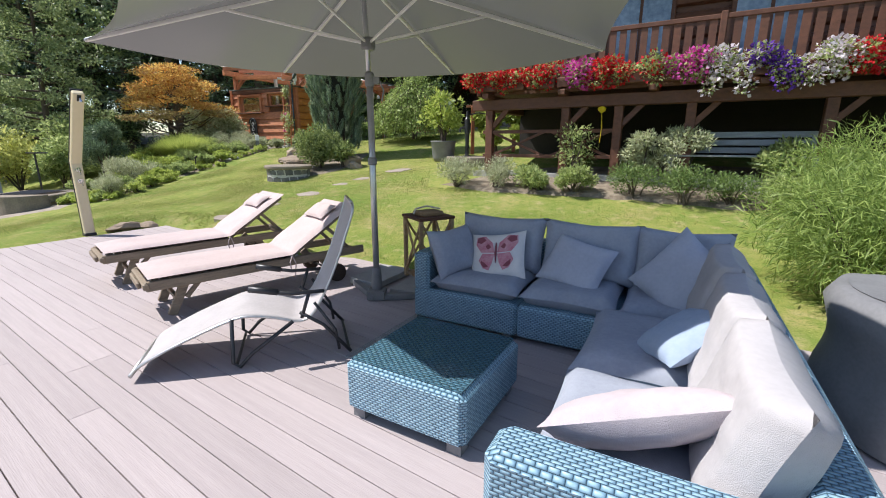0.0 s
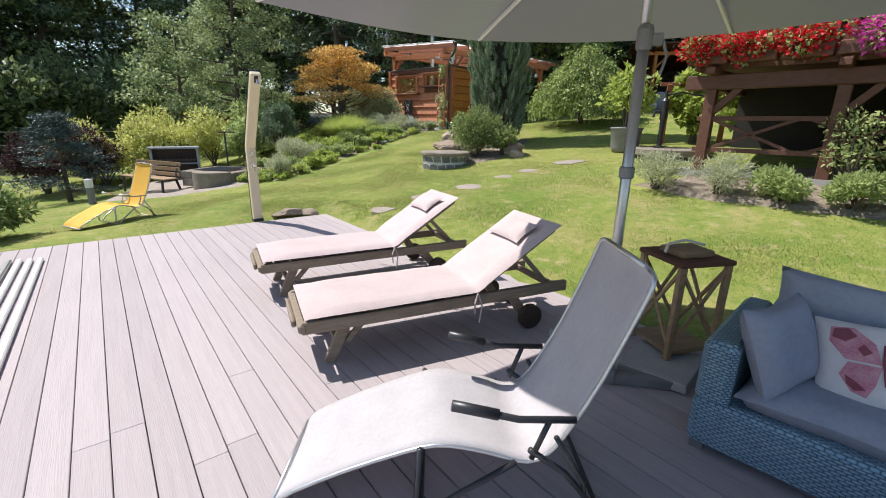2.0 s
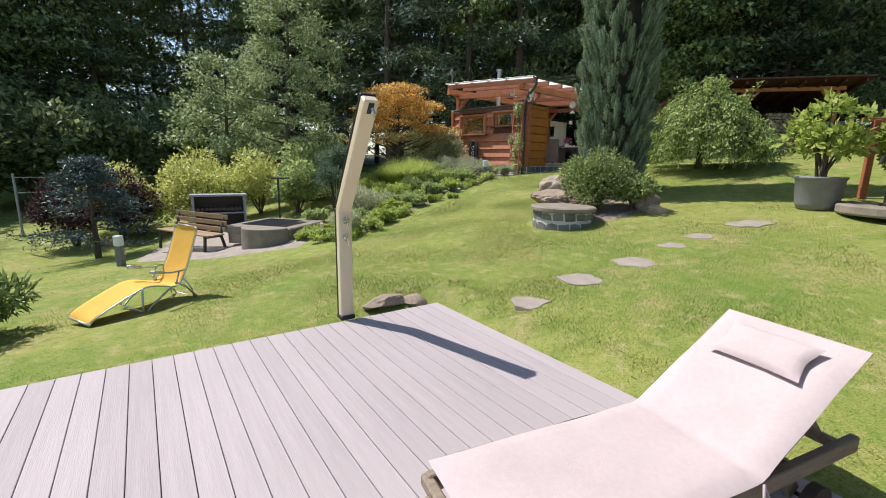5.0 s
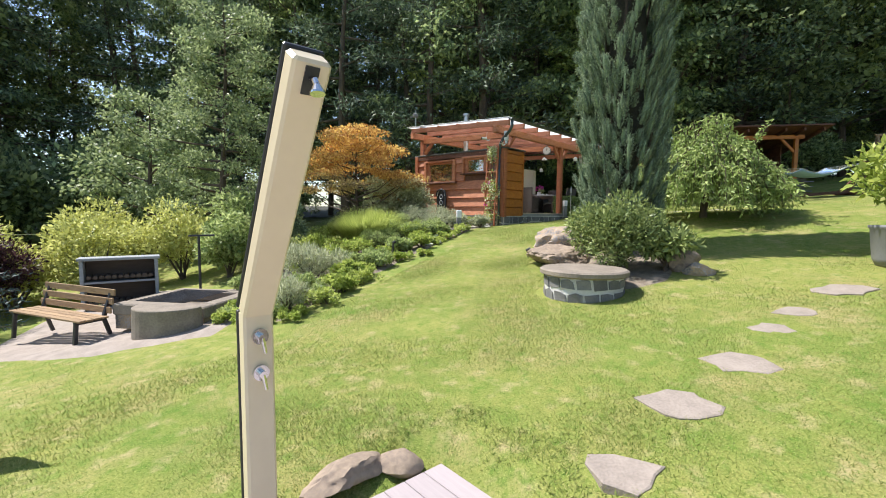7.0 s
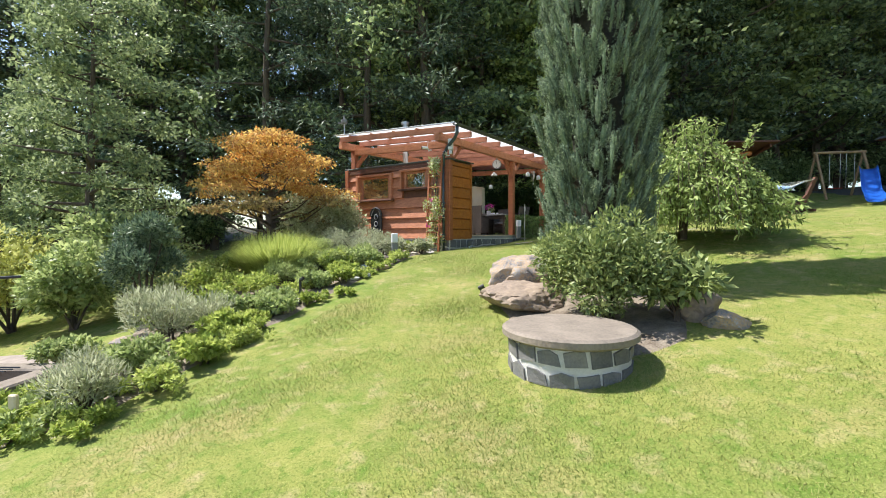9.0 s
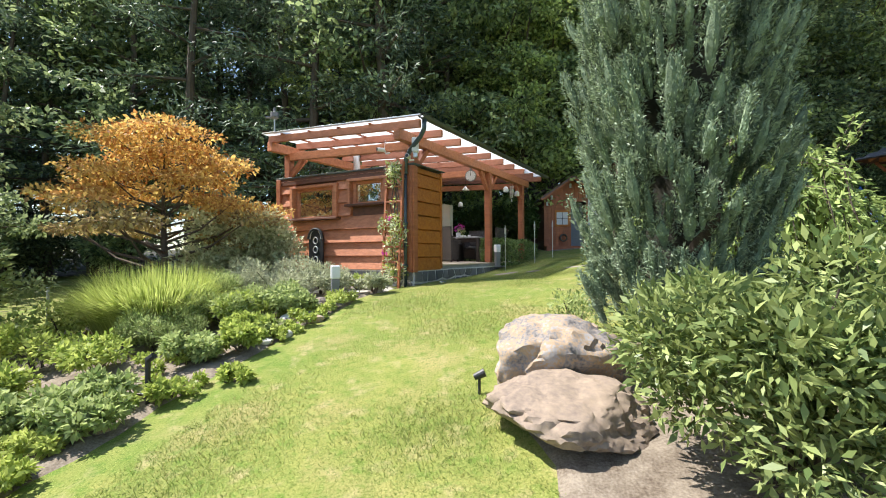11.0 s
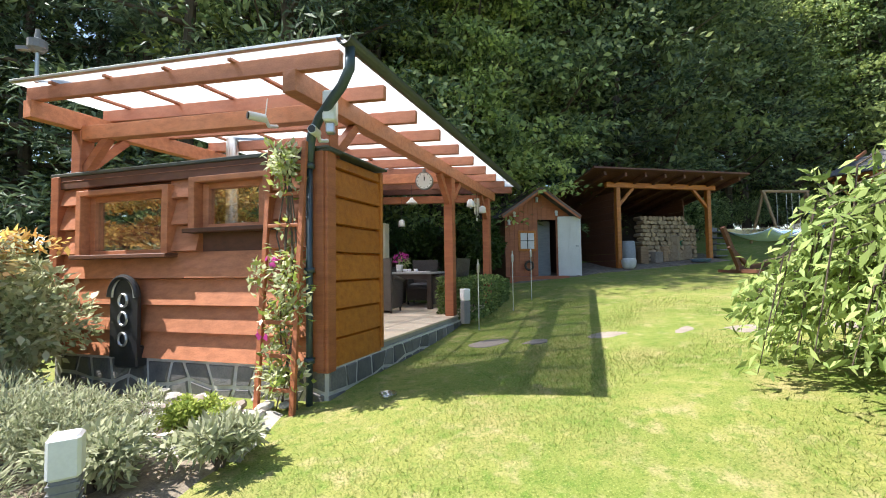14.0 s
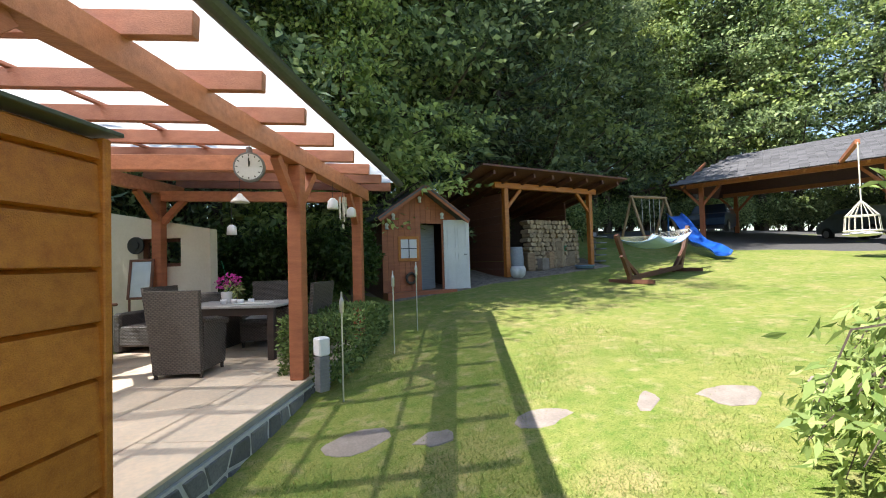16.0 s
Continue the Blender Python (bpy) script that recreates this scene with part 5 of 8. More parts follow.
def wooden_lounger(m, label):
    """A teak sun lounger: rails, slatted top, raised back, wheels. x runs from foot to head."""
    ob = thing("sun_lounger", label, "sun lounger", m, "loungers on the deck")
    wd = M["teak"]
    for y in (0.03, 0.62):
        part("rail", Build().box(0, 2.12, y - 0.022, y + 0.022, 0.27, 0.355, cut=0.006), wd, ob)
    part("foot_board", Build().box(-0.02, 0.03, 0.0, 0.65, 0.285, 0.345, cut=0.01).box(-0.05, -0.02, 0.12, 0.53, 0.28, 0.34, cut=0.01), wd, ob)
    for x in (0.7, 1.3, 2.05):
        part("crossbar", Build().box(x - 0.03, x + 0.03, 0.05, 0.6, 0.27, 0.31, cut=0.005), wd, ob)
    for k in range(17):
        part("slat", Build().box(0.05 + k * 0.073, 0.108 + k * 0.073, 0.05, 0.6, 0.336, 0.354, cut=0.003), wd, ob)
    for y in (0.09, 0.56):
        part("leg", Build().beam((0.3, y, 0.28), (0.17, y, 0.0), 0.04, 0.075), wd, ob)
        part("leg", Build().beam((1.62, y, 0.28), (1.74, y, 0.11), 0.04, 0.075), wd, ob)
    part("leg_brace", Build().beam((0.24, 0.1, 0.12), (0.24, 0.55, 0.12), 0.035, 0.04).beam((0.3, 0.09, 0.14), (0.42, 0.09, 0.27), 0.03, 0.04), wd, ob)
    for y in (0.0, 0.65):
        part("wheel", Build().tube([(1.76, y - 0.025, 0.1), (1.76, y + 0.025, 0.1)], 0.1, 20), M["dark_wood"], ob, "round dark wheel")
    part("axle", Build().tube([(1.76, 0.0, 0.1), (1.76, 0.65, 0.1)], 0.012, 8), M["steel_dark"], ob)
    ang = radians(32)
    hinge = Vector((1.28, 0, 0.36))
    d, up = Vector((math.cos(ang), 0, math.sin(ang))), Vector((-math.sin(ang), 0, math.cos(ang)))
    at = lambda s, y, h: hinge + d * s + up * h + Vector((0, y, 0))
    back = part("backrest", Build().beam(at(0, 0.07, 0), at(0.82, 0.07, 0), 0.035, 0.05).beam(at(0, 0.58, 0), at(0.82, 0.58, 0), 0.035, 0.05), wd, ob)
    for k in range(11):
        part("slat", Build().beam(at(0.04 + k * 0.074, 0.06, 0.02), at(0.04 + k * 0.074, 0.59, 0.02), 0.055, 0.016, up), wd, back)
    part("back_stay", Build().beam(at(0.5, 0.12, -0.02), (1.98, 0.12, 0.33), 0.03, 0.035).beam(at(0.5, 0.53, -0.02), (1.98, 0.53, 0.33), 0.03, 0.035).beam((1.98, 0.05, 0.34), (1.98, 0.6, 0.34), 0.03, 0.03), wd, ob)
    # the pad folds over the hinge
    pad = thing("lounger_pad", "pale pink padded cushion with ties on a lounger", "cushion", m, "pads of the loungers")

    def run(s):
        """The middle line of the pad, from foot to head."""
        if s < 1.26:
            return Vector((0.02 + s, 0, 0.385)), Vector((0, 0, 1))
        e = s - 1.26
        k = min(e / 0.1, 1)
        return Vector((1.28, 0, 0.385)) + d * e + Vector((0, 0, 0.01 * k)), up if e > 0.05 else Vector((-0.3, 0, 1)).normalized()

    def skin(sign, lo=0.0, hi=2.1):
        def fn(u, v):
            s = lo + (hi - lo) * u
            c, n_ = run(s)
            w = 2 * v - 1
            e = min(1.0, 8 * min(u, 1 - u)) ** 0.5 * min(1.0, 9 * (1 - abs(w))) ** 0.5
            crease = 1 - 0.55 * math.exp(-((s - 1.26) / 0.03) ** 2)
            lumps = 0.006 * noise.noise(Vector((s * 5, w * 3, 0)))
            h = (0.028 * e * crease + lumps * e) * sign
            return c + n_ * h + Vector((0, 0.325 + w * (0.335 + 0.008 * noise.noise(Vector((s * 3, sign, 1)))), 0))
        return fn
    top = Build().sheet(skin(1), 44, 12)
    part("pad_top", top, M["cushion"], pad, smooth=True)
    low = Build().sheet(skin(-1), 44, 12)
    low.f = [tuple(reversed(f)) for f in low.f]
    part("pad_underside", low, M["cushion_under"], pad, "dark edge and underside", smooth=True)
    tie = Build()
    for y in (-0.02, 0.67):
        tie.tube([(1.26, y, 0.38), (1.28, y + (0.03 if y > 0 else -0.03), 0.3), (1.26, y + (0.035 if y > 0 else -0.035), 0.16)], 0.006, 6)
        tie.tube([(1.26, y, 0.38), (1.22, y + (0.03 if y > 0 else -0.03), 0.32), (1.24, y, 0.22)], 0.006, 6)
    part("tie", tie, M["cushion"], pad)
    # head pillow
    c = hinge + d * 0.62 + up * 0.085
    pm = m @ Matrix.Translation(c + Vector((0, 0.325, 0))) @ Matrix(((d.x, 0, up.x, 0), (0, 1, 0, 0), (d.z, 0, up.z, 0), (0, 0, 0, 1)))
    solo("head_pillow", pillow_build(0.24, 0.44, 0.075), M["cushion"], "small pale pink head pillow on a lounger", "pillow", pm, smooth=True, group="head pillows")
    return ob


ang_l = math.degrees(math.atan2(0.71, 0.70))
LOUNGE = [(-2.42, 3.96, 43.5), (-3.47, 4.80, 46.5)]
for x, y, a in LOUNGE:
    wooden_lounger(pose(x, y, 0, 0, 0, a), "weathered teak sun lounger with raised back and wheels")


def relax_chair(m, cloth, name, label, frame_mat, arms=True, size=1.0):
    """A folding relaxer with a stretched cloth; x runs from foot to head, y across."""
    ob = thing(name, label, "garden chair", m)
    prof = [(0.0, 0.05), (0.06, 0.12), (0.3, 0.24), (0.58, 0.35), (0.72, 0.375), (0.9, 0.34), (1.03, 0.30), (1.12, 0.33), (1.2, 0.45), (1.3, 0.66), (1.39, 0.9), (1.44, 1.05), (1.445, 1.1)]
    n = len(prof) - 1

    def fn(u, v):
        k = min(int(u * n), n - 1)
        t = u * n - k
        q = [prof[max(0, min(n, k + i))] for i in (-1, 0, 1, 2)]
        cr = lambda a, b, c, e: 0.5 * (2 * b + (c - a) * t + (2 * a - 5 * b + 4 * c - e) * t * t + (3 * b - a - 3 * c + e) * t ** 3)
        w = 2 * v - 1
        rnd = 1 - 0.25 * max(0, (u - 0.93) / 0.07) ** 2
        return (cr(*[p[0] for p in q]) * size, (w * 0.27 * rnd + 0.27) * size, (cr(*[p[1] for p in q]) - 0.02 * (1 - w * w)) * size)
    part("cloth", Build().sheet(fn, 48, 10, 0.008), cloth, ob, smooth=True)
    hem = Build()
    for y in (0.0, 1.0):
        hem.tube([Vector(fn(u, y)) - Vector((0, 0, 0.01)) for u in np.linspace(0, 0.995, 30)], 0.009 * size, 7)
    hem.tube([fn(0, 0), fn(0, 1)], 0.013, 7)
    hem.tube([fn(0.995, 0.06), fn(0.995, 0.94)], 0.011, 7)
    part("side_tube", hem, M["alu"], ob, smooth=True)
    s = size
    for y in (-0.015, 0.555):
        part("leg", Build().tube([(0.62 * s, y * s, 0.36 * s), (0.6 * s, y * s, 0.05 * s), (0.64 * s, y * s, 0.015), (0.72 * s, y * s, 0.1 * s), (1.0 * s, y * s, 0.3 * s)], 0.013 * s, 8), frame_mat, ob, smooth=True)
        part("leg", Build().tube([(1.05 * s, y * s, 0.36 * s), (1.2 * s, y * s, 0.25 * s), (1.38 * s, y * s, 0.02)], 0.013 * s, 8).tube([(1.15 * s, y * s, 0.42 * s), (1.28 * s, y * s, 0.2 * s), (1.3 * s, y * s, 0.05 * s)], 0.011 * s, 8), frame_mat, ob, smooth=True)
        if arms:
            part("armrest", Build().tube([(0.78 * s, y * s, 0.55 * s), (1.0 * s, y * s, 0.5 * s), (1.22 * s, y * s, 0.5 * s)], 0.014 * s, 8).tube([(0.74 * s, y * s, 0.56 * s), (0.92 * s, y * s, 0.52 * s)], 0.022 * s, 10).tube([(1.12 * s, y * s, 0.5 * s), (1.06 * s, y * s, 0.32 * s)], 0.012 * s, 8), frame_mat, ob, smooth=True)
    part("crossbar", Build().tube([(0.62 * s, 0, 0.03), (0.62 * s, 0.54 * s, 0.03)], 0.011, 8).tube([(1.37 * s, 0, 0.03), (1.37 * s, 0.54 * s, 0.03)], 0.011, 8), frame_mat, ob)
    return ob


relax_chair(pose(-1.9, 3.02, 0, 0, 0, 19.5), M["mesh_cloth"], "relax_chair", "grey mesh folding relaxer with black arms", M["steel_dark"])
relax_chair(pose(-8.62, 6.45, ground_z(-8.6, 7.0) - 0.02, 0, 0, 84), M["yellow_cloth"], "yellow_recliner", "yellow cloth recliner with tubular legs on the lawn", M["alu"], True, 0.92)


def shower():
    ob = thing("garden_shower", "bent cream garden shower column with black edges", "shower", pose(-5.9, 7.47, 0))
    x = Vector((0.83, -0.56, 0))      # leans this way
    y = Vector((0.56, 0.83, 0))
    r = Matrix((y, -x, (0, 0, 1))).transposed().to_4x4()
    lower = part("lower_column", Build().box(-0.07, 0.07, -0.045, 0.05, 0.02, 1.2, r, 0.012), M["cream_paint"], ob)
    a, b = Vector((0, 0, 1.2)), Vector((0.7 * 0.83, -0.7 * 0.56, 2.22))
    d = (b - a).normalized()
    n_ = y.cross(d)
    r2 = Matrix((y, n_ * -1 if n_.dot(x) < 0 else n_, d)).transposed().to_4x4()
    r2 = Matrix((y, d.cross(y), d)).transposed().to_4x4()
    r2.translation = a
    ln = (b - a).length
    part("upper_column", Build().box(-0.07, 0.07, -0.05, 0.045, -0.02, ln, r2, 0.012), M["cream_paint"], ob)
    part("back_shell", Build().box(-0.075, 0.075, 0.05, 0.075, 0.02, 1.2, r, 0.006).box(-0.075, 0.075, 0.045, 0.07, -0.02, ln + 0.01, r2, 0.006), M["plastic_black"], ob, "black rear shell")
    part("foot", Build().box(-0.08, 0.08, -0.06, 0.08, 0.0, 0.05, r, 0.008), M["plastic_black"], ob)
    for z in (0.9, 1.08):
        part("tap", Build().tube([r @ Vector((0.0, -0.04, z)), r @ Vector((0.0, -0.065, z))], 0.038, 18).tube([r @ Vector((0.0, -0.06, z)), r @ Vector((0.0, -0.1, z))], 0.018, 12).tube([r @ Vector((0, -0.09, z)), r @ Vector((0.012, -0.095, z - 0.075))], [0.012, 0.008], 8), M["chrome"], ob, smooth=False)
    part("head_slot", Build().box(-0.025, 0.025, -0.056, -0.048, ln - 0.12, ln - 0.02, r2), M["plastic_black"], ob)
    p = r2 @ Vector((0, -0.06, ln - 0.06))
    part("shower_head", Build().tube([p, p + Vector((0.025, -0.017, -0.012)), p + Vector((0.035, -0.024, -0.03))], 0.012, 12).tube([p + Vector((0.035, -0.024, -0.03)), p + Vector((0.04, -0.027, -0.055)), p + Vector((0.041, -0.028, -0.062))], [0.013, 0.026, 0.026], 16), M["chrome"], ob, smooth=False)


shower()


def parasol():
    ob = thing("parasol", "large grey-brown garden parasol with aluminium pole", "parasol", pose(-0.6, 4.62, 0))
    part("pole", Build().tube([(0, 0, 0.1), (0, 0, 2.05)], 0.03, 16), M["alu"], ob, smooth=True)
    part("inner_pole", Build().tube([(0, 0, 2.0), (-0.03, 0, 2.86)], 0.022, 14), M["alu"], ob, smooth=True)
    part("sleeve", Build().lathe([(0.05, 0.02), (0.055, 0.16), (0.045, 0.3), (0.04, 0.32)], 16), M["plastic_grey"], ob, "grey plastic stand sleeve", smooth=True)
    part("clamp", Build().lathe([(0.037, 1.98), (0.042, 2.0), (0.042, 2.08), (0.034, 2.1)], 16).lathe([(0.034, 1.3), (0.042, 1.31), (0.042, 1.36), (0.034, 1.37)], 16).box(0.02, 0.09, -0.02, 0.02, 2.0, 2.06, None, 0.005).tube([(0.09, 0, 2.03), (0.12, 0.02, 1.95), (0.1, 0.02, 1.86)], 0.008, 6), M["plastic_grey"], ob)
    foot = part("cross_foot", Build().beam((-0.05, -0.06, 0.035), (0.5, 0.02, 0.035), 0.07, 0.06).beam((-0.3, 0.4, 0.035), (0.0, -0.08, 0.035), 0.07, 0.06).box(-0.09, 0.09, -0.09, 0.05, 0.005, 0.1, None, 0.01), M["plastic_grey"], ob)
    n, top, rim = 6, 2.9, 2.32
    cor = [(-2.35, -0.2), (-1.3, 1.45), (0.75, 1.62), (2.12, 0.25), (1.62, -2.25), (-0.65, -2.0)]
    apex = Vector((-0.03, 0, top))
    canopy = Build()
    for k in range(n):
        a, b = Vector((*cor[k], rim)), Vector((*cor[(k + 1) % n], rim))

        def fn(u, v, a=a, b=b):
            e = a.lerp(b, u)
            e = e + (Vector((0, 0, rim)) - e) * 0.045 * math.sin(math.pi * u)
            p = apex.lerp(e, 0.03 + 0.97 * v)
            p.z -= 0.05 * math.sin(math.pi * u) * v - 0.1 * v * (1 - v)
            return p
        canopy.sheet(fn, 10, 12)
    can = part("canopy", canopy, M["canopy"], ob, "taut grey-brown canopy cloth", smooth=True)
    hub = part("hub", Build().lathe([(0.05, 2.78), (0.06, 2.8), (0.06, 2.86), (0.02, 2.9)], 14).lathe([(0.05, 2.28), (0.062, 2.3), (0.062, 2.36), (0.045, 2.38)], 14), M["plastic_grey"], ob)
    for k in range(n):
        e = Vector((*cor[k], rim))
        mid = apex.lerp(e, 0.5) + Vector((0, 0, 0.02))
        rib = part("rib", Build().beam(apex - Vector((0, 0, 0.06)), e - Vector((0, 0, 0.0)) + (apex - e).normalized() * 0.02, 0.026, 0.03), M["white_paint"], ob)
        part("strut", Build().beam(Vector((0, 0, 2.33)), mid - Vector((0, 0, 0.05)), 0.018, 0.022), M["white_paint"], rib)


parasol()
solo("parasol_weight", Build().slab([(-0.98, 5.06), (-0.64, 4.84), (-0.34, 5.44), (-0.72, 5.64)], 0.012, 0.075, None, 0.03), M["grey_slab"], "grey concrete weight slab on the parasol stand", "slab", soft=0.008)
solo("parasol_weight", Build().slab([(-0.5, 4.72), (-0.1, 4.56), (0.1, 5.0), (-0.28, 5.2)], 0.012, 0.07, None, 0.03), M["grey_slab"], "grey concrete weight slab on the parasol stand", "slab", soft=0.008)


def wooden_lantern():
    m = pose(-0.12, 5.12, 0.07, 0, 0, 32)
    ob = thing("wooden_lantern", "rustic wooden box lantern with crossed sides", "lantern", m)
    w, h = 0.36, 0.66
    for x in (-w / 2, w / 2):
        for y in (-w / 2, w / 2):
            part("post", Build().box(x - 0.02, x + 0.02, y - 0.02, y + 0.02, 0, h, None, 0.004), M["old_wood"], ob)
    part("base", Build().box(-w / 2, w / 2, -w / 2, w / 2, 0.03, 0.06, None, 0.004), M["old_wood"], ob)
    part("top", Build().box(-w / 2 - 0.03, w / 2 + 0.03, -w / 2 - 0.03, w / 2 + 0.03, h, h + 0.03, None, 0.005), M["brown_wood"], ob)
    cross = Build()
    for s in (-1, 1):
        cross.beam((-w / 2, s * w / 2, 0.08), (w / 2, s * w / 2, h - 0.02), 0.02, 0.025).beam((w / 2, s * w / 2, 0.08), (-w / 2, s * w / 2, h - 0.02), 0.02, 0.025)
        cross.beam((s * w / 2, -w / 2, 0.08), (s * w / 2, w / 2, h - 0.02), 0.02, 0.025).beam((s * w / 2, w / 2, 0.08), (s * w / 2, -w / 2, h - 0.02), 0.02, 0.025)
    part("crossed_slats", cross, M["old_wood"], ob)
    part("lid", Build().box(-0.13, 0.13, -0.11, 0.11, h + 0.03, h + 0.075, None, 0.01), M["old_wood"], ob)
    part("handle", Build().tube([(-0.17, 0, h + 0.05), (-0.14, 0.02, h + 0.1), (0.0, 0.03, h + 0.12), (0.16, 0.02, h + 0.08)], 0.01, 7), M["rope"], ob, "rope handle")


wooden_lantern()

# ---- wicker corner sofa ----
SA = math.degrees(math.atan2(-0.454, 0.891))
SOFA = pose(-0.19, 4.1, 0, 0, 0, SA)


def sofa():
    ob = thing("corner_sofa", "blue-grey wicker corner sofa with grey seat cushions", "sofa", SOFA)
    wk, c = M["wicker"], 0.03
    mods = (("module_left", 0.0, 0.92, 0.0, 0.85), ("module_middle", 0.925, 1.55, 0.0, 0.85), ("module_corner", 1.555, 2.42, -0.02, 0.85), ("module_right", 1.5, 2.42, -0.9, -0.025), ("module_end", 1.5, 2.42, -1.9, -0.905))
    for n_, x0, x1, y0, y1 in mods:
        part("base_" + n_.split("_")[1], Build().box(x0, x1, y0, y1, 0.04, 0.3, None, 0.02), wk, ob)
    part("arm_left", Build().box(0.0, 0.15, 0.0, 0.85, 0.28, 0.61, None, 0.025), wk, ob)
    part("back", Build().box(0.15, 2.42, 0.7, 0.86, 0.28, 0.66, None, 0.025), wk, ob)
    part("back_side", Build().box(2.27, 2.43, -1.9, 0.7, 0.28, 0.66, None, 0.025), wk, ob)
    part("arm_front", Build().box(1.48, 2.43, -1.98, -1.8, 0.04, 0.64, None, 0.03), wk, ob)
    foot = Build()
    for x, y in ((0.05, 0.05), (0.85, 0.05), (1.6, -0.05), (1.55, -1.9), (2.35, -1.9), (2.35, 0.78), (0.05, 0.78)):
        foot.box(x - 0.03, x + 0.03, y - 0.03, y + 0.03, 0, 0.045)
    part("foot", foot, M["plastic_grey"], ob)


def seat_pad(x0, x1, y0, y1):
    b = Build()
    w, h = x1 - x0, y1 - y0
    p = pillow_build(w, h, 0.15, 14, 9)
    b.add(p.v, p.f)
    m = SOFA @ Matrix.Translation(((x0 + x1) / 2, (y0 + y1) / 2, 0.37))
    return solo("seat_cushion", b, M["shade_grey_cloth"], "grey fabric seat cushion of the sofa", "cushion", m, smooth=True, group="sofa seat cushions")


def throw(name, label, w, h, d, mat, x, y, z, rx, ry, rz, group="", puff=2.6):
    m = SOFA @ pose(x, y, z, rx, ry, rz)
    return solo(name, pillow_build(w, h, d, 16, puff), mat, label, "cushion", m, smooth=True, group=group)


sofa()
for q in ((0.16, 0.92, 0.0, 0.7), (0.93, 1.62, 0.0, 0.7), (1.63, 2.27, -0.02, 0.7), (1.5, 2.27, -0.9, -0.02), (1.5, 2.27, -1.8, -0.9)):
    seat_pad(*q)
for k, (x, w) in enumerate(((0.55, 0.8), (1.32, 0.78), (1.98, 0.66))):
    throw("back_cushion", "plump grey back cushion of the sofa", w, 0.5, 0.2, M["shade_grey_cloth"], x, 0.62, 0.63, 74, 0, 0, "sofa back cushions", 11)
for y in (-0.02, -0.75, -1.42):
    throw("back_cushion", "plump sofa back cushion, its grey lightened as if sunlit", 0.72, 0.5, 0.2, M["sunlit_grey_cloth"], 2.17, y, 0.63, 74, 0, -90, "sofa back cushions", 11)
throw("back_cushion", "grey cushion leaning on the sofa arm", 0.5, 0.42, 0.16, M["shade_grey_cloth"], 0.27, 0.24, 0.6, 66, 0, 74, "sofa back cushions", 4)
butterfly = throw("butterfly_cushion", "white cushion with a dusky pink butterfly print", 0.48, 0.43, 0.13, M["white_cloth"], 0.62, 0.37, 0.57, 56, -9, 6)
throw("scatter_cushion", "pale lilac scatter cushion", 0.5, 0.44, 0.15, M["lilac_cloth"], 1.26, 0.4, 0.57, 52, 10, -16, "scatter cushions")
throw("scatter_cushion", "large lilac-grey scatter cushion", 0.56, 0.54, 0.17, M["lilac_cloth"], 2.0, 0.26, 0.6, 58, 26, -42, "scatter cushions")
throw("blue_cushion", "light blue scatter cushion", 0.5, 0.42, 0.16, M["blue_cloth"], 2.0, -0.64, 0.56, 34, -18, -66, "scatter cushions")
throw("pink_cushion", "large pale pink cushion with piped seams", 0.64, 0.5, 0.19, M["pink_cloth"], 1.86, -1.46, 0.55, -34, -16, 14, "scatter cushions")


def butterfly_print():
    """Wings lying on the front of the white cushion."""
    b, d2 = Build(), Build()
    def wing(bld, s, pts, lift):
        o = [(s * x, y) for x, y in pts]
        n = len(o)
        surf = lambda x, y: 0.065 * max(0.0, 1 - abs(x / 0.225) ** 2.6) ** 0.5 * max(0.0, 1 - abs(y / 0.225) ** 2.6) ** 0.5 + lift
        c = (sum(p[0] for p in o) / n, sum(p[1] for p in o) / n)
        v, f = [], []
        for r in (1.0, 0.66, 0.33):
            v += [(c[0] + (x - c[0]) * r, c[1] + (y - c[1]) * r, surf(c[0] + (x - c[0]) * r, c[1] + (y - c[1]) * r)) for x, y in o]
        v.append((*c, surf(*c)))
        for r in range(2):
            f += [(r * n + k, r * n + (k + 1) % n, r * n + n + (k + 1) % n, r * n + n + k) for k in range(n)]
        f += [(2 * n + k, 2 * n + (k + 1) % n, 3 * n) for k in range(n)]
        bld.add(v, f)
    for s in (-1, 1):
        wing(b, s, [(0.01, 0.0), (0.03, 0.09), (0.1, 0.16), (0.18, 0.16), (0.185, 0.09), (0.13, 0.01)], 0.006)
        wing(b, s, [(0.01, -0.01), (0.12, 0.0), (0.15, -0.06), (0.11, -0.13), (0.06, -0.15), (0.03, -0.09)], 0.006)
        wing(d2, s, [(0.09, 0.12), (0.12, 0.155), (0.17, 0.15), (0.175, 0.11), (0.13, 0.09)], 0.009)
        wing(d2, s, [(0.06, -0.12), (0.09, -0.09), (0.13, -0.06), (0.125, -0.1), (0.1, -0.125)], 0.009)
        wing(d2, s, [(0.04, 0.05), (0.07, 0.085), (0.09, 0.06), (0.07, 0.03)], 0.009)
    p = part("print", b, M["rose_print"], butterfly, "pink butterfly wings")
    part("print_marks", d2, M["dark_print"], butterfly)
    part("print_body", Build().tube([(0, -0.09, 0.068), (0, 0, 0.074), (0, 0.09, 0.066)], [0.004, 0.01, 0.006], 6), M["dark_print"], butterfly)


butterfly_print()


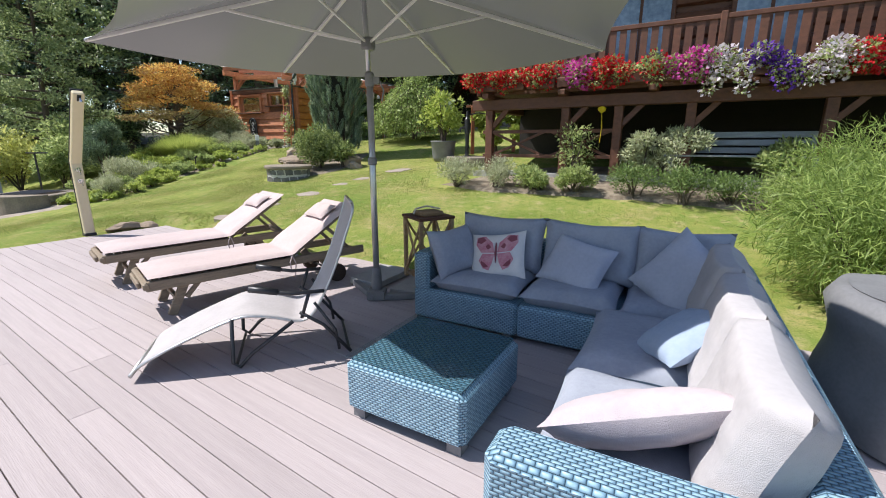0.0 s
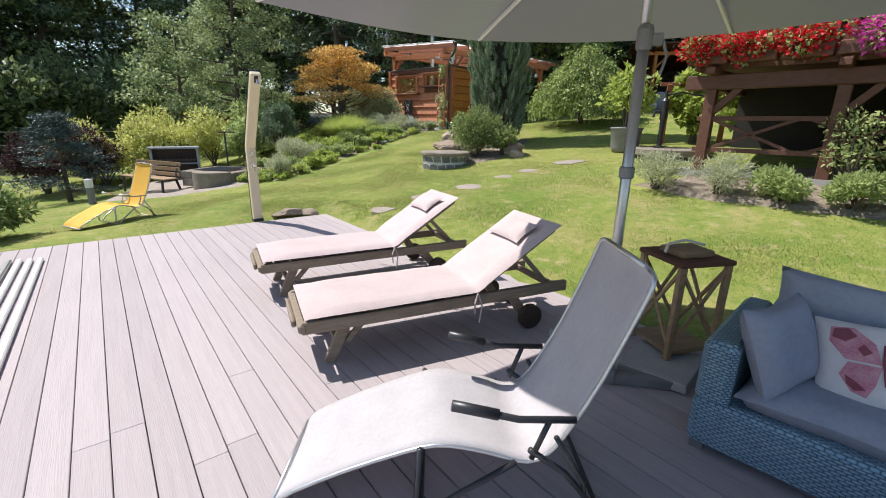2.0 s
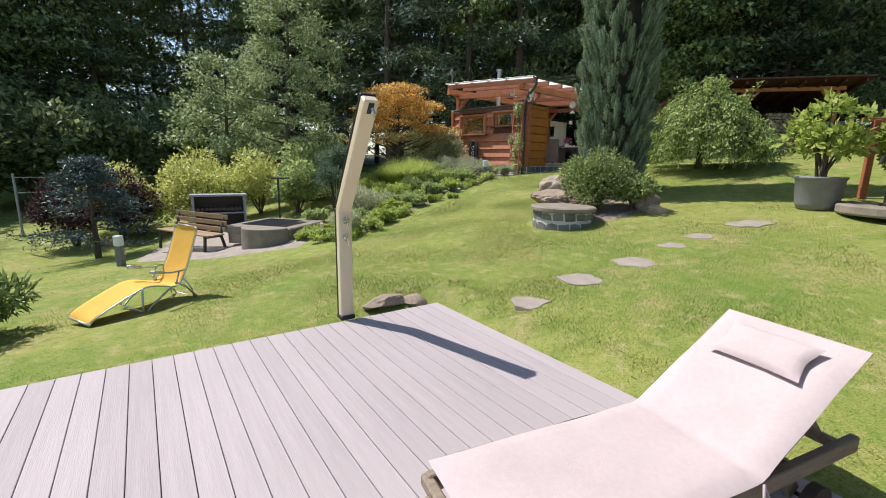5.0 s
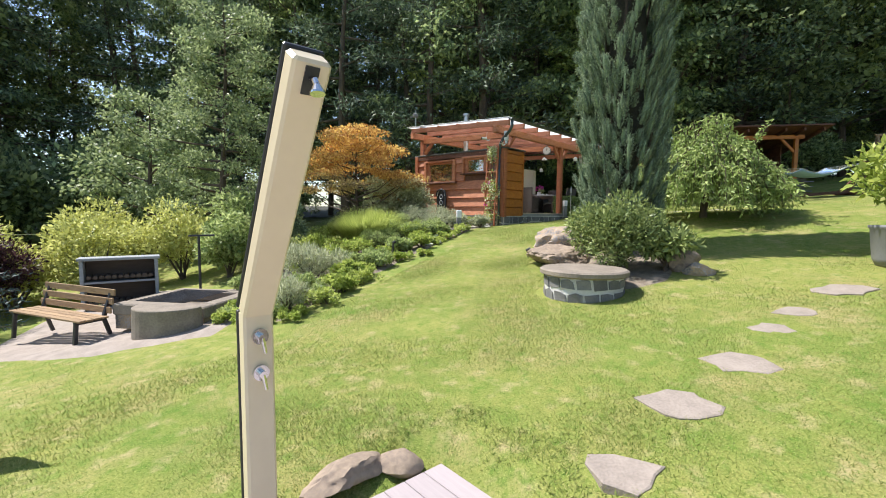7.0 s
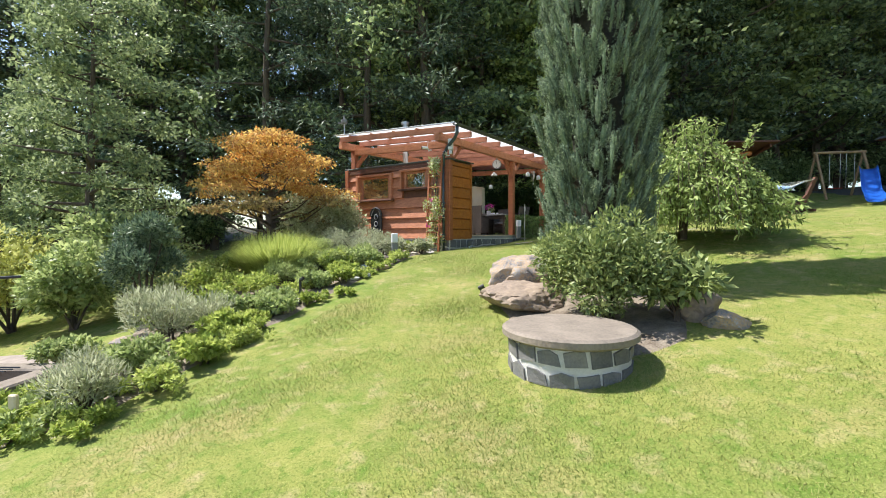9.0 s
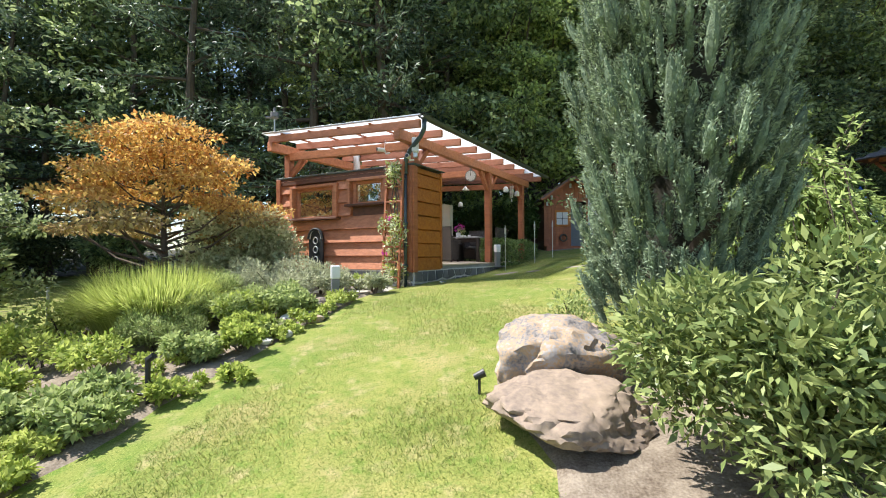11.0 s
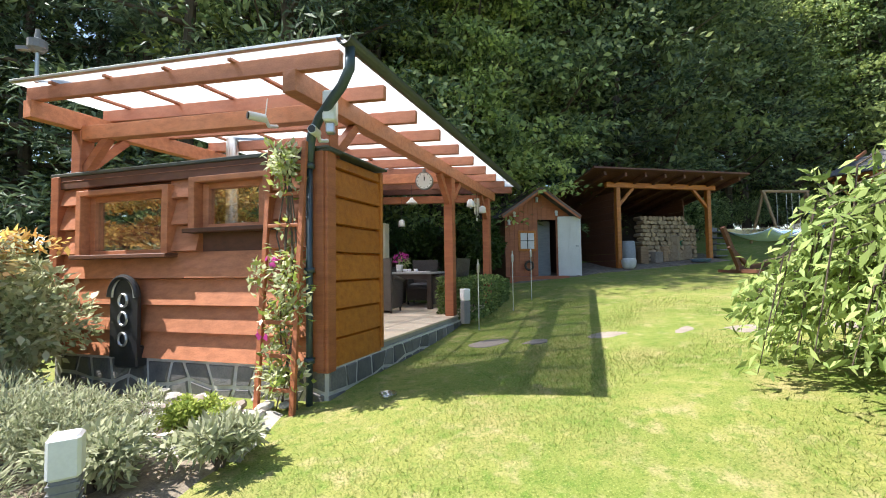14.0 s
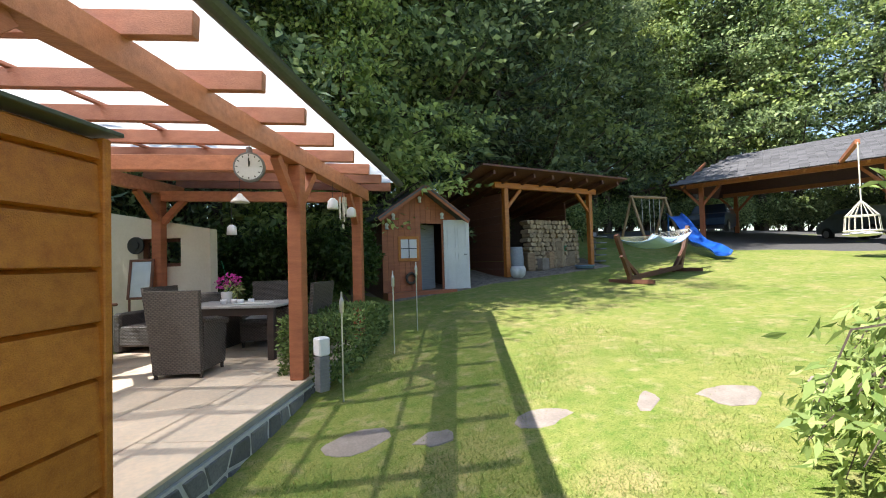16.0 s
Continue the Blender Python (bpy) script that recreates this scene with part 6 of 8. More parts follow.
def coffee_table():
    m = pose(0.055, 2.87, 0, 0, 0, -28.5)
    ob = thing("wicker_table", "low square wicker coffee table with glass top", "table", m)
    part("body", Build().box(-0.37, 0.37, -0.37, 0.37, 0.05, 0.345, None, 0.03), M["wicker"], ob)
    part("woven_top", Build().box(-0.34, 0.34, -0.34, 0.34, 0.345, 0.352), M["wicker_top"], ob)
    g = part("glass_top", Build().box(-0.365, 0.365, -0.365, 0.365, 0.36, 0.367, None, 0.003), M["glass"], ob, "clear glass plate")
    for x in (-0.3, 0.3):
        for y in (-0.3, 0.3):
            part("leg", Build().box(x - 0.04, x + 0.04, y - 0.04, y + 0.04, 0, 0.055), M["plastic_grey"], ob)


coffee_table()

# covered barbecue beside the sofa
grill = thing("covered_grill", "grill under a dark grey weather cover", "grill", pose(2.55, 2.75, 0, 0, 0, SA))
cov = Build()
cov.sheet(lambda u, v: ((0.34 + 0.03 * math.sin(v * 9)) * math.cos(6.2832 * u) * (1.0 - 0.25 * max(0, v - 0.8) * 5), (0.5 + 0.03 * math.sin(u * 40)) * math.sin(6.2832 * u) * (1 - 0.3 * max(0, v - 0.8) * 5), 0.02 + 0.72 * min(1, v * 1.1)), 40, 10)
cov.add([(0.27 * math.cos(6.2832 * k / 24), 0.37 * math.sin(6.2832 * k / 24), 0.745) for k in range(24)], [tuple(range(24))])
part("cover", cov, M["plastic_grey"], grill, "sagging dark cover", smooth=True)

# pale poles lying on the deck
for k in range(4):
    a = Vector((-6.66 - 0.075 * k, 4.86 - 0.06 * k, 0.022))
    b_ = a + Vector((3.4, -2.25, 0))
    solo("plastic_pole", Build().beam(a, b_, 0.05, 0.04, cut=0.01), M["white_paint"] if k < 3 else M["alu"], "long pale plastic pole lying on the deck", "pole", group="poles on the deck")


# ---- the timber house with its balcony ----
H0 = Vector((0.73, 10.6, 0))
HX, HN = Vector((0.88, -0.475, 0)), Vector((0.475, 0.88, 0))
HM = Matrix(((HX.x, HN.x, 0, H0.x), (HX.y, HN.y, 0, H0.y), (0, 0, 1, 0), (0, 0, 0, 1)))


def house_point(a, b, z):
    return H0 + HX * a + HN * b + Vector((0, 0, z))


def timber_house():
    ob = thing("timber_house", "dark brown timber house with a flower-hung balcony", "house", pose(*H0))
    inv = ob.matrix_world.inverted()

    def put(name, b, mat, label="", parent=None):
        o = part(name, b, mat, ob if parent is None else parent, label)
        if parent is None:
            o.matrix_parent_inverse = inv
        return o
    put("wall", Build().box(-0.0, 12, 2.6, 2.9, 0.4, 2.5, HM), M["shade_black_wood"], "wall under the balcony, coloured near-black for shade")
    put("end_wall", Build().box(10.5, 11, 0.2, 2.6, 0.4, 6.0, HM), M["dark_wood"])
    put("upper_wall", Build().box(1.2, 12, 1.5, 1.8, 2.6, 6.2, HM), M["brown_wood"], "brown log wall behind the balcony")
    for k in range(9):
        put("log", Build().tube([house_point(1.2, 1.48, 2.75 + k * 0.3), house_point(12, 1.48, 2.75 + k * 0.3)], 0.1, 8), M["brown_wood"])
    # runs back past the upper wall to keep sun off the wall below
    put("balcony_floor", Build().box(-0.05, 11, -0.05, 2.6, 2.5, 2.58, HM), M["brown_wood"])
    put("edge_beam", Build().box(-0.15, 11, -0.09, 0.09, 2.2, 2.42, HM, 0.012), M["brown_wood"], "heavy stained beam under the balcony")
    put("side_beam", Build().box(-0.09, 0.09, 0.1, 2.6, 2.24, 2.42, HM, 0.012), M["brown_wood"])
    for k in range(7):
        put("joist", Build().box(0.2 + k * 1.6, 0.34 + k * 1.6, -0.35, 2.5, 2.42, 2.52, HM, 0.01), M["brown_wood"])
    for a in (0.25, 1.9, 2.9, 4.1, 6.0, 8.0):
        g = ground_z(*(house_point(a, 0, 0)).xy)
        p = put("post", Build().box(a - 0.08, a + 0.08, -0.08, 0.08, g - 0.1, 2.2, HM, 0.01), M["brown_wood"])
        part("brace", Build().beam(house_point(a + 0.06, 0, 1.85), house_point(a + 0.4, 0, 2.22), 0.08, 0.1), M["brown_wood"], p)
    rail = put("railing", Build().box(-0.1, 11, -0.08, -0.02, 3.5, 3.58, HM, 0.01).box(-0.1, 11, -0.07, -0.02, 2.68, 2.75, HM, 0.01), M["brown_wood"], "balcony railing of cut boards")
    for k in range(62):
        x = 0.0 + k * 0.175
        part("baluster", Build().box(x, x + 0.115, -0.06, -0.035, 2.6, 3.52, HM), M["brown_wood"], rail)
    for a in (0.0, 2.2, 4.4, 6.6, 8.8):
        part("rail_post", Build().box(a - 0.05, a + 0.05, -0.09, 0.03, 2.5, 3.62, HM, 0.01), M["brown_wood"], rail)
    for a in (2.4, 4.6):
        w = put("window", Build().box(a - 0.08, a + 1.18, 1.36, 1.44, 3.0, 4.9, HM, 0.01), M["brown_wood"], "upper window with sky reflection painted on its panes")
        part("pane", Build().box(a, a + 0.52, 1.34, 1.355, 3.1, 4.8, HM), M["painted_sky_pane"], w)
        part("pane", Build().box(a + 0.58, a + 1.1, 1.34, 1.355, 3.1, 4.8, HM), M["painted_sky_pane"], w)
    put("roof", Build().add([house_point(-0.6, -0.1, 5.4), house_point(12, -0.1, 5.4), house_point(12, 4, 8.0), house_point(-0.6, 4, 8.0), house_point(-0.6, -0.1, 5.55), house_point(12, -0.1, 5.55), house_point(12, 4, 8.15), house_point(-0.6, 4, 8.15)], [(0, 3, 2, 1), (4, 5, 6, 7), (0, 1, 5, 4), (1, 2, 6, 5), (2, 3, 7, 6), (3, 0, 4, 7)]), M["shingle"])
    # terrace under the balcony
    g = ground_z(*(house_point(3, 1, 0)).xy)
    put("terrace", Build().box(-0.1, 11, -0.1, 2.6, g - 0.6, g - 0.05, HM), M["grey_slab"])
    # rustic trellis between the posts
    tr = Build()
    for z in (1.25, 1.75):
        tr.beam(house_point(0.1, -0.02, z), house_point(2.85, -0.02, z), 0.05, 0.07)
    for a in (0.3, 1.6):
        tr.beam(house_point(a, -0.02, 1.25), house_point(a + 1.2, -0.02, 1.75), 0.04, 0.05).beam(house_point(a + 1.2, -0.02, 1.25), house_point(a, -0.02, 1.75), 0.04, 0.05)
    put("trellis", tr, M["brown_wood"], "crossed red-brown rails")


# two blues mixed by noise stand in for sky mirrored in the glass
M["painted_sky_pane"] = material("painted_sky_pane", (0.12, 0.18, 0.28), (0.3, 0.4, 0.55), rough=0.08, scale=1.5)
timber_house()


def flower_boxes():
    rng = np.random.default_rng(201)
    kinds = ("pot_red", "pot_red", "pot_red", "pot_pink", "pot_red", "green", "pot_pink", "pot_white", "pot_violet", "pot_white", "pot_red", "pot_white", "pot_red", "pot_pink")
    for k, c in enumerate(kinds):
        a = -0.1 + k * 0.62
        m = Matrix.Translation(house_point(a, -0.3, 2.56)) @ Matrix((HX, HN, (0, 0, 1))).transposed().to_4x4()
        ob = thing("flower_box", "balcony box overflowing with %s blooms" % {"pot_red": "bright red geranium", "pot_pink": "pink petunia", "pot_white": "white petunia", "pot_violet": "violet petunia", "green": "mixed red and green"}[c], "flower box", m, "flower boxes of the balcony")
        part("trough", Build().box(0, 0.58, -0.02, 0.18, 0, 0.18, None, 0.015), M["brown_wood"], ob)
        cl = [((0.3 + rng.uniform(-0.28, 0.3), 0.02 + rng.uniform(-0.14, 0.1), 0.2 + rng.uniform(-0.12, 0.16)), (0.17, 0.14, 0.13)) for _ in range(9)]
        if c in ("pot_white", "pot_violet"):
            cl += [((0.3 + rng.uniform(-0.25, 0.3), -0.14, -0.02 + rng.uniform(-0.15, 0.1)), (0.13, 0.09, 0.13)) for _ in range(4)]
        pts, out = blob_points(rng, 650, cl, 0.5)
        part("foliage", leaves("foliage", rng, pts, 0.06, L["low"], out, 0.7), None, ob)
        pts, out = blob_points(rng, 850 if c != "green" else 160, [(q, np.array(r) * 1.1) for q, r in cl], 0.2)
        part("blooms", leaves("blooms", rng, pts, 0.058, L[c if c != "green" else "pot_red"], out, 0.9), None, ob)


flower_boxes()


def garden_bench(m, length, name, label, mat, legs_mat, group="", h=0.82):
    ob = thing(name, label, "bench", m, group)
    for k in range(4):
        part("seat_slat", Build().box(0, length, 0.03 + k * 0.105, 0.12 + k * 0.105, 0.42, 0.45, None, 0.005), mat, ob)
    for k in range(3):
        b = Build().beam((0, 0.47 + k * 0.035, 0.53 + k * 0.135), (length, 0.47 + k * 0.035, 0.53 + k * 0.135), 0.025, 0.1)
        part("back_slat", b, mat, ob)
    for x in (0.12, length - 0.12):
        part("leg", Build().beam((x, 0.06, 0.42), (x, 0.02, 0), 0.05, 0.05).beam((x, 0.42, 0.44), (x, 0.55, 0.0), 0.05, 0.05).beam((x, 0.42, 0.4), (x, 0.57, h + 0.02), 0.05, 0.05).beam((x, 0.03, 0.4), (x, 0.45, 0.4), 0.05, 0.05), legs_mat, ob)
    return ob


b0 = house_point(3.75, -0.15, 0)
garden_bench(pose(b0.x, b0.y, 0.86, 0, 0, math.degrees(math.atan2(HX.y, HX.x))), 2.3, "garden_bench", "long grey-blue painted garden bench by the house", M["grey_wood"], M["grey_wood"])
b1 = Vector((-13.2, 10.35, ground_z(-12.2, 10.3) + 0.03))
garden_bench(pose(b1.x, b1.y, b1.z, 0, 0, -6), 1.9, "park_bench", "slatted wooden park bench with iron legs", M["old_wood"], M["steel_dark"])


# ---- small garden hut with the open white door ----
def hut():
    x0, y0, z0 = -2.42, 28.2, 2.15
    m = pose(x0, y0, z0, 0, 0, 4)
    ob = thing("garden_hut", "small red-brown boarded hut with gable roof", "shed", m)
    w, d, e, apex = 2.15, 1.9, 2.1, 2.85
    wd = M["redwood"]
    for k in range(14):
        a, b = k * w / 14, (k + 1) * w / 14 - 0.006
        top = lambda x: e + (apex - e) * (1 - abs(x - w / 2) / (w / 2))
        lo = 1.95 if 1.12 < (a + b) / 2 < 1.72 else 0.0
        bb = Build()
        bb.add([(a, 0, lo), (b, 0, lo), (b, 0.03, lo), (a, 0.03, lo), (a, 0, top(a)), (b, 0, top(b)), (b, 0.03, top(b)), (a, 0.03, top(a))], [(0, 1, 5, 4), (1, 2, 6, 5), (2, 3, 7, 6), (3, 0, 4, 7), (4, 5, 6, 7), (3, 2, 1, 0)])
        part("front_board", bb, wd, ob)
    part("side_wall", Build().box(0, 0.05, 0.03, d, 0, e), M["brown_wood"], ob)
    part("side_wall", Build().box(w - 0.05, w, 0.03, d, 0, e), M["brown_wood"], ob)
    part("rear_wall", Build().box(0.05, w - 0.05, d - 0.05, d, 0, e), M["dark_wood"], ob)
    for s in (-1, 1):
        ex = w / 2 + s * (w / 2 + 0.2)
        b = Build().beam((w / 2, d / 2 - 0.15, apex + 0.05), (ex, d / 2 - 0.15, e - 0.08), d + 0.5, 0.05, (0, 0, 1))
        part("roof_slope", b, M["shingle"], ob)
        part("barge_board", Build().beam((w / 2, -0.38, apex + 0.02), (ex, -0.38, e - 0.11), 0.03, 0.13), wd, ob)
    win = part("window", Build().box(0.42, 1.0, -0.03, 0.0, 0.95, 1.6, None, 0.005), M["orange_wood"], ob)
    part("curtained_pane", Build().box(0.49, 0.93, -0.045, -0.03, 1.03, 1.52), M["white_cloth"], win, "pane with a white lace curtain")
    part("glazing_bar", Build().box(0.7, 0.72, -0.055, -0.045, 1.03, 1.52).box(0.49, 0.7, -0.055, -0.046, 1.27, 1.29).box(0.72, 0.93, -0.055, -0.046, 1.27, 1.29), M["steel_dark"], win)
    part("step", Build().box(0.0, 1.95, -0.35, 0.0, -0.05, 0.17, None, 0.01), wd, ob)
    part("door_lining", Build().box(1.14, 1.7, 0.5, 0.55, 0.15, 1.95), M["grey_wood"], ob, "pale boards inside the doorway")
    door = part("door", Build().box(0, 0.72, -0.02, 0.02, 0.15, 2.05, pose(1.74, -0.02, 0, 0, 0, -14), 0.005), M["white_paint"], ob, "open white panelled door")
    for z0_, z1_ in ((0.28, 0.85), (0.95, 1.15), (1.25, 1.92)):
        for a in (0.1, 0.4):
            fr = Build()
            q = pose(1.74, -0.02, 0, 0, 0, -14)
            for u0, u1, v0, v1 in ((a, a + 0.24, z0_, z0_ + 0.02), (a, a + 0.24, z1_ - 0.02, z1_), (a, a + 0.02, z0_ + 0.02, z1_ - 0.02), (a + 0.22, a + 0.24, z0_ + 0.02, z1_ - 0.02)):
                fr.box(u0, u1, -0.034, -0.02, v0, v1, q)
            part("panel_moulding", fr, M["white_paint"], door)
    part("handle", Build().tube([pose(1.74, -0.02, 0, 0, 0, -14) @ Vector((0.64, -0.02, 1.1)), pose(1.74, -0.02, 0, 0, 0, -14) @ Vector((0.64, -0.06, 1.1)), pose(1.74, -0.02, 0, 0, 0, -14) @ Vector((0.55, -0.065, 1.1))], 0.01, 7), M["steel_dark"], door)
    for k, (a, z) in enumerate(((0.3, 2.15), (1.7, 2.2), (1.05, 2.62), (0.12, 1.9))):
        part("ornament", Build().tube([(a, -0.02, z), (a, -0.06, z)], 0.05, 10).tube([(a, -0.04, z), (a, -0.04, z - 0.12)], [0.03, 0.05], 8), M["lamp_white"], ob, "small pale hanging ornament")
    part("wreath", Build().tube([(0.75 + 0.13 * math.cos(t), -0.06, 0.5 + 0.13 * math.sin(t)) for t in np.linspace(0, 6.283, 20)], 0.035, 7), M["bark"], ob, "dark twig wreath")


hut()


# ---- woodshed ----
def woodshed():
    ob = thing("woodshed", "open timber woodshed with lean-to roof", "shed", pose(1.8, 29.15, 0))
    inv = ob.matrix_world.inverted()

    def put(name, b, mat, label="", parent=None):
        o = part(name, b, mat, ob if parent is None else parent, label)
        if parent is None:
            o.matrix_parent_inverse = inv
        return o
    A, B = Vector((1.8, 29.15, 0)), Vector((5.5, 29.6, 0))
    x = (B - A).normalized()
    y = Vector((-x.y, x.x, 0))
    W = (B - A).length
    at = lambda a, b, z: A + x * a + y * b + Vector((0, 0, z))
    wm = Matrix(((x.x, y.x, 0, A.x), (x.y, y.y, 0, A.y), (0, 0, 1, 0), (0, 0, 0, 1)))
    for a in (0, W):
        p = put("post", Build().box(a - 0.08, a + 0.08, -0.08, 0.08, 2.2, 5.3, wm, 0.01), M["orange_wood"])
        s = 1 if a == 0 else -1
        part("brace", Build().beam(at(a + s * 0.06, 0, 4.7), at(a + s * 0.62, 0, 5.3), 0.09, 0.1), M["orange_wood"], p)
    put("front_beam", Build().box(-0.45, W + 0.3, -0.08, 0.08, 5.3, 5.48, wm, 0.01), M["orange_wood"])
    for k in range(8):
        a = -0.9 + k * (W + 1.6) / 7
        put("rafter", Build().beam(at(a, -0.7, 5.62), at(a, 3.6, 4.75), 0.08, 0.14), M["brown_wood"])
    put("roof", Build().beam(at(W / 2 - 0.2, -0.85, 5.78), at(W / 2 - 0.2, 3.7, 4.86), W + 2.4, 0.06), M["brown_wood"], "dark lean-to roof")
    for k in range(12):
        put("side_board", Build().box(-0.1, -0.06, 0.1, 3.4, 2.3 + k * 0.24, 2.53 + k * 0.24, wm), M["brown_wood"])
        put("side_board", Build().box(W + 0.02, W + 0.06, 1.2, 3.4, 2.3 + k * 0.24, 2.53 + k * 0.24, wm), M["brown_wood"])
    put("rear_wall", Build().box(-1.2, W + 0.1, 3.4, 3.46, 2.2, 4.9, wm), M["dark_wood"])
    # stacked firewood: every billet an end of its own
    rng = np.random.default_rng(301)
    protos = []
    for k in range(6):
        n_ = rng.integers(5, 8)
        o = [(math.cos(6.283 * i / n_ + rng.uniform(-0.3, 0.3)) * 0.085 * rng.uniform(0.8, 1.15), math.sin(6.283 * i / n_) * 0.085 * rng.uniform(0.8, 1.15)) for i in range(n_)]
        protos.append(Build().slab(o, 0, 0.4, Matrix.Rotation(radians(90), 4, "X")).mesh("billet", M["log"]))
    stack = thing("wood_stack", "stack of split firewood in the woodshed", "firewood", pose(*at(1.2, 0.9, 2.4)))
    sinv = stack.matrix_world.inverted()
    for row in range(13):
        for col in range(15):
            if row > 10 and col > 11:
                continue
            o = new("billet", protos[int(rng.integers(6))])
            o.parent, o.matrix_parent_inverse = stack, sinv
            q = at(1.25 + col * 0.155 + (row % 2) * 0.07, 0.75 + rng.uniform(-0.05, 0.05), 2.5 + row * 0.15)
            o.matrix_basis = Matrix.Translation(q) @ Matrix.Rotation(math.atan2(x.y, x.x), 4, "Z") @ Matrix.Rotation(rng.uniform(0, 6.28), 4, "Y")
    # things kept before the stack
    def near(a, b):
        q = at(a, b, 0)
        return q.x, q.y, ground_z(q.x, q.y) + 0.03
    X = near(0.55, 0.25)
    solo("grey_barrel", Build().lathe([(0.2, 0), (0.24, 0.05), (0.25, 0.5), (0.22, 0.85), (0.2, 0.88)], 18), M["grey_wood"], "tall grey wooden barrel", "barrel", pose(*X), smooth=True)
    X = near(0.05, -0.45)
    solo("mosaic_pot", Build().lathe([(0.14, 0), (0.22, 0.1), (0.24, 0.28), (0.2, 0.36)], 16), M["white_joint"], "squat pale mosaic stone pot", "pot", pose(*X), smooth=True)
    for k, (a, b_, w_, h_, mt) in enumerate(((1.3, 0.5, 0.3, 0.6, "old_wood"), (1.7, 0.3, 0.35, 0.4, "concrete"), (2.1, 0.45, 0.35, 0.55, "old_wood"), (2.55, 0.4, 0.3, 0.9, "log"), (3.1, 0.4, 0.4, 0.5, "log"))):
        X = near(a, b_)
        solo("storage_crate", Build().box(-w_ / 2, w_ / 2, -0.18, 0.18, 0, h_, None, 0.015).box(-w_ / 2 - 0.01, w_ / 2 + 0.01, -0.19, 0.19, h_ * 0.6, h_ * 0.66), M[mt], "worn storage crate before the firewood", "crate", pose(*X, 0, 0, k * 13), group="crates in the woodshed")
    X = near(2.9, 0.5)
    solo("watering_can", Build().lathe([(0.12, 0), (0.13, 0.25), (0.1, 0.28)], 14).tube([(0.12, 0, 0.08), (0.28, 0, 0.3)], [0.03, 0.018], 8).tube([(-0.12, 0, 0.05), (-0.22, 0, 0.2), (-0.08, 0, 0.33)], 0.014, 7), M["green_plastic"], "green plastic watering can on a crate", "watering can", pose(X[0], X[1], X[2] + 0.5 + 0.0))
    X = near(2.85, -0.5)
    solo("blue_basin", Build().lathe([(0.24, 0), (0.33, 0.1), (0.34, 0.11), (0.31, 0.1), (0.22, 0.02)], 20), M["sky_cloth"], "shallow light blue basin on the ground", "basin", pose(*X), smooth=True)
    for k in range(5):
        X = near(W + 0.55 + 0.02 * k, 0.2)
        solo("plastic_chair", Build().box(-0.24, 0.24, -0.22, 0.22, 0.02, 0.06, None, 0.01).box(-0.24, 0.24, 0.18, 0.22, 0.06, 0.22, None, 0.01), M["plastic_grey"], "stacked grey garden seat beside the woodshed", "chair", pose(X[0], X[1], X[2] + k * 0.22, 0, 0, 20), group="stacked seats")


woodshed()


# ---- hammock, swing, slide ----
def hammock():
    a, b = Vector((2.95, 25.7, ground_z(2.95, 25.7))), Vector((6.5, 26.6, ground_z(6.5, 26.6)))
    ob = thing("hammock", "white rope hammock on a wooden frame", "hammock", pose(*a))
    inv = ob.matrix_world.inverted()
    x = (b - a).normalized()
    y = Vector((-x.y, x.x, 0)).normalized()

    def put(name, bb, mat, label="", smooth=False):
        o = part(name, bb, mat, ob, label, smooth)
        o.matrix_parent_inverse = inv
        return o
    up = Vector((0, 0, 1))
    for s, p in ((1, a), (-1, b)):
        put("arm", Build().beam(p + x * s * 0.5 + up * 0.1, p - x * s * 0.1 + up * 1.28, 0.1, 0.12), M["brown_wood"])
        put("stay", Build().beam(p + x * s * 0.95 + up * 0.06, p + x * s * 0.1 + up * 0.75, 0.09, 0.09), M["brown_wood"])
        put("cross_foot", Build().beam(p + x * s * 0.5 - y * 0.6 + up * 0.05, p + x * s * 0.5 + y * 0.6 + up * 0.05, 0.1, 0.1), M["brown_wood"])
    put("base_beam", Build().beam(a + x * 0.4 + up * 0.13, b - x * 0.4 + up * 0.13, 0.1, 0.12), M["brown_wood"])
    L_ = (b - a).length
    c = lambda u, v: a.lerp(b, 0.25 + 0.5 * u) + y * (v - 0.5) * 1.1 + up * (0.78 + 0.25 * (2 * u - 1) ** 2 + 0.12 * (2 * v - 1) ** 2)
    put("bed", Build().sheet(c, 16, 8, 0.012), M["sky_cloth"], "light blue woven hammock bed", True)
    net = Build()
    for v in np.linspace(0, 1, 15):
        net.tube([c(u, v) + up * 0.015 for u in np.linspace(0, 1, 9)], 0.009, 4, False)
    put("net", net, M["rope"], "white rope netting")
    pil = pillow_build(0.75, 0.5, 0.16, 10)
    put("pillow", Build().add(pil.v, pil.f, Matrix.Translation(c(0.72, 0.5) + up * 0.1) @ Matrix.Rotation(math.atan2(x.y, x.x), 4, "Z") @ Matrix.Rotation(-0.25, 4, "Y")), M["sky_cloth"], "light blue pillow", True)
    ropes = Build()
    for v in np.linspace(0, 1, 11):
        ropes.tube([c(0, v), a - x * 0.1 + up * 1.22], 0.008, 4, False).tube([c(1, v), b + x * 0.1 + up * 1.22], 0.008, 4, False)
    put("cords", ropes, M["rope"])


hammock()


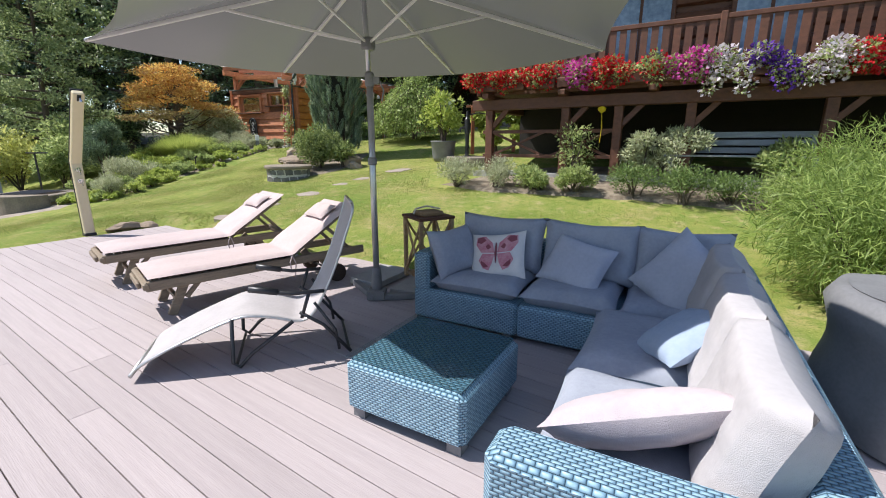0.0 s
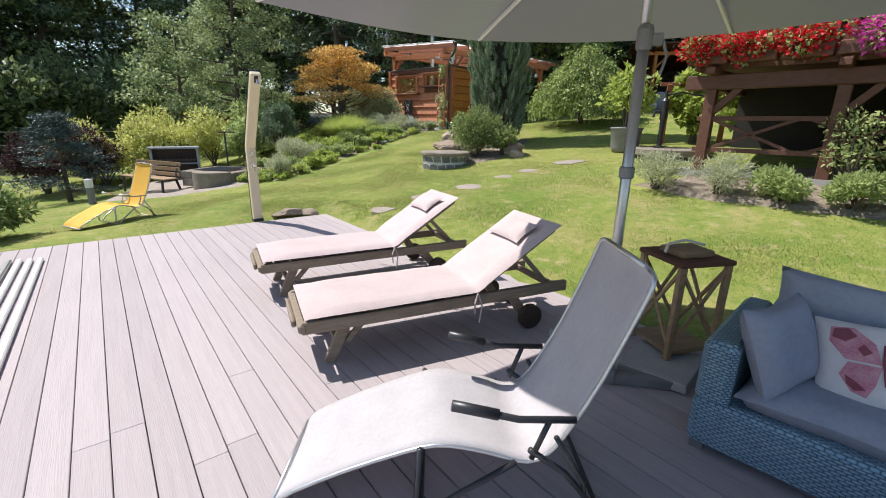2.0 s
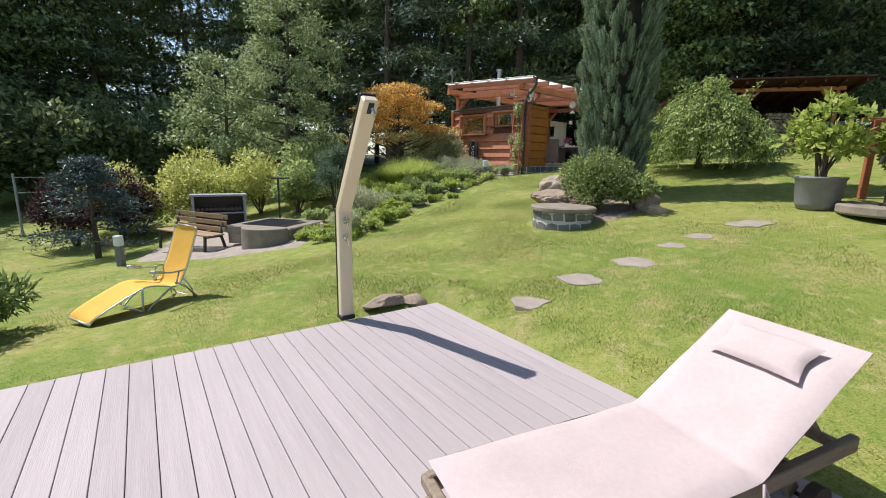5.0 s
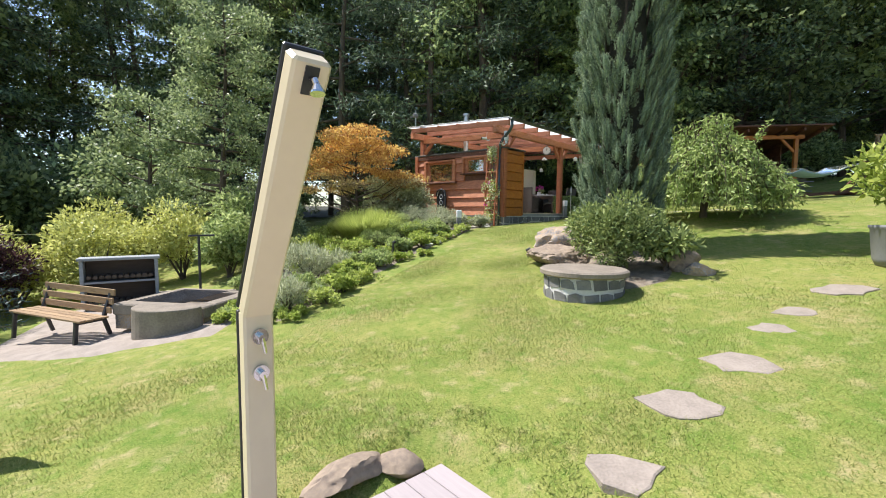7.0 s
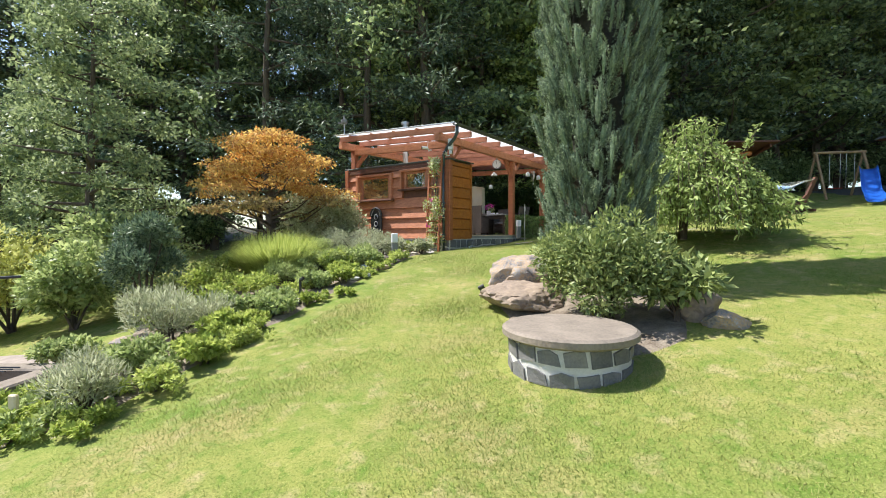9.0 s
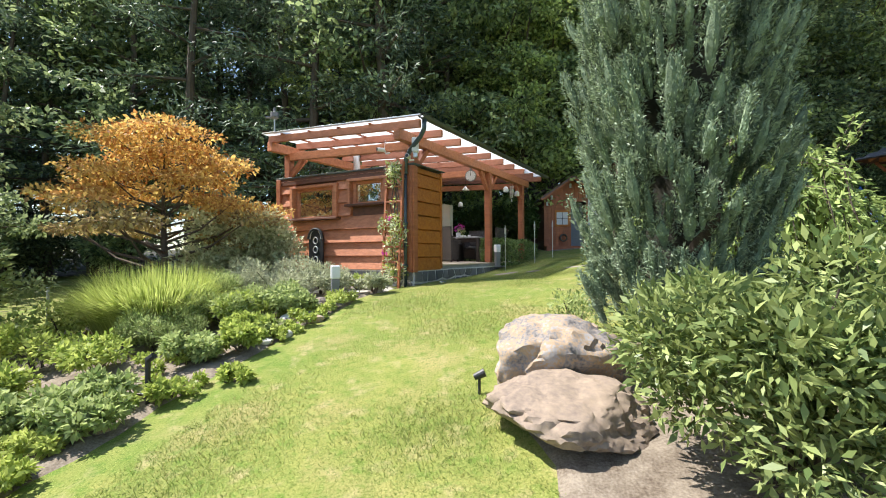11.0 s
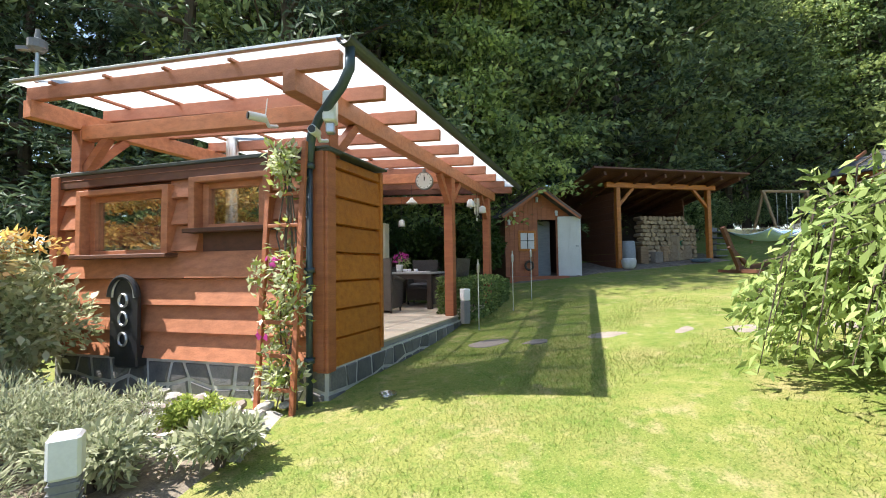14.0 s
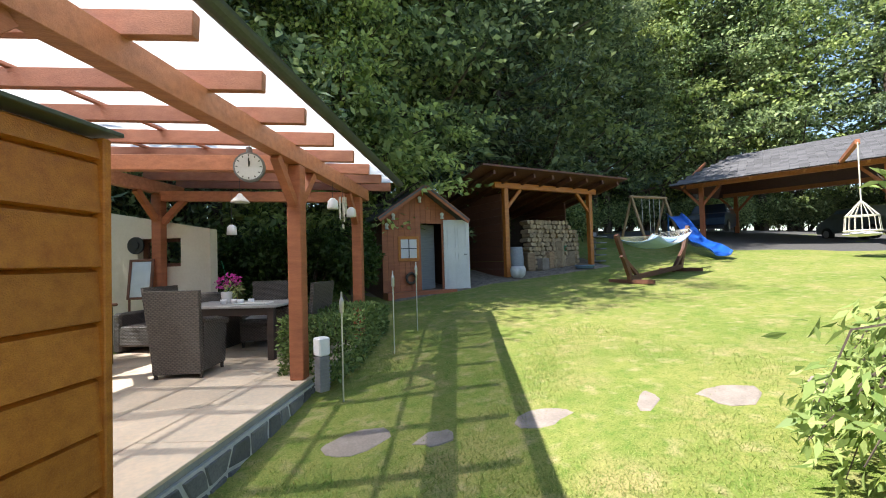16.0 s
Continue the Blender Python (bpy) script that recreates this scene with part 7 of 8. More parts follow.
def swing_and_slide():
    p = Vector((10.3, 31.6, ground_z(10.3, 31.6)))
    ob = thing("swing_set", "wooden swing frame with a hanging seat", "swing", pose(*p))
    part("top_beam", Build().tube([(-0.8, 0, 2.2), (1.4, 0, 2.2)], 0.06, 10), M["old_wood"], ob)
    for x in (-0.7, 1.3):
        for s in (-1, 1):
            part("leg", Build().tube([(x, s * 0.8, -0.1), (x, 0, 2.2)], 0.055, 8), M["old_wood"], ob)
    for x in (-0.1, 0.35, 0.6, 0.95):
        part("chain", Build().tube([(x, 0, 2.15), (x, 0, 0.5)], 0.012, 5), M["alu"], ob)
    part("seat", Build().box(-0.15, 0.4, -0.1, 0.1, 0.47, 0.5, None, 0.008), M["red"], ob)
    a, b = Vector((11.4, 31.0, ground_z(11.4, 31.0) + 1.35)), Vector((9.1, 27.3, ground_z(9.1, 27.3) + 0.12))
    sl = thing("slide", "blue plastic children's slide", "slide", pose(*b))
    inv = sl.matrix_world.inverted()
    d = b - a
    y = Vector((-d.y, d.x, 0)).normalized()

    def fn(u, v):
        w = 2 * v - 1
        c = a + d * u + Vector((0, 0, 0.08 * math.sin(u * 9) - 0.35 * math.sin(u * math.pi) * 0.6))
        return c + y * w * 0.3 + Vector((0, 0, 0.16 * abs(w) ** 6))
    o = part("chute", Build().sheet(fn, 20, 8, 0.02), M["blue_plastic"], sl, smooth=True)
    o.matrix_parent_inverse = inv
    o = part("ladder", Build().tube([a + y * 0.25, a + y * 0.25 + Vector((0.6, 0.5, -1.4))], 0.04, 7).tube([a - y * 0.25, a - y * 0.25 + Vector((0.6, 0.5, -1.4))], 0.04, 7), M["blue_plastic"], sl)
    o.matrix_parent_inverse = inv


swing_and_slide()


# ---- carport with shingled roof ----
def carport():
    A, B = Vector((13.6, 31.3, 0)), Vector((15.6, 25.6, 0))
    x = (B - A).normalized()
    y = Vector((-x.y, x.x, 0))
    if y.x < 0:
        y = -y
    ob = thing("carport", "open timber carport with grey shingle roof", "carport", pose(*A))
    inv = ob.matrix_world.inverted()
    at = lambda a, b, z: A + x * a + y * b + Vector((0, 0, z))

    def put(name, bb, mat, label="", parent=None):
        o = part(name, bb, mat, ob if parent is None else parent, label)
        if parent is None:
            o.matrix_parent_inverse = inv
        return o
    W = (B - A).length
    for a in (0, W, 2 * W):
        for b in (0, 5.5):
            q = at(a, b, 0)
            p = put("post", Build().beam(at(a, b, ground_z(q.x, q.y) - 0.1), at(a, b, 6.15), 0.18, 0.18, x), M["redwood"])
            for s in (-1, 1):
                part("brace", Build().beam(at(a + s * 0.06, b, 5.35), at(a + s * 0.75, b, 6.15), 0.1, 0.11), M["redwood"], p)
    for b in (0, 5.5):
        put("plate_beam", Build().beam(at(-0.6, b, 6.25), at(2 * W + 0.6, b, 6.25), 0.16, 0.2), M["redwood_x"])
    for k in range(16):
        a = -0.6 + k * (2 * W + 1.2) / 15
        put("rafter", Build().beam(at(a, -0.7, 6.2), at(a, 2.75, 7.75), 0.08, 0.14), M["redwood_x"])
    e0, e1 = -1.1, 2 * W + 1.1
    slope = lambda s: (-0.9 + 3.65 * s, 6.25 + 1.62 * s)
    deck_b = Build()
    for (b0, z0), (b1, z1) in (((-0.9, 6.22), (2.75, 7.84)), ((2.75, 7.84), (6.4, 6.22))):
        deck_b.add([at(e0 + (0 if z0 < 7 else 1.6), b0, z0), at(e1, b0, z0), at(e1, b1, z1), at(e0 + (0 if z1 < 7 else 1.6), b1, z1)], [(0, 1, 2, 3)])
    deck_b.add([at(e0, -0.9, 6.22), at(e0 + 1.6, 2.75, 7.84), at(e0, 6.4, 6.22)], [(0, 1, 2)])
    roof = put("roof", deck_b, M["brown_wood"])
    # courses of shingles on the two faces in view
    rng = np.random.default_rng(41)
    tile = Build().box(0, 0.295, 0, 0.3, 0, 0.02).mesh("shingle", M["shingle"])
    rest = Build()
    n = 0
    for r in range(15):
        s = r / 15
        b0, z0 = slope(s)
        a = e0 + 1.6 * s - 0.0
        while a < e1:
            d = Vector((0, 3.65, 1.62)).normalized()
            px = x
            py = (y * d.y + Vector((0, 0, d.z))).normalized()
            pz = px.cross(py)
            if pz.z < 0:
                pz = -pz
            m = Matrix((px, py, pz)).transposed().to_4x4()
            m.translation = at(a + (r % 2) * 0.15, b0, z0 + 0.012 + rng.uniform(0, 0.008))
            if n < 300 and a < 6.2:
                o = new("shingle", tile)
                o.parent = roof
                o.matrix_basis = m
                n += 1
            else:
                rest.box(0, 0.295, 0, 0.3, 0, 0.02, m)
            a += 0.3
    o = part("more_shingles", rest, M["shingle"], roof)
    o["kind"] = "stuff"
    # hanging chair
    h = Vector((11.4, 24.6, 0))
    g = ground_z(h.x, h.y)
    hc = thing("hanging_chair", "white rope hanging chair", "hanging chair", pose(h.x, h.y, g + 0.7))
    frame_b = Build()
    frame_b.tube([(0.42 * math.cos(t), 0.42 * math.sin(t), 0.1) for t in np.linspace(0, 6.283, 20)], 0.03, 7)
    frame_b.tube([(0.38 * math.cos(t), 0.38 * math.sin(t), 0.55) for t in np.linspace(0, 6.283, 20)], 0.02, 7)
    part("ring", frame_b, M["rope"], hc)
    net = Build()
    for k in range(16):
        t = k * 6.283 / 16
        net.tube([(0.42 * math.cos(t), 0.42 * math.sin(t), 0.1), (0.38 * math.cos(t), 0.38 * math.sin(t), 0.55), (0.03 * math.cos(t), 0.03 * math.sin(t), 1.0)], 0.01, 4, False)
    part("net", net, M["rope"], hc)
    part("pad", pillow_build(0.75, 0.75, 0.14), M["white_cloth"], hc, smooth=True)
    part("rope", Build().tube([(0, 0, 1.0), (0.0, 0.0, 6.3 - g - 0.7)], 0.02, 7), M["rope"], hc)
    put("outrigger", Build().beam(at(W * 0.75, 1.0, 6.32), (h.x, h.y, 6.32), 0.12, 0.14), M["redwood_x"])


carport()


def car(x, y, turn, mat, label):
    z = ground_z(x, y) + 0.03
    ob = thing("parked_car", label, "car", pose(x, y, z, 0, 0, turn))
    bm = bmesh.new()
    prof = [(-2.1, 0.35), (-2.15, 0.7), (-1.9, 0.95), (-1.5, 1.0), (-1.0, 1.5), (0.9, 1.52), (1.5, 1.05), (2.0, 0.9), (2.15, 0.6), (2.1, 0.35)]
    b = Build()
    n = len(prof)
    v = [(a, s * (0.85 if c < 1.1 else 0.68), c) for s in (-1, 1) for a, c in prof]
    b.add(v, [tuple(range(n)), tuple(range(2 * n - 1, n - 1, -1))] + [(k, n + k, n + (k + 1) % n, (k + 1) % n) for k in range(n)])
    bm.free()
    body = part("body", b, mat, ob, soft=0.05)
    for s in (-1, 1):
        part("side_window", Build().add([(-1.2, s * 0.80, 1.08), (1.2, s * 0.80, 1.08), (0.85, s * 0.70, 1.44), (-0.9, s * 0.70, 1.44), (-1.2, s * 0.82, 1.08), (1.2, s * 0.82, 1.08), (0.85, s * 0.73, 1.44), (-0.9, s * 0.73, 1.44)], [(0, 1, 2, 3), (4, 7, 6, 5), (0, 4, 5, 1), (2, 6, 7, 3), (1, 5, 6, 2), (0, 3, 7, 4)]), M["painted_sky_pane"], body)
        for a in (-1.35, 1.35):
            wh = part("wheel", Build().tube([(a, s * 0.72, 0.32), (a, s * 0.9, 0.32)], 0.32, 20), M["plastic_black"], ob)
            part("rim", Build().tube([(a, s * 0.88, 0.32), (a, s * 0.91, 0.32)], 0.19, 14), M["alu"], wh)


car(17.5, 33.5, 25, M["car_blue"], "dark blue car parked under the carport")
car(21.0, 28.5, 60, M["car_grey"], "grey-green car parked beyond the carport")


# ---- lawn things ----
def stepping_stone(x, y, r, seed, mat, group="stepping stones"):
    rng = np.random.default_rng(seed)
    n = 11
    o = [(x + math.cos(6.283 * k / n) * r * rng.uniform(0.62, 1.2) * 1.15, y + math.sin(6.283 * k / n) * r * rng.uniform(0.75, 1.15) * 0.8) for k in range(n)]
    b = Build()
    z = ground_z(x, y)
    v = [(px, py, ground_z(px, py) - 0.06) for px, py in o] + [(px, py, ground_z(px, py) + 0.002) for px, py in o] + [(x + (px - x) * 0.93, y + (py - y) * 0.93, ground_z(px, py) + 0.008) for px, py in o]
    f = [(k + r_ * n, (k + 1) % n + r_ * n, n + (k + 1) % n + r_ * n, n + k + r_ * n) for r_ in (0, 1) for k in range(n)] + [tuple(range(2 * n, 3 * n))]
    b.add(v, f)
    return solo("stepping_stone", b, mat, "flat irregular stepping stone set in the lawn", "stepping stone", group=group)


for k, (x, y, r) in enumerate(((-4.1, 8.35, 0.22), (-3.62, 9.15, 0.25), (-2.99, 9.88, 0.26), (-2.48, 10.65, 0.19), (-2.08, 11.15, 0.2), (-1.3, 11.9, 0.28))):
    stepping_stone(x, y, r, 400 + k, M["slab"])
for k, (x, y, r) in enumerate(((-4.5, 21.15, 0.28), (-3.86, 20.75, 0.17), (-2.97, 20.5, 0.22), (-2.18, 20.3, 0.26), (-1.4, 19.95, 0.28), (-0.4, 19.6, 0.28))):
    stepping_stone(x, y + 0.12, r, 420 + k, M["slab"])

rock("boulder", "large split boulder with grey and rusty faces", -4.58, 14.5, (0.66, 0.58, 0.46), 5, M["stone"], ground_z(-4.5, 14.5) - 0.08, turn=25, sink=0.3)
rock("boulder", "flat rusty boulder at the foot of the rhododendron", -4.62, 13.8, (0.58, 0.5, 0.25), 9, M["rust_stone"], turn=10)
rock("boulder", "rounded brown boulder beside the yew", -2.75, 13.1, (0.3, 0.28, 0.24), 12, M["rust_stone"])
rock("boulder", "low rounded stone beside the yew", -2.6, 12.75, (0.22, 0.2, 0.15), 13, M["stone"])
rock("edge_stone", "brown field stone at the deck edge", -5.75, 8.03, (0.3, 0.17, 0.085), 21, M["rust_stone"], turn=55)
rock("edge_stone", "brown field stone at the deck edge", -5.47, 8.27, (0.17, 0.13, 0.09), 22, M["rust_stone"], turn=20)
rng_s = np.random.default_rng(77)
for k in range(56):
    t = rng_s.random()
    x, y = (-8.4 + 1.5 * t * t + rng_s.uniform(-0.5, 0.2), 10.8 + 6.9 * t)
    s = rng_s.uniform(0.03, 0.15)
    rock("bed_stone", "small field stone edging the flower bed", x - 0.25, y, (s * 1.3, s, s * 0.6), 1500 + k, M["stone"] if k % 3 else M["white_joint"], turn=rng_s.uniform(0, 180), group="bed edging stones")
for k in range(130):
    q = sp(rng_s.uniform(0.1, 2.9), rng_s.uniform(-1.2, -0.1), 0)
    s = rng_s.uniform(0.025, 0.1)
    rock("pale_stone", "small pale stone of the rock garden", q.x, q.y, (s * 1.2, s, s * 0.7), 540 + k, M["gravel"] if k % 2 else M["slab"], z=ground_z(q.x, q.y) + 0.035, turn=rng_s.uniform(0, 180), group="rock garden stones")
for k in range(6):
    x, y = -9.9 - 0.25 * k, 19.2 - 0.15 * k
    rock("wall_stone", "dark stacked slab beside the garden house", x, y, (0.35, 0.25, 0.09), 590 + k, M["stone"], z=ground_z(x, y) + 0.1 + 0.08 * (k % 3), group="stacked slabs")
shrub("stonecrop", "yellow-green stonecrop mound among pale stones", -7.35, 18.75, 0.35, 0.22, L["lime_leaf"], 1800, 0.045, 610, "plant")
shrub("silver_plant", "silvery leaved low plant among the stones", -7.0, 18.2, 0.4, 0.25, L["lavender"], 1300, 0.09, 611, "plant", slim=0.3)
shrub("silver_plant", "silvery leaved low plant among the stones", -7.6, 18.0, 0.35, 0.3, L["lavender"], 1300, 0.08, 612, "plant", slim=0.3)


def stone_drum():
    x, y = -4.22, 12.05
    z = ground_z(x, y)
    ob = thing("stone_seat", "round stone-faced seat with a slab top", "plinth", pose(x, y, z - 0.12))
    part("core", Build().lathe([(0.53, 0), (0.53, 0.36)], 40), M["white_joint"], ob, smooth=False)
    part("cap", Build().lathe([(0.57, 0.36), (0.6, 0.38), (0.6, 0.43), (0.57, 0.45), (0.01, 0.455)], 40), M["concrete"], ob)
    rng = np.random.default_rng(3)
    for row in range(2):
        n = 16
        for k in range(n):
            a0, a1 = 6.283 * (k + 0.5 * row) / n, 6.283 * (k + 0.5 * row + 0.92) / n
            z0, z1 = 0.02 + row * 0.18, 0.172 + row * 0.18
            m = [(a0 + rng.uniform(0, 0.05), z0 + rng.uniform(0, 0.03)), (a1, z0 + rng.uniform(-0.01, 0.04)), (a1 - rng.uniform(0, 0.05), z1 + rng.uniform(-0.04, 0.01)), ((a0 + a1) / 2, z1 + rng.uniform(-0.02, 0.02)), (a0, z1 - rng.uniform(0, 0.04))]
            b = Build()
            v = [(0.52 * math.cos(a), 0.52 * math.sin(a), h) for a, h in m] + [(0.547 * math.cos(a), 0.547 * math.sin(a), h) for a, h in m]
            b.add(v, [(5, 6, 7, 8, 9)] + [(i, (i + 1) % 5, 5 + (i + 1) % 5, 5 + i) for i in range(5)])
            part("stone", b, M["grey_stone"], ob)


stone_drum()


def bollard(x, y, z, h=0.62):
    ob = thing("bollard_lamp", "garden bollard lamp with white top and ribbed grey shaft", "lamp", pose(x, y, z, 0, 0, 25), "bollard lamps")
    part("shaft", Build().box(-0.06, 0.06, -0.06, 0.06, 0, h * 0.66, None, 0.008), M["plastic_grey"], ob)
    for k in range(9):
        part("rib", Build().box(-0.066, 0.066, -0.066, 0.066, 0.04 + k * h * 0.068, 0.055 + k * h * 0.068), M["plastic_grey"], ob)
    part("head", Build().box(-0.07, 0.07, -0.07, 0.07, h * 0.66, h, None, 0.015), M["lamp_white"], ob, "white lamp head")


bollard(-7.42, 17.5, ground_z(-7.42, 17.5) - 0.02)
q = sp(-0.22, 3.62, 0)
bollard(q.x, q.y, 1.66, 0.6)
bollard(-12.8, 9.3, ground_z(-12.8, 9.3), 0.65)
solo("garden_spike", Build().tube([(0, 0, 0), (0, 0, 0.42)], 0.022, 8).tube([(0, 0, 0.4), (0.06, 0, 0.44)], 0.03, 8), M["plastic_black"], "small dark spike light at the lawn edge", "spot light", pose(-8.15, 14.5, ground_z(-8.15, 14.5) + 0.02))
sl = Build().tube([(0, 0, 0), (0, 0, 0.16)], 0.012, 6).tube([(-0.04, 0, 0.15), (0.045, 0, 0.19)], [0.026, 0.036], 12)
solo("spot_light", sl, M["plastic_black"], "black garden spot light before the boulder", "spot light", pose(-5.2, 14.35, ground_z(-5.2, 14.35) - 0.02))

# torches in the hedge row
for k, (x, y) in enumerate(((-4.4, 22.3), (-3.45, 23.6), (-2.75, 24.6))):
    b = thing("garden_torch", "thin metal garden torch on a pole", "torch", pose(x, y, ground_z(x, y) - 0.02, 0, 0, 0), "garden torches")
    part("pole", Build().tube([(0, 0, 0), (0, 0, 1.0)], 0.009, 6), M["alu"], b)
    part("burner", Build().lathe([(0.012, 0.98), (0.024, 1.0), (0.026, 1.12), (0.012, 1.16), (0.01, 1.22)], 10), M["alu"], b)


# ---- fire place ----
def fire_place():
    z = ground_z(-10.4, 11.3) + 0.03
    pit = thing("fire_pit", "square stone fire pit with an iron grate", "fire pit", pose(-10.6, 11.5, z, 0, 0, 8))
    for n_, q in (("edge", (-0.8, 0.8, -0.75, -0.5)), ("edge", (-0.8, 0.8, 0.5, 0.75)), ("edge", (-0.8, -0.55, -0.5, 0.5)), ("edge", (0.55, 0.8, -0.5, 0.5))):
        part(n_, Build().box(q[0], q[1], q[2], q[3], 0.12, 0.3, None, 0.02), M["concrete"], pit)
        part("footing", Build().box(q[0] + 0.03, q[1] - 0.03, q[2] + 0.03, q[3] - 0.03, -0.1, 0.12), M["stone"], pit)
    part("ash", Build().box(-0.55, 0.55, -0.5, 0.5, 0.0, 0.1), M["soil"], pit)
    grate = Build()
    for k in range(14):
        grate.tube([(-0.6, -0.5 + k * 0.08, 0.31), (0.3, -0.5 + k * 0.08, 0.31)], 0.008, 5)
    part("grate", grate, M["steel_dark"], pit)
    zs = ground_z(-10.1, 10.5)
    b = Build()
    n = 18
    o = [(0.54 * math.cos(t), 0.46 * math.sin(t)) for t in np.linspace(0, math.pi, n)]
    b.slab(o, 0, 0.47, None, 0.04)
    solo("concrete_planter", b, M["concrete"], "half-round weathered concrete trough", "planter", pose(-10.2, 10.74, zs - 0.06, 0, 0, 190), soft=0.02)
    g = thing("wood_store", "low dark log store with pale frame behind the fire pit", "log store", pose(-13.9, 12.75, ground_z(-13.9, 12.75), 0, 0, 50))
    part("frame", Build().box(-0.7, -0.63, 0, 0.4, 0, 1.0, None, 0.01).box(0.63, 0.7, 0, 0.4, 0, 1.0, None, 0.01).box(-0.74, 0.74, -0.03, 0.42, 1.0, 1.06, None, 0.01).box(-0.63, 0.63, 0.0, 0.4, 0.5, 0.54), M["grey_wood"], g)
    part("back", Build().box(-0.63, 0.63, 0.36, 0.4, 0, 1.0), M["dark_wood"], g)
    rng = np.random.default_rng(8)
    for k in range(22):
        a = -0.55 + (k % 11) * 0.11
        part("log", Build().tube([(a, 0.02, 0.08 + (k // 11) * 0.55), (a, 0.35, 0.08 + (k // 11) * 0.55)], rng.uniform(0.04, 0.055), 7), M["bark"], g)
    t = thing("post_tap", "thin iron stand with a crossbar by the fire pit", "stand", pose(-11.6, 12.65, ground_z(-11.6, 12.65)))
    part("post", Build().tube([(0, 0, 0), (0, 0, 1.3)], 0.025, 8), M["steel_dark"], t)
    part("crossbar", Build().tube([(-0.1, -0.15, 1.3), (0.15, 0.25, 1.3)], 0.02, 8), M["steel_dark"], t)
    rock("garden_slab", "flat stone slab bench in the bed", -9.6, 12.9, (0.45, 0.3, 0.09), 31, M["stone"], ground_z(-9.6, 12.9) + 0.15)
    solo("yellow_marker", Build().box(-0.04, 0.04, -0.02, 0.02, 0, 0.35, None, 0.01), M["cream_paint"], "short pale marker post in the bed", "post", pose(-8.95, 11.0, ground_z(-8.95, 11.0)))


fire_place()

# ---- pump, well slab, tub plant ----
wz = ground_z(0.75, 12.35)
solo("well_slab", Build().lathe([(0.78, 0), (0.8, 0.03), (0.8, 0.13), (0.77, 0.15)], 36), M["concrete"], "round concrete well cover", "well", pose(0.75, 12.35, wz - 0.02))
pump = thing("hand_pump", "old dark iron hand pump on the well", "pump", pose(0.5, 12.3, wz + 0.13))
part("barrel", Build().lathe([(0.1, 0), (0.1, 0.03), (0.05, 0.05), (0.05, 0.55), (0.07, 0.6), (0.07, 0.95), (0.04, 1.0), (0.03, 1.15)], 14), M["steel_dark"], pump, smooth=False)
part("handle", Build().tube([(0, 0, 1.05), (0.3, 0.1, 1.12), (0.75, 0.25, 1.05)], 0.018, 7), M["steel_dark"], pump)
part("spout", Build().tube([(0, 0, 0.75), (-0.18, -0.05, 0.72), (-0.2, -0.06, 0.62)], 0.028, 8), M["steel_dark"], pump)
px, py = -0.14, 12.95
solo("planter_tub", Build().lathe([(0.26, 0), (0.3, 0.1), (0.34, 0.5), (0.36, 0.52), (0.36, 0.55), (0.32, 0.55), (0.31, 0.5)], 24), M["plastic_grey"], "dark grey plastic plant tub", "plant pot", pose(px, py, ground_z(px, py) - 0.02), smooth=True)
shrub("tub_plant", "young lime green shrub growing in a tub", px, py, 0.7, 1.35, L["lime_leaf"], 900, 0.13, 640, "plant", base=ground_z(px, py) + 0.48, clumps=16, stems=9, slim=0.5, upright=0.5)
rail = thing("wooden_rail", "rustic wooden rail with vines", "fence", pose(0.7, 13.6, ground_z(0.7, 13.6)))
for k in range(3):
    part("post", Build().box(-0.05 + k * 1.2, 0.05 + k * 1.2, -0.05, 0.05, 0, 1.35, None, 0.01), M["redwood"], rail)
part("top_rail", Build().beam((-0.2, 0, 1.35), (2.7, 0, 1.35), 0.07, 0.07), M["redwood_x"], rail)
fence = thing("wire_fence", "thin wire fence before the forest", "fence", pose(-17.0, 15.0, ground_z(-17, 15)))
for k in range(6):
    part("post", Build().tube([(0.4 * k - 1, k * 2.2 - 5, -0.2), (0.4 * k - 1, k * 2.2 - 5, 1.5)], 0.03, 6), M["grey_wood"], fence)
for z in (1.0, 1.4):
    part("wire", Build().tube([(-1, -5, z), (1, 6, z)], 0.012, 4), M["alu"], fence)


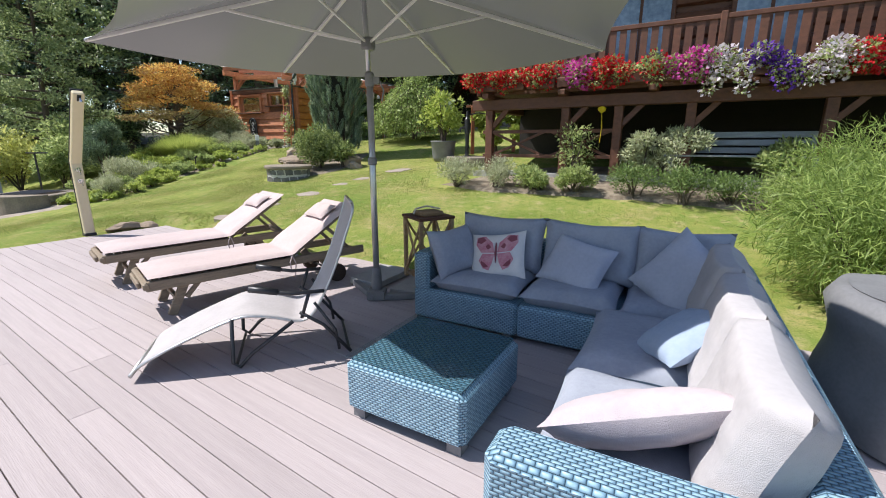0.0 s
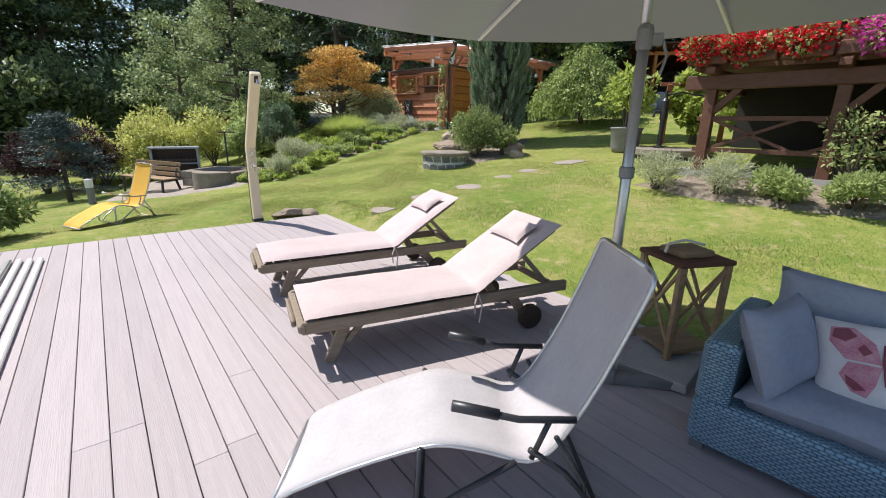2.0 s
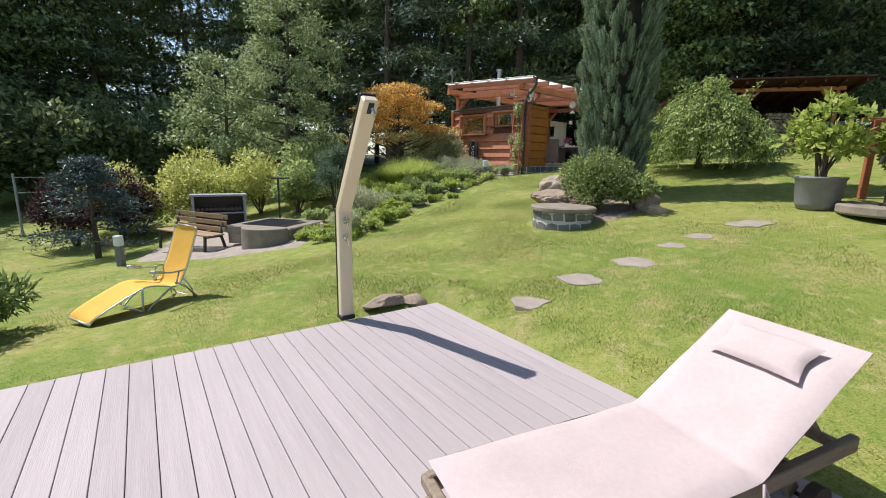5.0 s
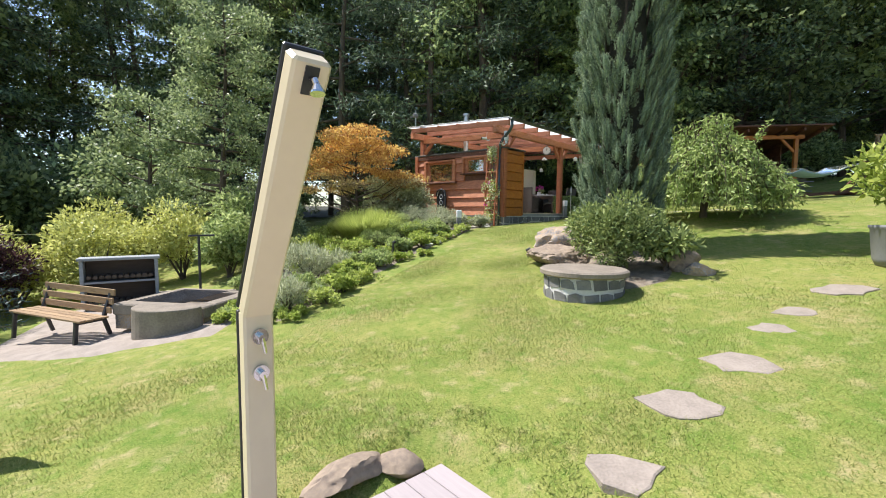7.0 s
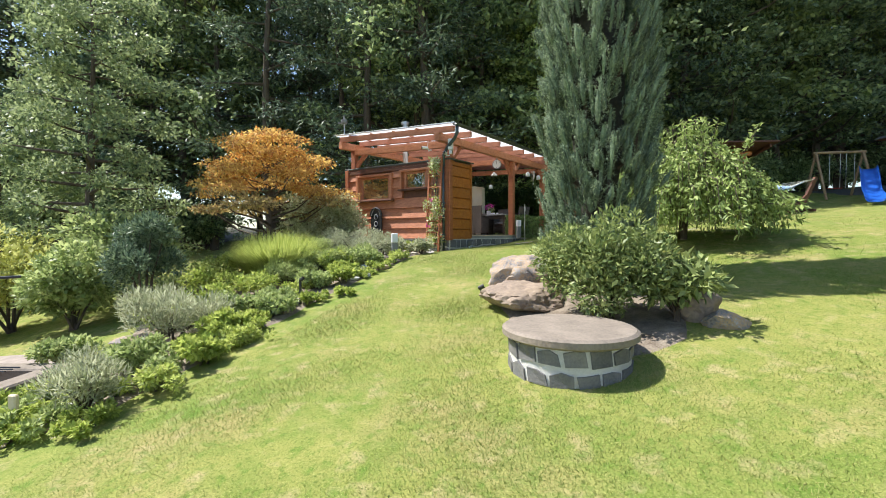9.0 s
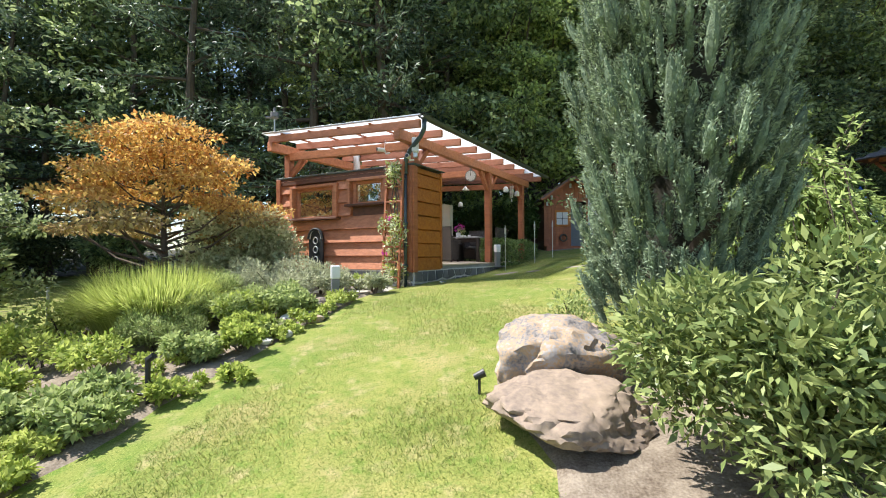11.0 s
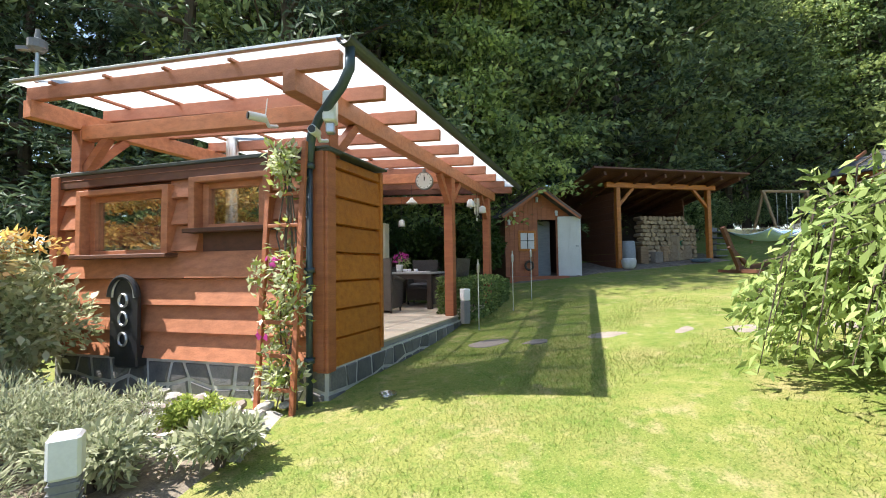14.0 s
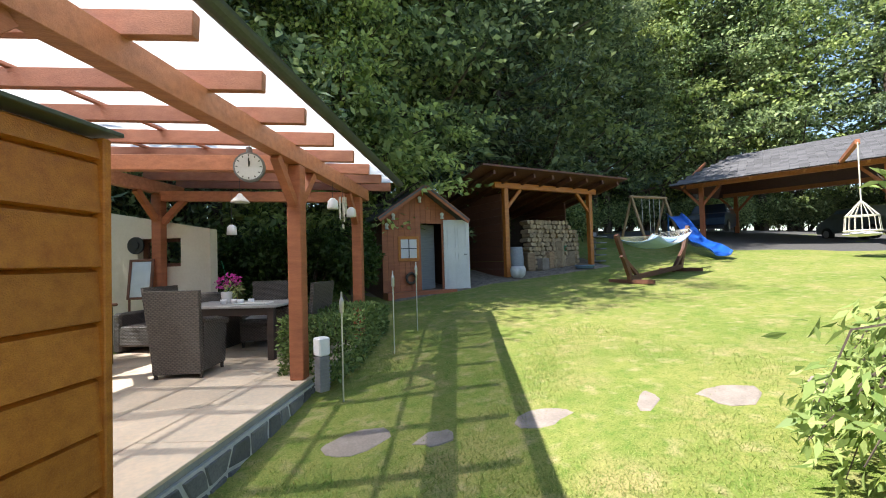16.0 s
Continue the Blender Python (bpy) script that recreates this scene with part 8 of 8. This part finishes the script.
# ---- on and round the garden house ----
def house_things():
    # cast iron plate leaning by the front wall
    m = Matrix.Translation(sp(2.42, -0.1, 1.7)) @ Matrix((-SF, -SF.cross(Vector((0, 0, -1))), (0, 0, 1))).transposed().to_4x4()
    ob = thing("iron_stove_plate", "arched black cast iron fountain plate by the wall", "ornament", m)
    n = 14
    arch = [(-0.2, 0), (0.2, 0), (0.2, 0.66)] + [(0.2 * math.cos(t), 0.66 + 0.22 * math.sin(t)) for t in np.linspace(0.1, math.pi - 0.1, n)] + [(-0.2, 0.66)]
    flip = Matrix(((1, 0, 0, 0), (0, 0, 1, 0), (0, 1, 0, 0), (0, 0, 0, 1)))
    part("plate", Build().slab(arch, -0.02, 0.02, flip), M["steel_dark"], ob)
    rim = Build().tube([flip @ Vector((x, y, -0.03)) for x, y in arch[2:]], 0.03, 8)
    part("arch_rim", rim, M["steel_dark"], ob)
    rel = Build()
    for s in (0.2, 0.42, 0.62):
        rel.tube([flip @ Vector((0.06 * math.cos(t), s + 0.07 * math.sin(t), -0.03)) for t in np.linspace(0, 6.283, 16)], 0.014, 6)
    rel.tube([flip @ Vector((x * 0.8, y * 0.96 + 0.02, -0.03)) for x, y in arch[2:]], 0.012, 6)
    part("relief", rel, M["alu"], ob, "worn silvery relief")
    part("basin", Build().box(-0.17, 0.17, -0.12, 0.12, 0.0, 0.16, flip @ Matrix.Translation((0, 0, 0)), 0.02), M["steel_dark"], ob)
    # ladder trellis with clematis
    lad = thing("ladder_trellis", "slim red wooden ladder used as a trellis", "trellis", pose(*sp(0.45, -0.2, 1.35)))
    inv = lad.matrix_world.inverted()

    def under(o):
        o.matrix_parent_inverse = inv
        return o
    for a in (0.1, 0.48):
        under(part("stile", Build().beam(sp(a, -0.34, 1.33), sp(a, -0.16, 3.85), 0.04, 0.05, SF), M["redwood"], lad))
    for k in range(8):
        z = 1.55 + k * 0.3
        under(part("rung", Build().beam(sp(0.1, -0.32 + 0.02 * k, z), sp(0.5, -0.32 + 0.02 * k, z), 0.03, 0.035), M["redwood"], lad))
    rng = np.random.default_rng(71)
    p = sp(0.27, -0.2, 1.36)
    cl = thing("clematis", "climbing clematis with pale leaves and few violet blooms", "climber", pose(*p))
    rs = []
    for k in range(30):
        z = 0.2 + 2.2 * rng.random() ** 1.2
        w = 0.1 + 0.12 * math.sin(min(z / 2.0, 1) * 3.0)
        q = SF * rng.normal(0, w * 0.6) + SG * rng.uniform(-0.14, 0.06)
        rs.append((np.array((q.x, q.y, z)), np.array((0.13, 0.13, 0.15)) * rng.uniform(0.7, 1.2)))
    pts, out = blob_points(rng, 900, rs, 0.8)
    part("leaves", leaves("leaves", rng, pts, 0.075, L["cream_leaf"], out, 0.5), None, cl)
    pts, out = blob_points(rng, 420, rs, 0.8)
    part("fresh_leaves", leaves("fresh_leaves", rng, pts, 0.08, L["lime_leaf"], out, 0.5), None, cl)
    st = Build()
    for k in range(6):
        st.tube([SF * (0.05 * k - 0.12) + Vector((0, 0, -0.1)), SF * rng.uniform(-0.15, 0.15) + Vector((0, 0, 0.8)), SF * rng.uniform(-0.15, 0.15) + Vector((0, 0, 1.6)), SF * rng.uniform(-0.1, 0.1) + Vector((0, 0, 2.4))], 0.008, 5)
    part("stem", st, M["bark"], cl)
    bl = np.array([SF * rng.uniform(-0.2, 0.2) + SG * -0.15 + Vector((0, 0, z)) for z in (0.7, 1.35) for _ in range(4)])
    part("blooms", leaves("blooms", rng, bl, 0.07, L["pot_pink"], None, 0.8), None, cl)
    # cameras and floodlight at the corner
    for a, b_, z, turn in ((0.55, -0.16, 4.12, 0), (0.0, -0.12, 3.93, 1)):
        c = thing("security_camera", "white security camera on the corner post", "camera", pose(*sp(a, b_, z)))
        v = (SF * 0.6 - SG) if turn == 0 else (-SF * 0.3 - SG)
        part("body", Build().tube([(0, 0, 0), v * 0.13], 0.042, 14), M["lamp_white"], c)
        part("lens", Build().tube([v * 0.125, v * 0.14], 0.034, 14), M["plastic_black"], c)
        part("mount", Build().tube([(0, 0, 0), (0.02, 0.05, -0.06), SG * 0.16 + Vector((0, 0, -0.03))], 0.02, 8), M["lamp_white"], c)
        if turn == 0:
            part("aerial", Build().tube([(0, 0, 0.03), (0.02, 0, 0.2)], 0.006, 5), M["lamp_white"], c)
    f = thing("floodlight", "white outdoor floodlight on a bracket", "lamp", pose(*sp(-0.2, -0.2, 4.12)))
    part("housing", Build().box(-0.06, 0.06, -0.09, 0.09, -0.14, 0.14, None, 0.015), M["lamp_white"], f)
    part("bracket", Build().tube([(0, 0, -0.02), SF * 0.22 + SG * 0.22], 0.014, 7).box(-0.04, 0.04, -0.04, 0.04, -0.24, -0.14, None, 0.01), M["alu"], f)
    # weather station on the roof corner
    w = thing("weather_station", "small weather station on the roof corner", "weather station", pose(*sp(3.3, -0.45, BEAM + 0.5)))
    part("mast", Build().tube([(0, 0, 0), (0, 0, 0.34)], 0.02, 8), M["alu"], w)
    part("rain_cup", Build().lathe([(0.05, 0.34), (0.09, 0.38), (0.09, 0.47), (0.03, 0.5), (0.02, 0.6)], 12).box(-0.2, 0.0, -0.03, 0.03, 0.36, 0.4), M["plastic_grey"], w)
    # hanging things along the eave
    def hang(name, label, cat, p, drop, b, mat, smooth=True):
        o = thing(name, label, cat, pose(p.x, p.y, p.z))
        part("cord", Build().tube([(0, 0, drop), (0, 0, 0.0)], 0.004, 4), M["steel_dark"], o)
        part("body", b, mat, o, smooth=smooth)
        return o
    v = (-SG * 0.9 - SF * 0.25).normalized()
    c = thing("wall_clock", "round station clock with white face hanging from the beam", "clock", pose(*sp(0.28, 3.1, 4.08)))
    part("case", Build().tube([-v * 0.03, v * 0.03], 0.15, 28), M["plastic_grey"], c)
    part("face", Build().tube([v * 0.03, v * 0.034], 0.132, 28), M["lamp_white"], c, "white dial")
    up = Vector((0, 0, 1))
    part("clock_hand", Build().beam(v * 0.037, v * 0.037 + up * 0.09, 0.012, 0.006, v).beam(v * 0.037, v * 0.037 + up * 0.055 + SF * -0.01, 0.014, 0.006, v), M["plastic_black"], c)
    marks = Build()
    for k in range(12):
        d = up * math.cos(k * math.pi / 6) + v.cross(up) * math.sin(k * math.pi / 6)
        marks.beam(v * 0.036 + d * 0.105, v * 0.036 + d * 0.125, 0.01, 0.004, v)
    part("hour_marks", marks, M["plastic_black"], c)
    part("ring", Build().tube([up * 0.15, up * 0.2], 0.03, 8).tube([up * 0.18, up * 0.3], 0.006, 5), M["plastic_grey"], c)
    lant = lambda: Build().lathe([(0.075, -0.16), (0.08, -0.15), (0.07, -0.04), (0.03, 0.0)], 12)
    for b_, z in ((4.9, 4.02), (5.8, 4.0)):
        hang("glass_lantern", "small white hanging lantern", "lantern", sp(0.05, b_, z), 0.22, lant(), M["lamp_white"])
    ch = Build()
    for k in range(5):
        t = k * 1.257
        ch.tube([(0.05 * math.cos(t), 0.05 * math.sin(t), 0), (0.05 * math.cos(t), 0.05 * math.sin(t), -0.26 - 0.03 * k)], 0.011, 7)
    ch.tube([(0, 0, 0), (0, 0, -0.45)], 0.004, 4).tube([(0, 0, -0.42), (0, 0, -0.48)], 0.02, 8)
    hang("wind_chime", "wind chime of pale metal tubes", "wind chime", sp(0.05, 5.35, 4.1), 0.12, ch, M["rope"], False)
    hang("ceiling_lamp", "small bell-shaped hanging lamp", "lamp", sp(1.1, 4.4, 4.0), 0.3, Build().lathe([(0.12, -0.08), (0.11, -0.06), (0.05, 0.0), (0.02, 0.04)], 14), M["white_paint"])
    hang("small_lantern", "small white lantern hanging inside", "lantern", sp(1.9, 5.6, 3.75), 0.5, lant(), M["lamp_white"])


house_things()
solo("glass_bowl", Build().lathe([(0.05, 0), (0.075, 0.012), (0.085, 0.05), (0.075, 0.05), (0.05, 0.014)], 18), M["window_glass"], "shallow bluish glass dish standing on the lawn", "bowl", pose(-5.85, 19.2, ground_z(-5.85, 19.2) + 0.01), smooth=True)


def wicker_chair(m, label):
    ob = thing("wicker_chair", label, "chair", m, "chairs round the dining table")
    wk = M["dark_wicker"]
    part("seat", Build().box(-0.28, 0.28, -0.28, 0.28, 0.32, 0.42, None, 0.03), wk, ob)
    part("front_skirt", Build().box(-0.27, 0.27, -0.28, -0.25, 0.1, 0.33), wk, ob)
    part("backrest", Build().sheet(lambda u, v: ((u - 0.5) * (0.56 + 0.08 * v), 0.27 + 0.12 * v - 0.06 * (1 - (2 * u - 1) ** 2) * 0.6, 0.06 + 0.98 * v), 10, 10, 0.05), wk, ob)
    for s in (-1, 1):
        part("side_panel", Build().sheet(lambda u, v: (s * (0.29 + 0.02 * v), -0.28 + 0.58 * u, 0.08 + (0.56 + 0.05 * u) * v), 8, 6, 0.045 * s), wk, ob)
        part("armrest", Build().tube([(s * 0.31, -0.3, 0.6), (s * 0.31, 0.0, 0.66), (s * 0.31, 0.32, 0.69)], 0.035, 8), wk, ob, smooth=True)
        for y in (-0.25, 0.28):
            part("leg", Build().tube([(s * 0.26, y, 0), (s * 0.26, y, 0.3)], [0.02, 0.025], 7), M["dark_wood"], ob)
    part("seat_cushion", pillow_build(0.5, 0.5, 0.09, 10, 6).add([], []), M["plastic_grey"], ob).location = (0, 0, 0.45)
    return ob


gang = math.degrees(math.atan2(SG.y, SG.x)) - 90
q = sp(1.6, 4.15, FLOOR)
wicker_chair(pose(q.x, q.y, q.z, 0, 0, gang + 180 + 8), "dark brown wicker armchair at the dining table")
q = sp(0.75, 5.35, FLOOR)
wicker_chair(pose(q.x, q.y, q.z, 0, 0, gang + 262), "dark wicker armchair with a cushion tie")
q = sp(1.6, 6.0, FLOOR)
wicker_chair(pose(q.x, q.y, q.z, 0, 0, gang + 10), "dark wicker armchair behind the table")
q = sp(2.4, 5.2, FLOOR)
wicker_chair(pose(q.x, q.y, q.z, 0, 0, gang + 85), "dark wicker armchair in the shade")


def dining():
    c = sp(1.55, 5.2, FLOOR)
    m = pose(c.x, c.y, c.z, 0, 0, gang)
    t = thing("dining_table", "dark dining table with a stone-grey top", "table", m)
    part("tabletop", Build().box(-0.75, 0.75, -0.45, 0.45, 0.72, 0.76, None, 0.008), M["grey_slab"], t)
    for x in (-0.66, 0.66):
        for y in (-0.38, 0.38):
            part("leg", Build().box(x - 0.045, x + 0.045, y - 0.045, y + 0.045, 0, 0.72, None, 0.005), M["dark_wood"], t)
    part("apron", Build().box(-0.7, 0.7, -0.42, -0.39, 0.62, 0.72).box(-0.7, 0.7, 0.39, 0.42, 0.62, 0.72), M["dark_wood"], t)
    for k in range(4):
        solo("tea_cup", Build().lathe([(0.025, 0), (0.04, 0.03), (0.045, 0.07), (0.04, 0.07), (0.02, 0.02)], 12), M["lamp_white"], "white cup on the dining table", "cup", m @ pose(-0.15 + 0.13 * k, -0.2 + 0.05 * (k % 2), 0.76), smooth=True, group="cups on the table")
    solo("serving_tray", Build().box(-0.25, 0.25, -0.13, 0.13, 0, 0.02, None, 0.008), M["white_paint"], "pale tray on the dining table", "tray", m @ pose(0.3, -0.2, 0.76))
    v = solo("flower_pot", Build().lathe([(0.05, 0), (0.07, 0.04), (0.085, 0.16), (0.075, 0.17)], 14), M["lamp_white"], "white flower pot on the table", "vase", m @ pose(-0.25, 0.05, 0.76), smooth=True)
    rng = np.random.default_rng(5)
    f = thing("orchid_bouquet", "pink flowers in a white pot", "flowers", m @ pose(-0.25, 0.05, 0.9))
    st = Build()
    for k in range(5):
        st.tube([(0, 0, 0), (0.03 * k - 0.06, 0.02, 0.12), (0.07 * k - 0.14, 0.0, 0.22)], 0.004, 4)
    st.tube([(0, 0, 0), (-0.02, 0, 0.3), (-0.08, 0, 0.5)], 0.004, 4)
    part("stem", st, M["green_plastic"], f)
    pts, out = blob_points(rng, 140, [((-0.1, 0, 0.15), 0.08), ((0.05, 0, 0.2), 0.09), ((0.15, 0.02, 0.2), 0.06)], 0.6)
    part("petals", leaves("petals", rng, pts, 0.05, L["pot_pink"], out, 0.8), None, f)
    pts, out = blob_points(rng, 90, [((0.1, 0, 0.08), 0.1)], 0.6)
    part("leaves", leaves("leaves", rng, pts, 0.08, L["low"], out, 0.4), None, f)
    # dark sofa, easel mirror and sideboard at the back
    q = sp(2.9, 5.85, FLOOR)
    s = thing("dark_settee", "dark wicker settee at the back wall", "settee", pose(q.x, q.y, q.z, 0, 0, gang + 180))
    part("seat", Build().box(-0.75, 0.75, -0.3, 0.4, 0.1, 0.42, None, 0.03), M["dark_wicker"], s)
    part("backrest", Build().box(-0.75, 0.75, -0.4, -0.28, 0.1, 0.88, None, 0.03), M["dark_wicker"], s)
    for x in (-0.78, 0.78):
        part("arm", Build().box(x - 0.07, x + 0.07, -0.35, 0.4, 0.0, 0.62, None, 0.03), M["dark_wicker"], s)
    q = sp(3.3, 4.2, FLOOR)
    b = thing("sideboard", "dark wooden sideboard with two doors", "sideboard", pose(q.x, q.y, q.z, 0, 0, gang + 90))
    part("body", Build().box(-0.6, 0.6, -0.2, 0.22, 0.0, 0.8, None, 0.01), M["dark_wood"], b)
    part("top", Build().box(-0.64, 0.64, -0.24, 0.24, 0.8, 0.84, None, 0.01), M["brown_wood"], b)
    for x in (-0.56, 0.02):
        part("door", Build().box(x, x + 0.54, -0.225, -0.2, 0.06, 0.74, None, 0.006), M["brown_wood"], b)
    rng = np.random.default_rng(15)
    grass_clump("potted_grass", "grassy potted plant on the sideboard", sp(3.28, 3.9, 0).x, sp(3.28, 3.9, 0).y, 0.22, 0.4, L["low"], 90, 16, 0.008, FLOOR + 0.84)
    q = sp(3.7, 6.0, FLOOR)
    e = thing("framed_mirror", "framed mirror standing on legs", "mirror", pose(q.x, q.y, q.z + 0.8, -8, 0, gang + 8))
    part("mirror_frame", Build().box(-0.2, -0.16, -0.02, 0.02, 0, 0.68, None, 0.004).box(0.16, 0.2, -0.02, 0.02, 0, 0.68, None, 0.004).box(-0.16, 0.16, -0.02, 0.02, 0.64, 0.68, None, 0.004).box(-0.16, 0.16, -0.02, 0.02, 0.0, 0.04, None, 0.004), M["brown_wood"], e)
    part("glass", Build().box(-0.16, 0.16, -0.004, 0.004, 0.04, 0.64), M["alu"], e)
    part("leg", Build().beam((-0.18, 0.02, 0.1), (-0.22, 0.2, -0.8), 0.03, 0.03).beam((0.18, 0.02, 0.1), (0.22, 0.2, -0.8), 0.03, 0.03), M["brown_wood"], e)
    q = sp(3.95, 6.27, 3.5)
    solo("iron_plaque", Build().tube([(0, 0, 0), SG * -0.03], 0.15, 20).tube([SG * -0.02, SG * -0.05], 0.08, 12), M["steel_dark"], "round dark iron wall plaque", "plaque", pose(*q))


dining()


# ---- grass of the lawn ----
def lawn_blades():
    """Short blades, thick near the walk and thinner further off."""
    rng = np.random.default_rng(900)
    stops = np.array([(-5.6, 8.2), (-4.8, 10.0), (-5.4, 12.0), (-5.8, 14.0), (-5.2, 16.5), (-4.0, 19.0), (-2.5, 22.0), (-7.0, 9.0), (-1.5, 9.5), (1.0, 7.5)])
    n = 520000
    near = stops[rng.integers(0, len(stops), n)] + rng.normal(size=(n, 2)) * rng.choice((1.3, 2.6, 5.0), n)[:, None]
    x, y = near[:, 0], near[:, 1]
    u, v = deck_uv(x, y)
    s_f = (x - S0.x) * SF.x + (y - S0.y) * SF.y
    s_g = (x - S0.x) * SG.x + (y - S0.y) * SG.y
    keep = ~((u > -0.05) & (v < np.where(u > 3.9, 0.3, 0.03))) & ~((s_f > -0.05) & (s_g > -0.1)) & ~((x < -8.0 + (y - 11) * 0.15) & (y > 9.6)) & (y < 27.5) & ~((y > 9.6 - x * 0.55) & (x > -0.4) & (y < 11))
    for px, py, r in ((-4.1, 8.35, 0.2), (-3.62, 9.15, 0.23), (-2.99, 9.88, 0.24), (-2.48, 10.65, 0.17), (-2.08, 11.15, 0.18), (-1.3, 11.9, 0.26), (-4.22, 12.05, 0.6), (-4.5, 21.15, 0.26), (-3.86, 20.75, 0.15), (-2.97, 20.5, 0.2), (-2.18, 20.3, 0.24), (-1.4, 19.95, 0.26), (-3.7, 13.6, 1.1), (-4.5, 14.5, 0.6)):
        keep &= ((x - px) / 1.1) ** 2 + ((y - py) / 0.8) ** 2 > r * r
    x, y = x[keep], y[keep]
    n = len(x)
    z = lawn_height(x, y)
    h = rng.uniform(0.002, 0.016, n)
    a = rng.random(n) * 6.283
    lean = rng.normal(size=(n, 2)) * 0.024
    w = 0.0022 + 0.0018 * rng.random(n)
    d = np.stack([np.cos(a) * w, np.sin(a) * w, np.zeros(n)], 1)
    p = np.stack([x, y, z - 0.012], 1)
    tip = p + np.stack([lean[:, 0], lean[:, 1], h + 0.022], 1)
    vv = np.stack([p - d, p + d, tip], 1).reshape(-1, 3)
    ob = new("lawn_grass", fast_mesh("lawn_grass", vv, np.arange(n * 3).reshape(n, 3), L["blade"]))
    return tagged(ob, "short sunlit grass of the lawn", "grass", kind="stuff")


lawn_blades()

# ---- deck boards ----
deck = thing("deck", "weathered grey-beige composite plank deck", "deck", pose(0, 0, 0), kind="structure")
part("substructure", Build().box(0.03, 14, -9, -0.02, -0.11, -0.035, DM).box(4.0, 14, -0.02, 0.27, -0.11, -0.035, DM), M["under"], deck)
rng_d = np.random.default_rng(12)
PITCH, BOARD = 0.154, 0.149
lengths = {}


def deck_board(u0, u1, v0):
    ln = round(u1 - u0 - 0.004, 2)
    if ln not in lengths:
        lengths[ln] = Build().box(0, ln, 0, BOARD, -0.028, 0, None, 0.003).mesh("board", M["deck"])
    ob = new("board", lengths[ln])
    ob.parent = deck
    ob.matrix_basis = DM @ Matrix.Translation((u0, v0, 0))


for row in range(-2, 58):
    v0 = -PITCH * (row + 1) - 0.03
    u = 0.0 if row >= 0 else 4.0
    cuts = [4.3 + (row % 4) * 0.45 + (row % 3) * 0.2, 8.3 + (row % 5) * 0.35]
    for c in cuts + [13.5]:
        if c > u:
            deck_board(u, round(c, 2), v0)
            u = round(c, 2)

# ---- facing stones of the pavilion plinth and its floor slabs ----
def facing(a0, a1, z0, z1, place, seed, name="stone"):
    """Crazy paving on a plane: cells of a jittered grid, shrunk for the joints."""
    rng = np.random.default_rng(seed)
    nx, nz = max(2, int((a1 - a0) / 0.27)), max(1, round((z1 - z0) / 0.22))
    gx = np.linspace(a0, a1, nx + 1)
    gz = np.linspace(z0, z1, nz + 1)
    P = {}
    for i in range(nx + 1):
        for j in range(nz + 1):
            P[i, j] = (gx[i] + (rng.uniform(-0.09, 0.09) if 0 < i < nx else 0), gz[j] + (rng.uniform(-0.055, 0.055) if 0 < j < nz else 0))
    for i in range(nx):
        for j in range(nz):
            c = [P[i, j], P[i + 1, j], P[i + 1, j + 1], P[i, j + 1]]
            if rng.random() < 0.5:
                k = int(rng.integers(4))
                p, q = c[k], c[(k + 1) % 4]
                c.insert(k + 1, ((p[0] + q[0]) / 2 + rng.uniform(-0.02, 0.02), (p[1] + q[1]) / 2 + rng.uniform(-0.02, 0.02)))
            n = len(c)
            mx, mz = sum(p[0] for p in c) / n, sum(p[1] for p in c) / n
            o = [(p[0] + (mx - p[0]) * 0.17, p[1] + (mz - p[1]) * 0.17) for p in c]
            b = Build()
            v = [place(p[0], 0.0, p[1]) for p in o] + [place(mx + (p[0] - mx) * 0.94, 0.014 + 0.008 * rng.random(), mz + (p[1] - mz) * 0.94) for p in o]
            b.add(v, [tuple(range(n, 2 * n))] + [(k, (k + 1) % n, n + (k + 1) % n, n + k) for k in range(n)])
            yield b


gh = bpy.data.objects["garden_house"]
plinth = bpy.data.objects["plinth"]
for b in facing(0.0, 3.6, 1.2, FLOOR - 0.11, lambda a, d, z: sp(a, 0.018 - d, z), 1):
    part("stone", b, M["grey_stone"], plinth)
for b in facing(0.0, 6.5, 1.25, FLOOR - 0.11, lambda a, d, z: sp(-0.021 - d, a, z), 2):
    part("stone", b, M["grey_stone"], plinth)
floor_edge = bpy.data.objects["floor_edge"]
rng_f = np.random.default_rng(6)
for i in range(6):
    at_b = 0.0 if i else 1.1
    while at_b < 6.55:
        ln = min(rng_f.uniform(0.7, 1.1), 6.6 - at_b)
        part("floor_slab", Build().box(i * 0.615 - 0.03, i * 0.615 + 0.605, at_b, at_b + ln - 0.01, FLOOR - 0.03, FLOOR, SM, 0.004), M["floor_slab"], floor_edge)
        at_b += ln
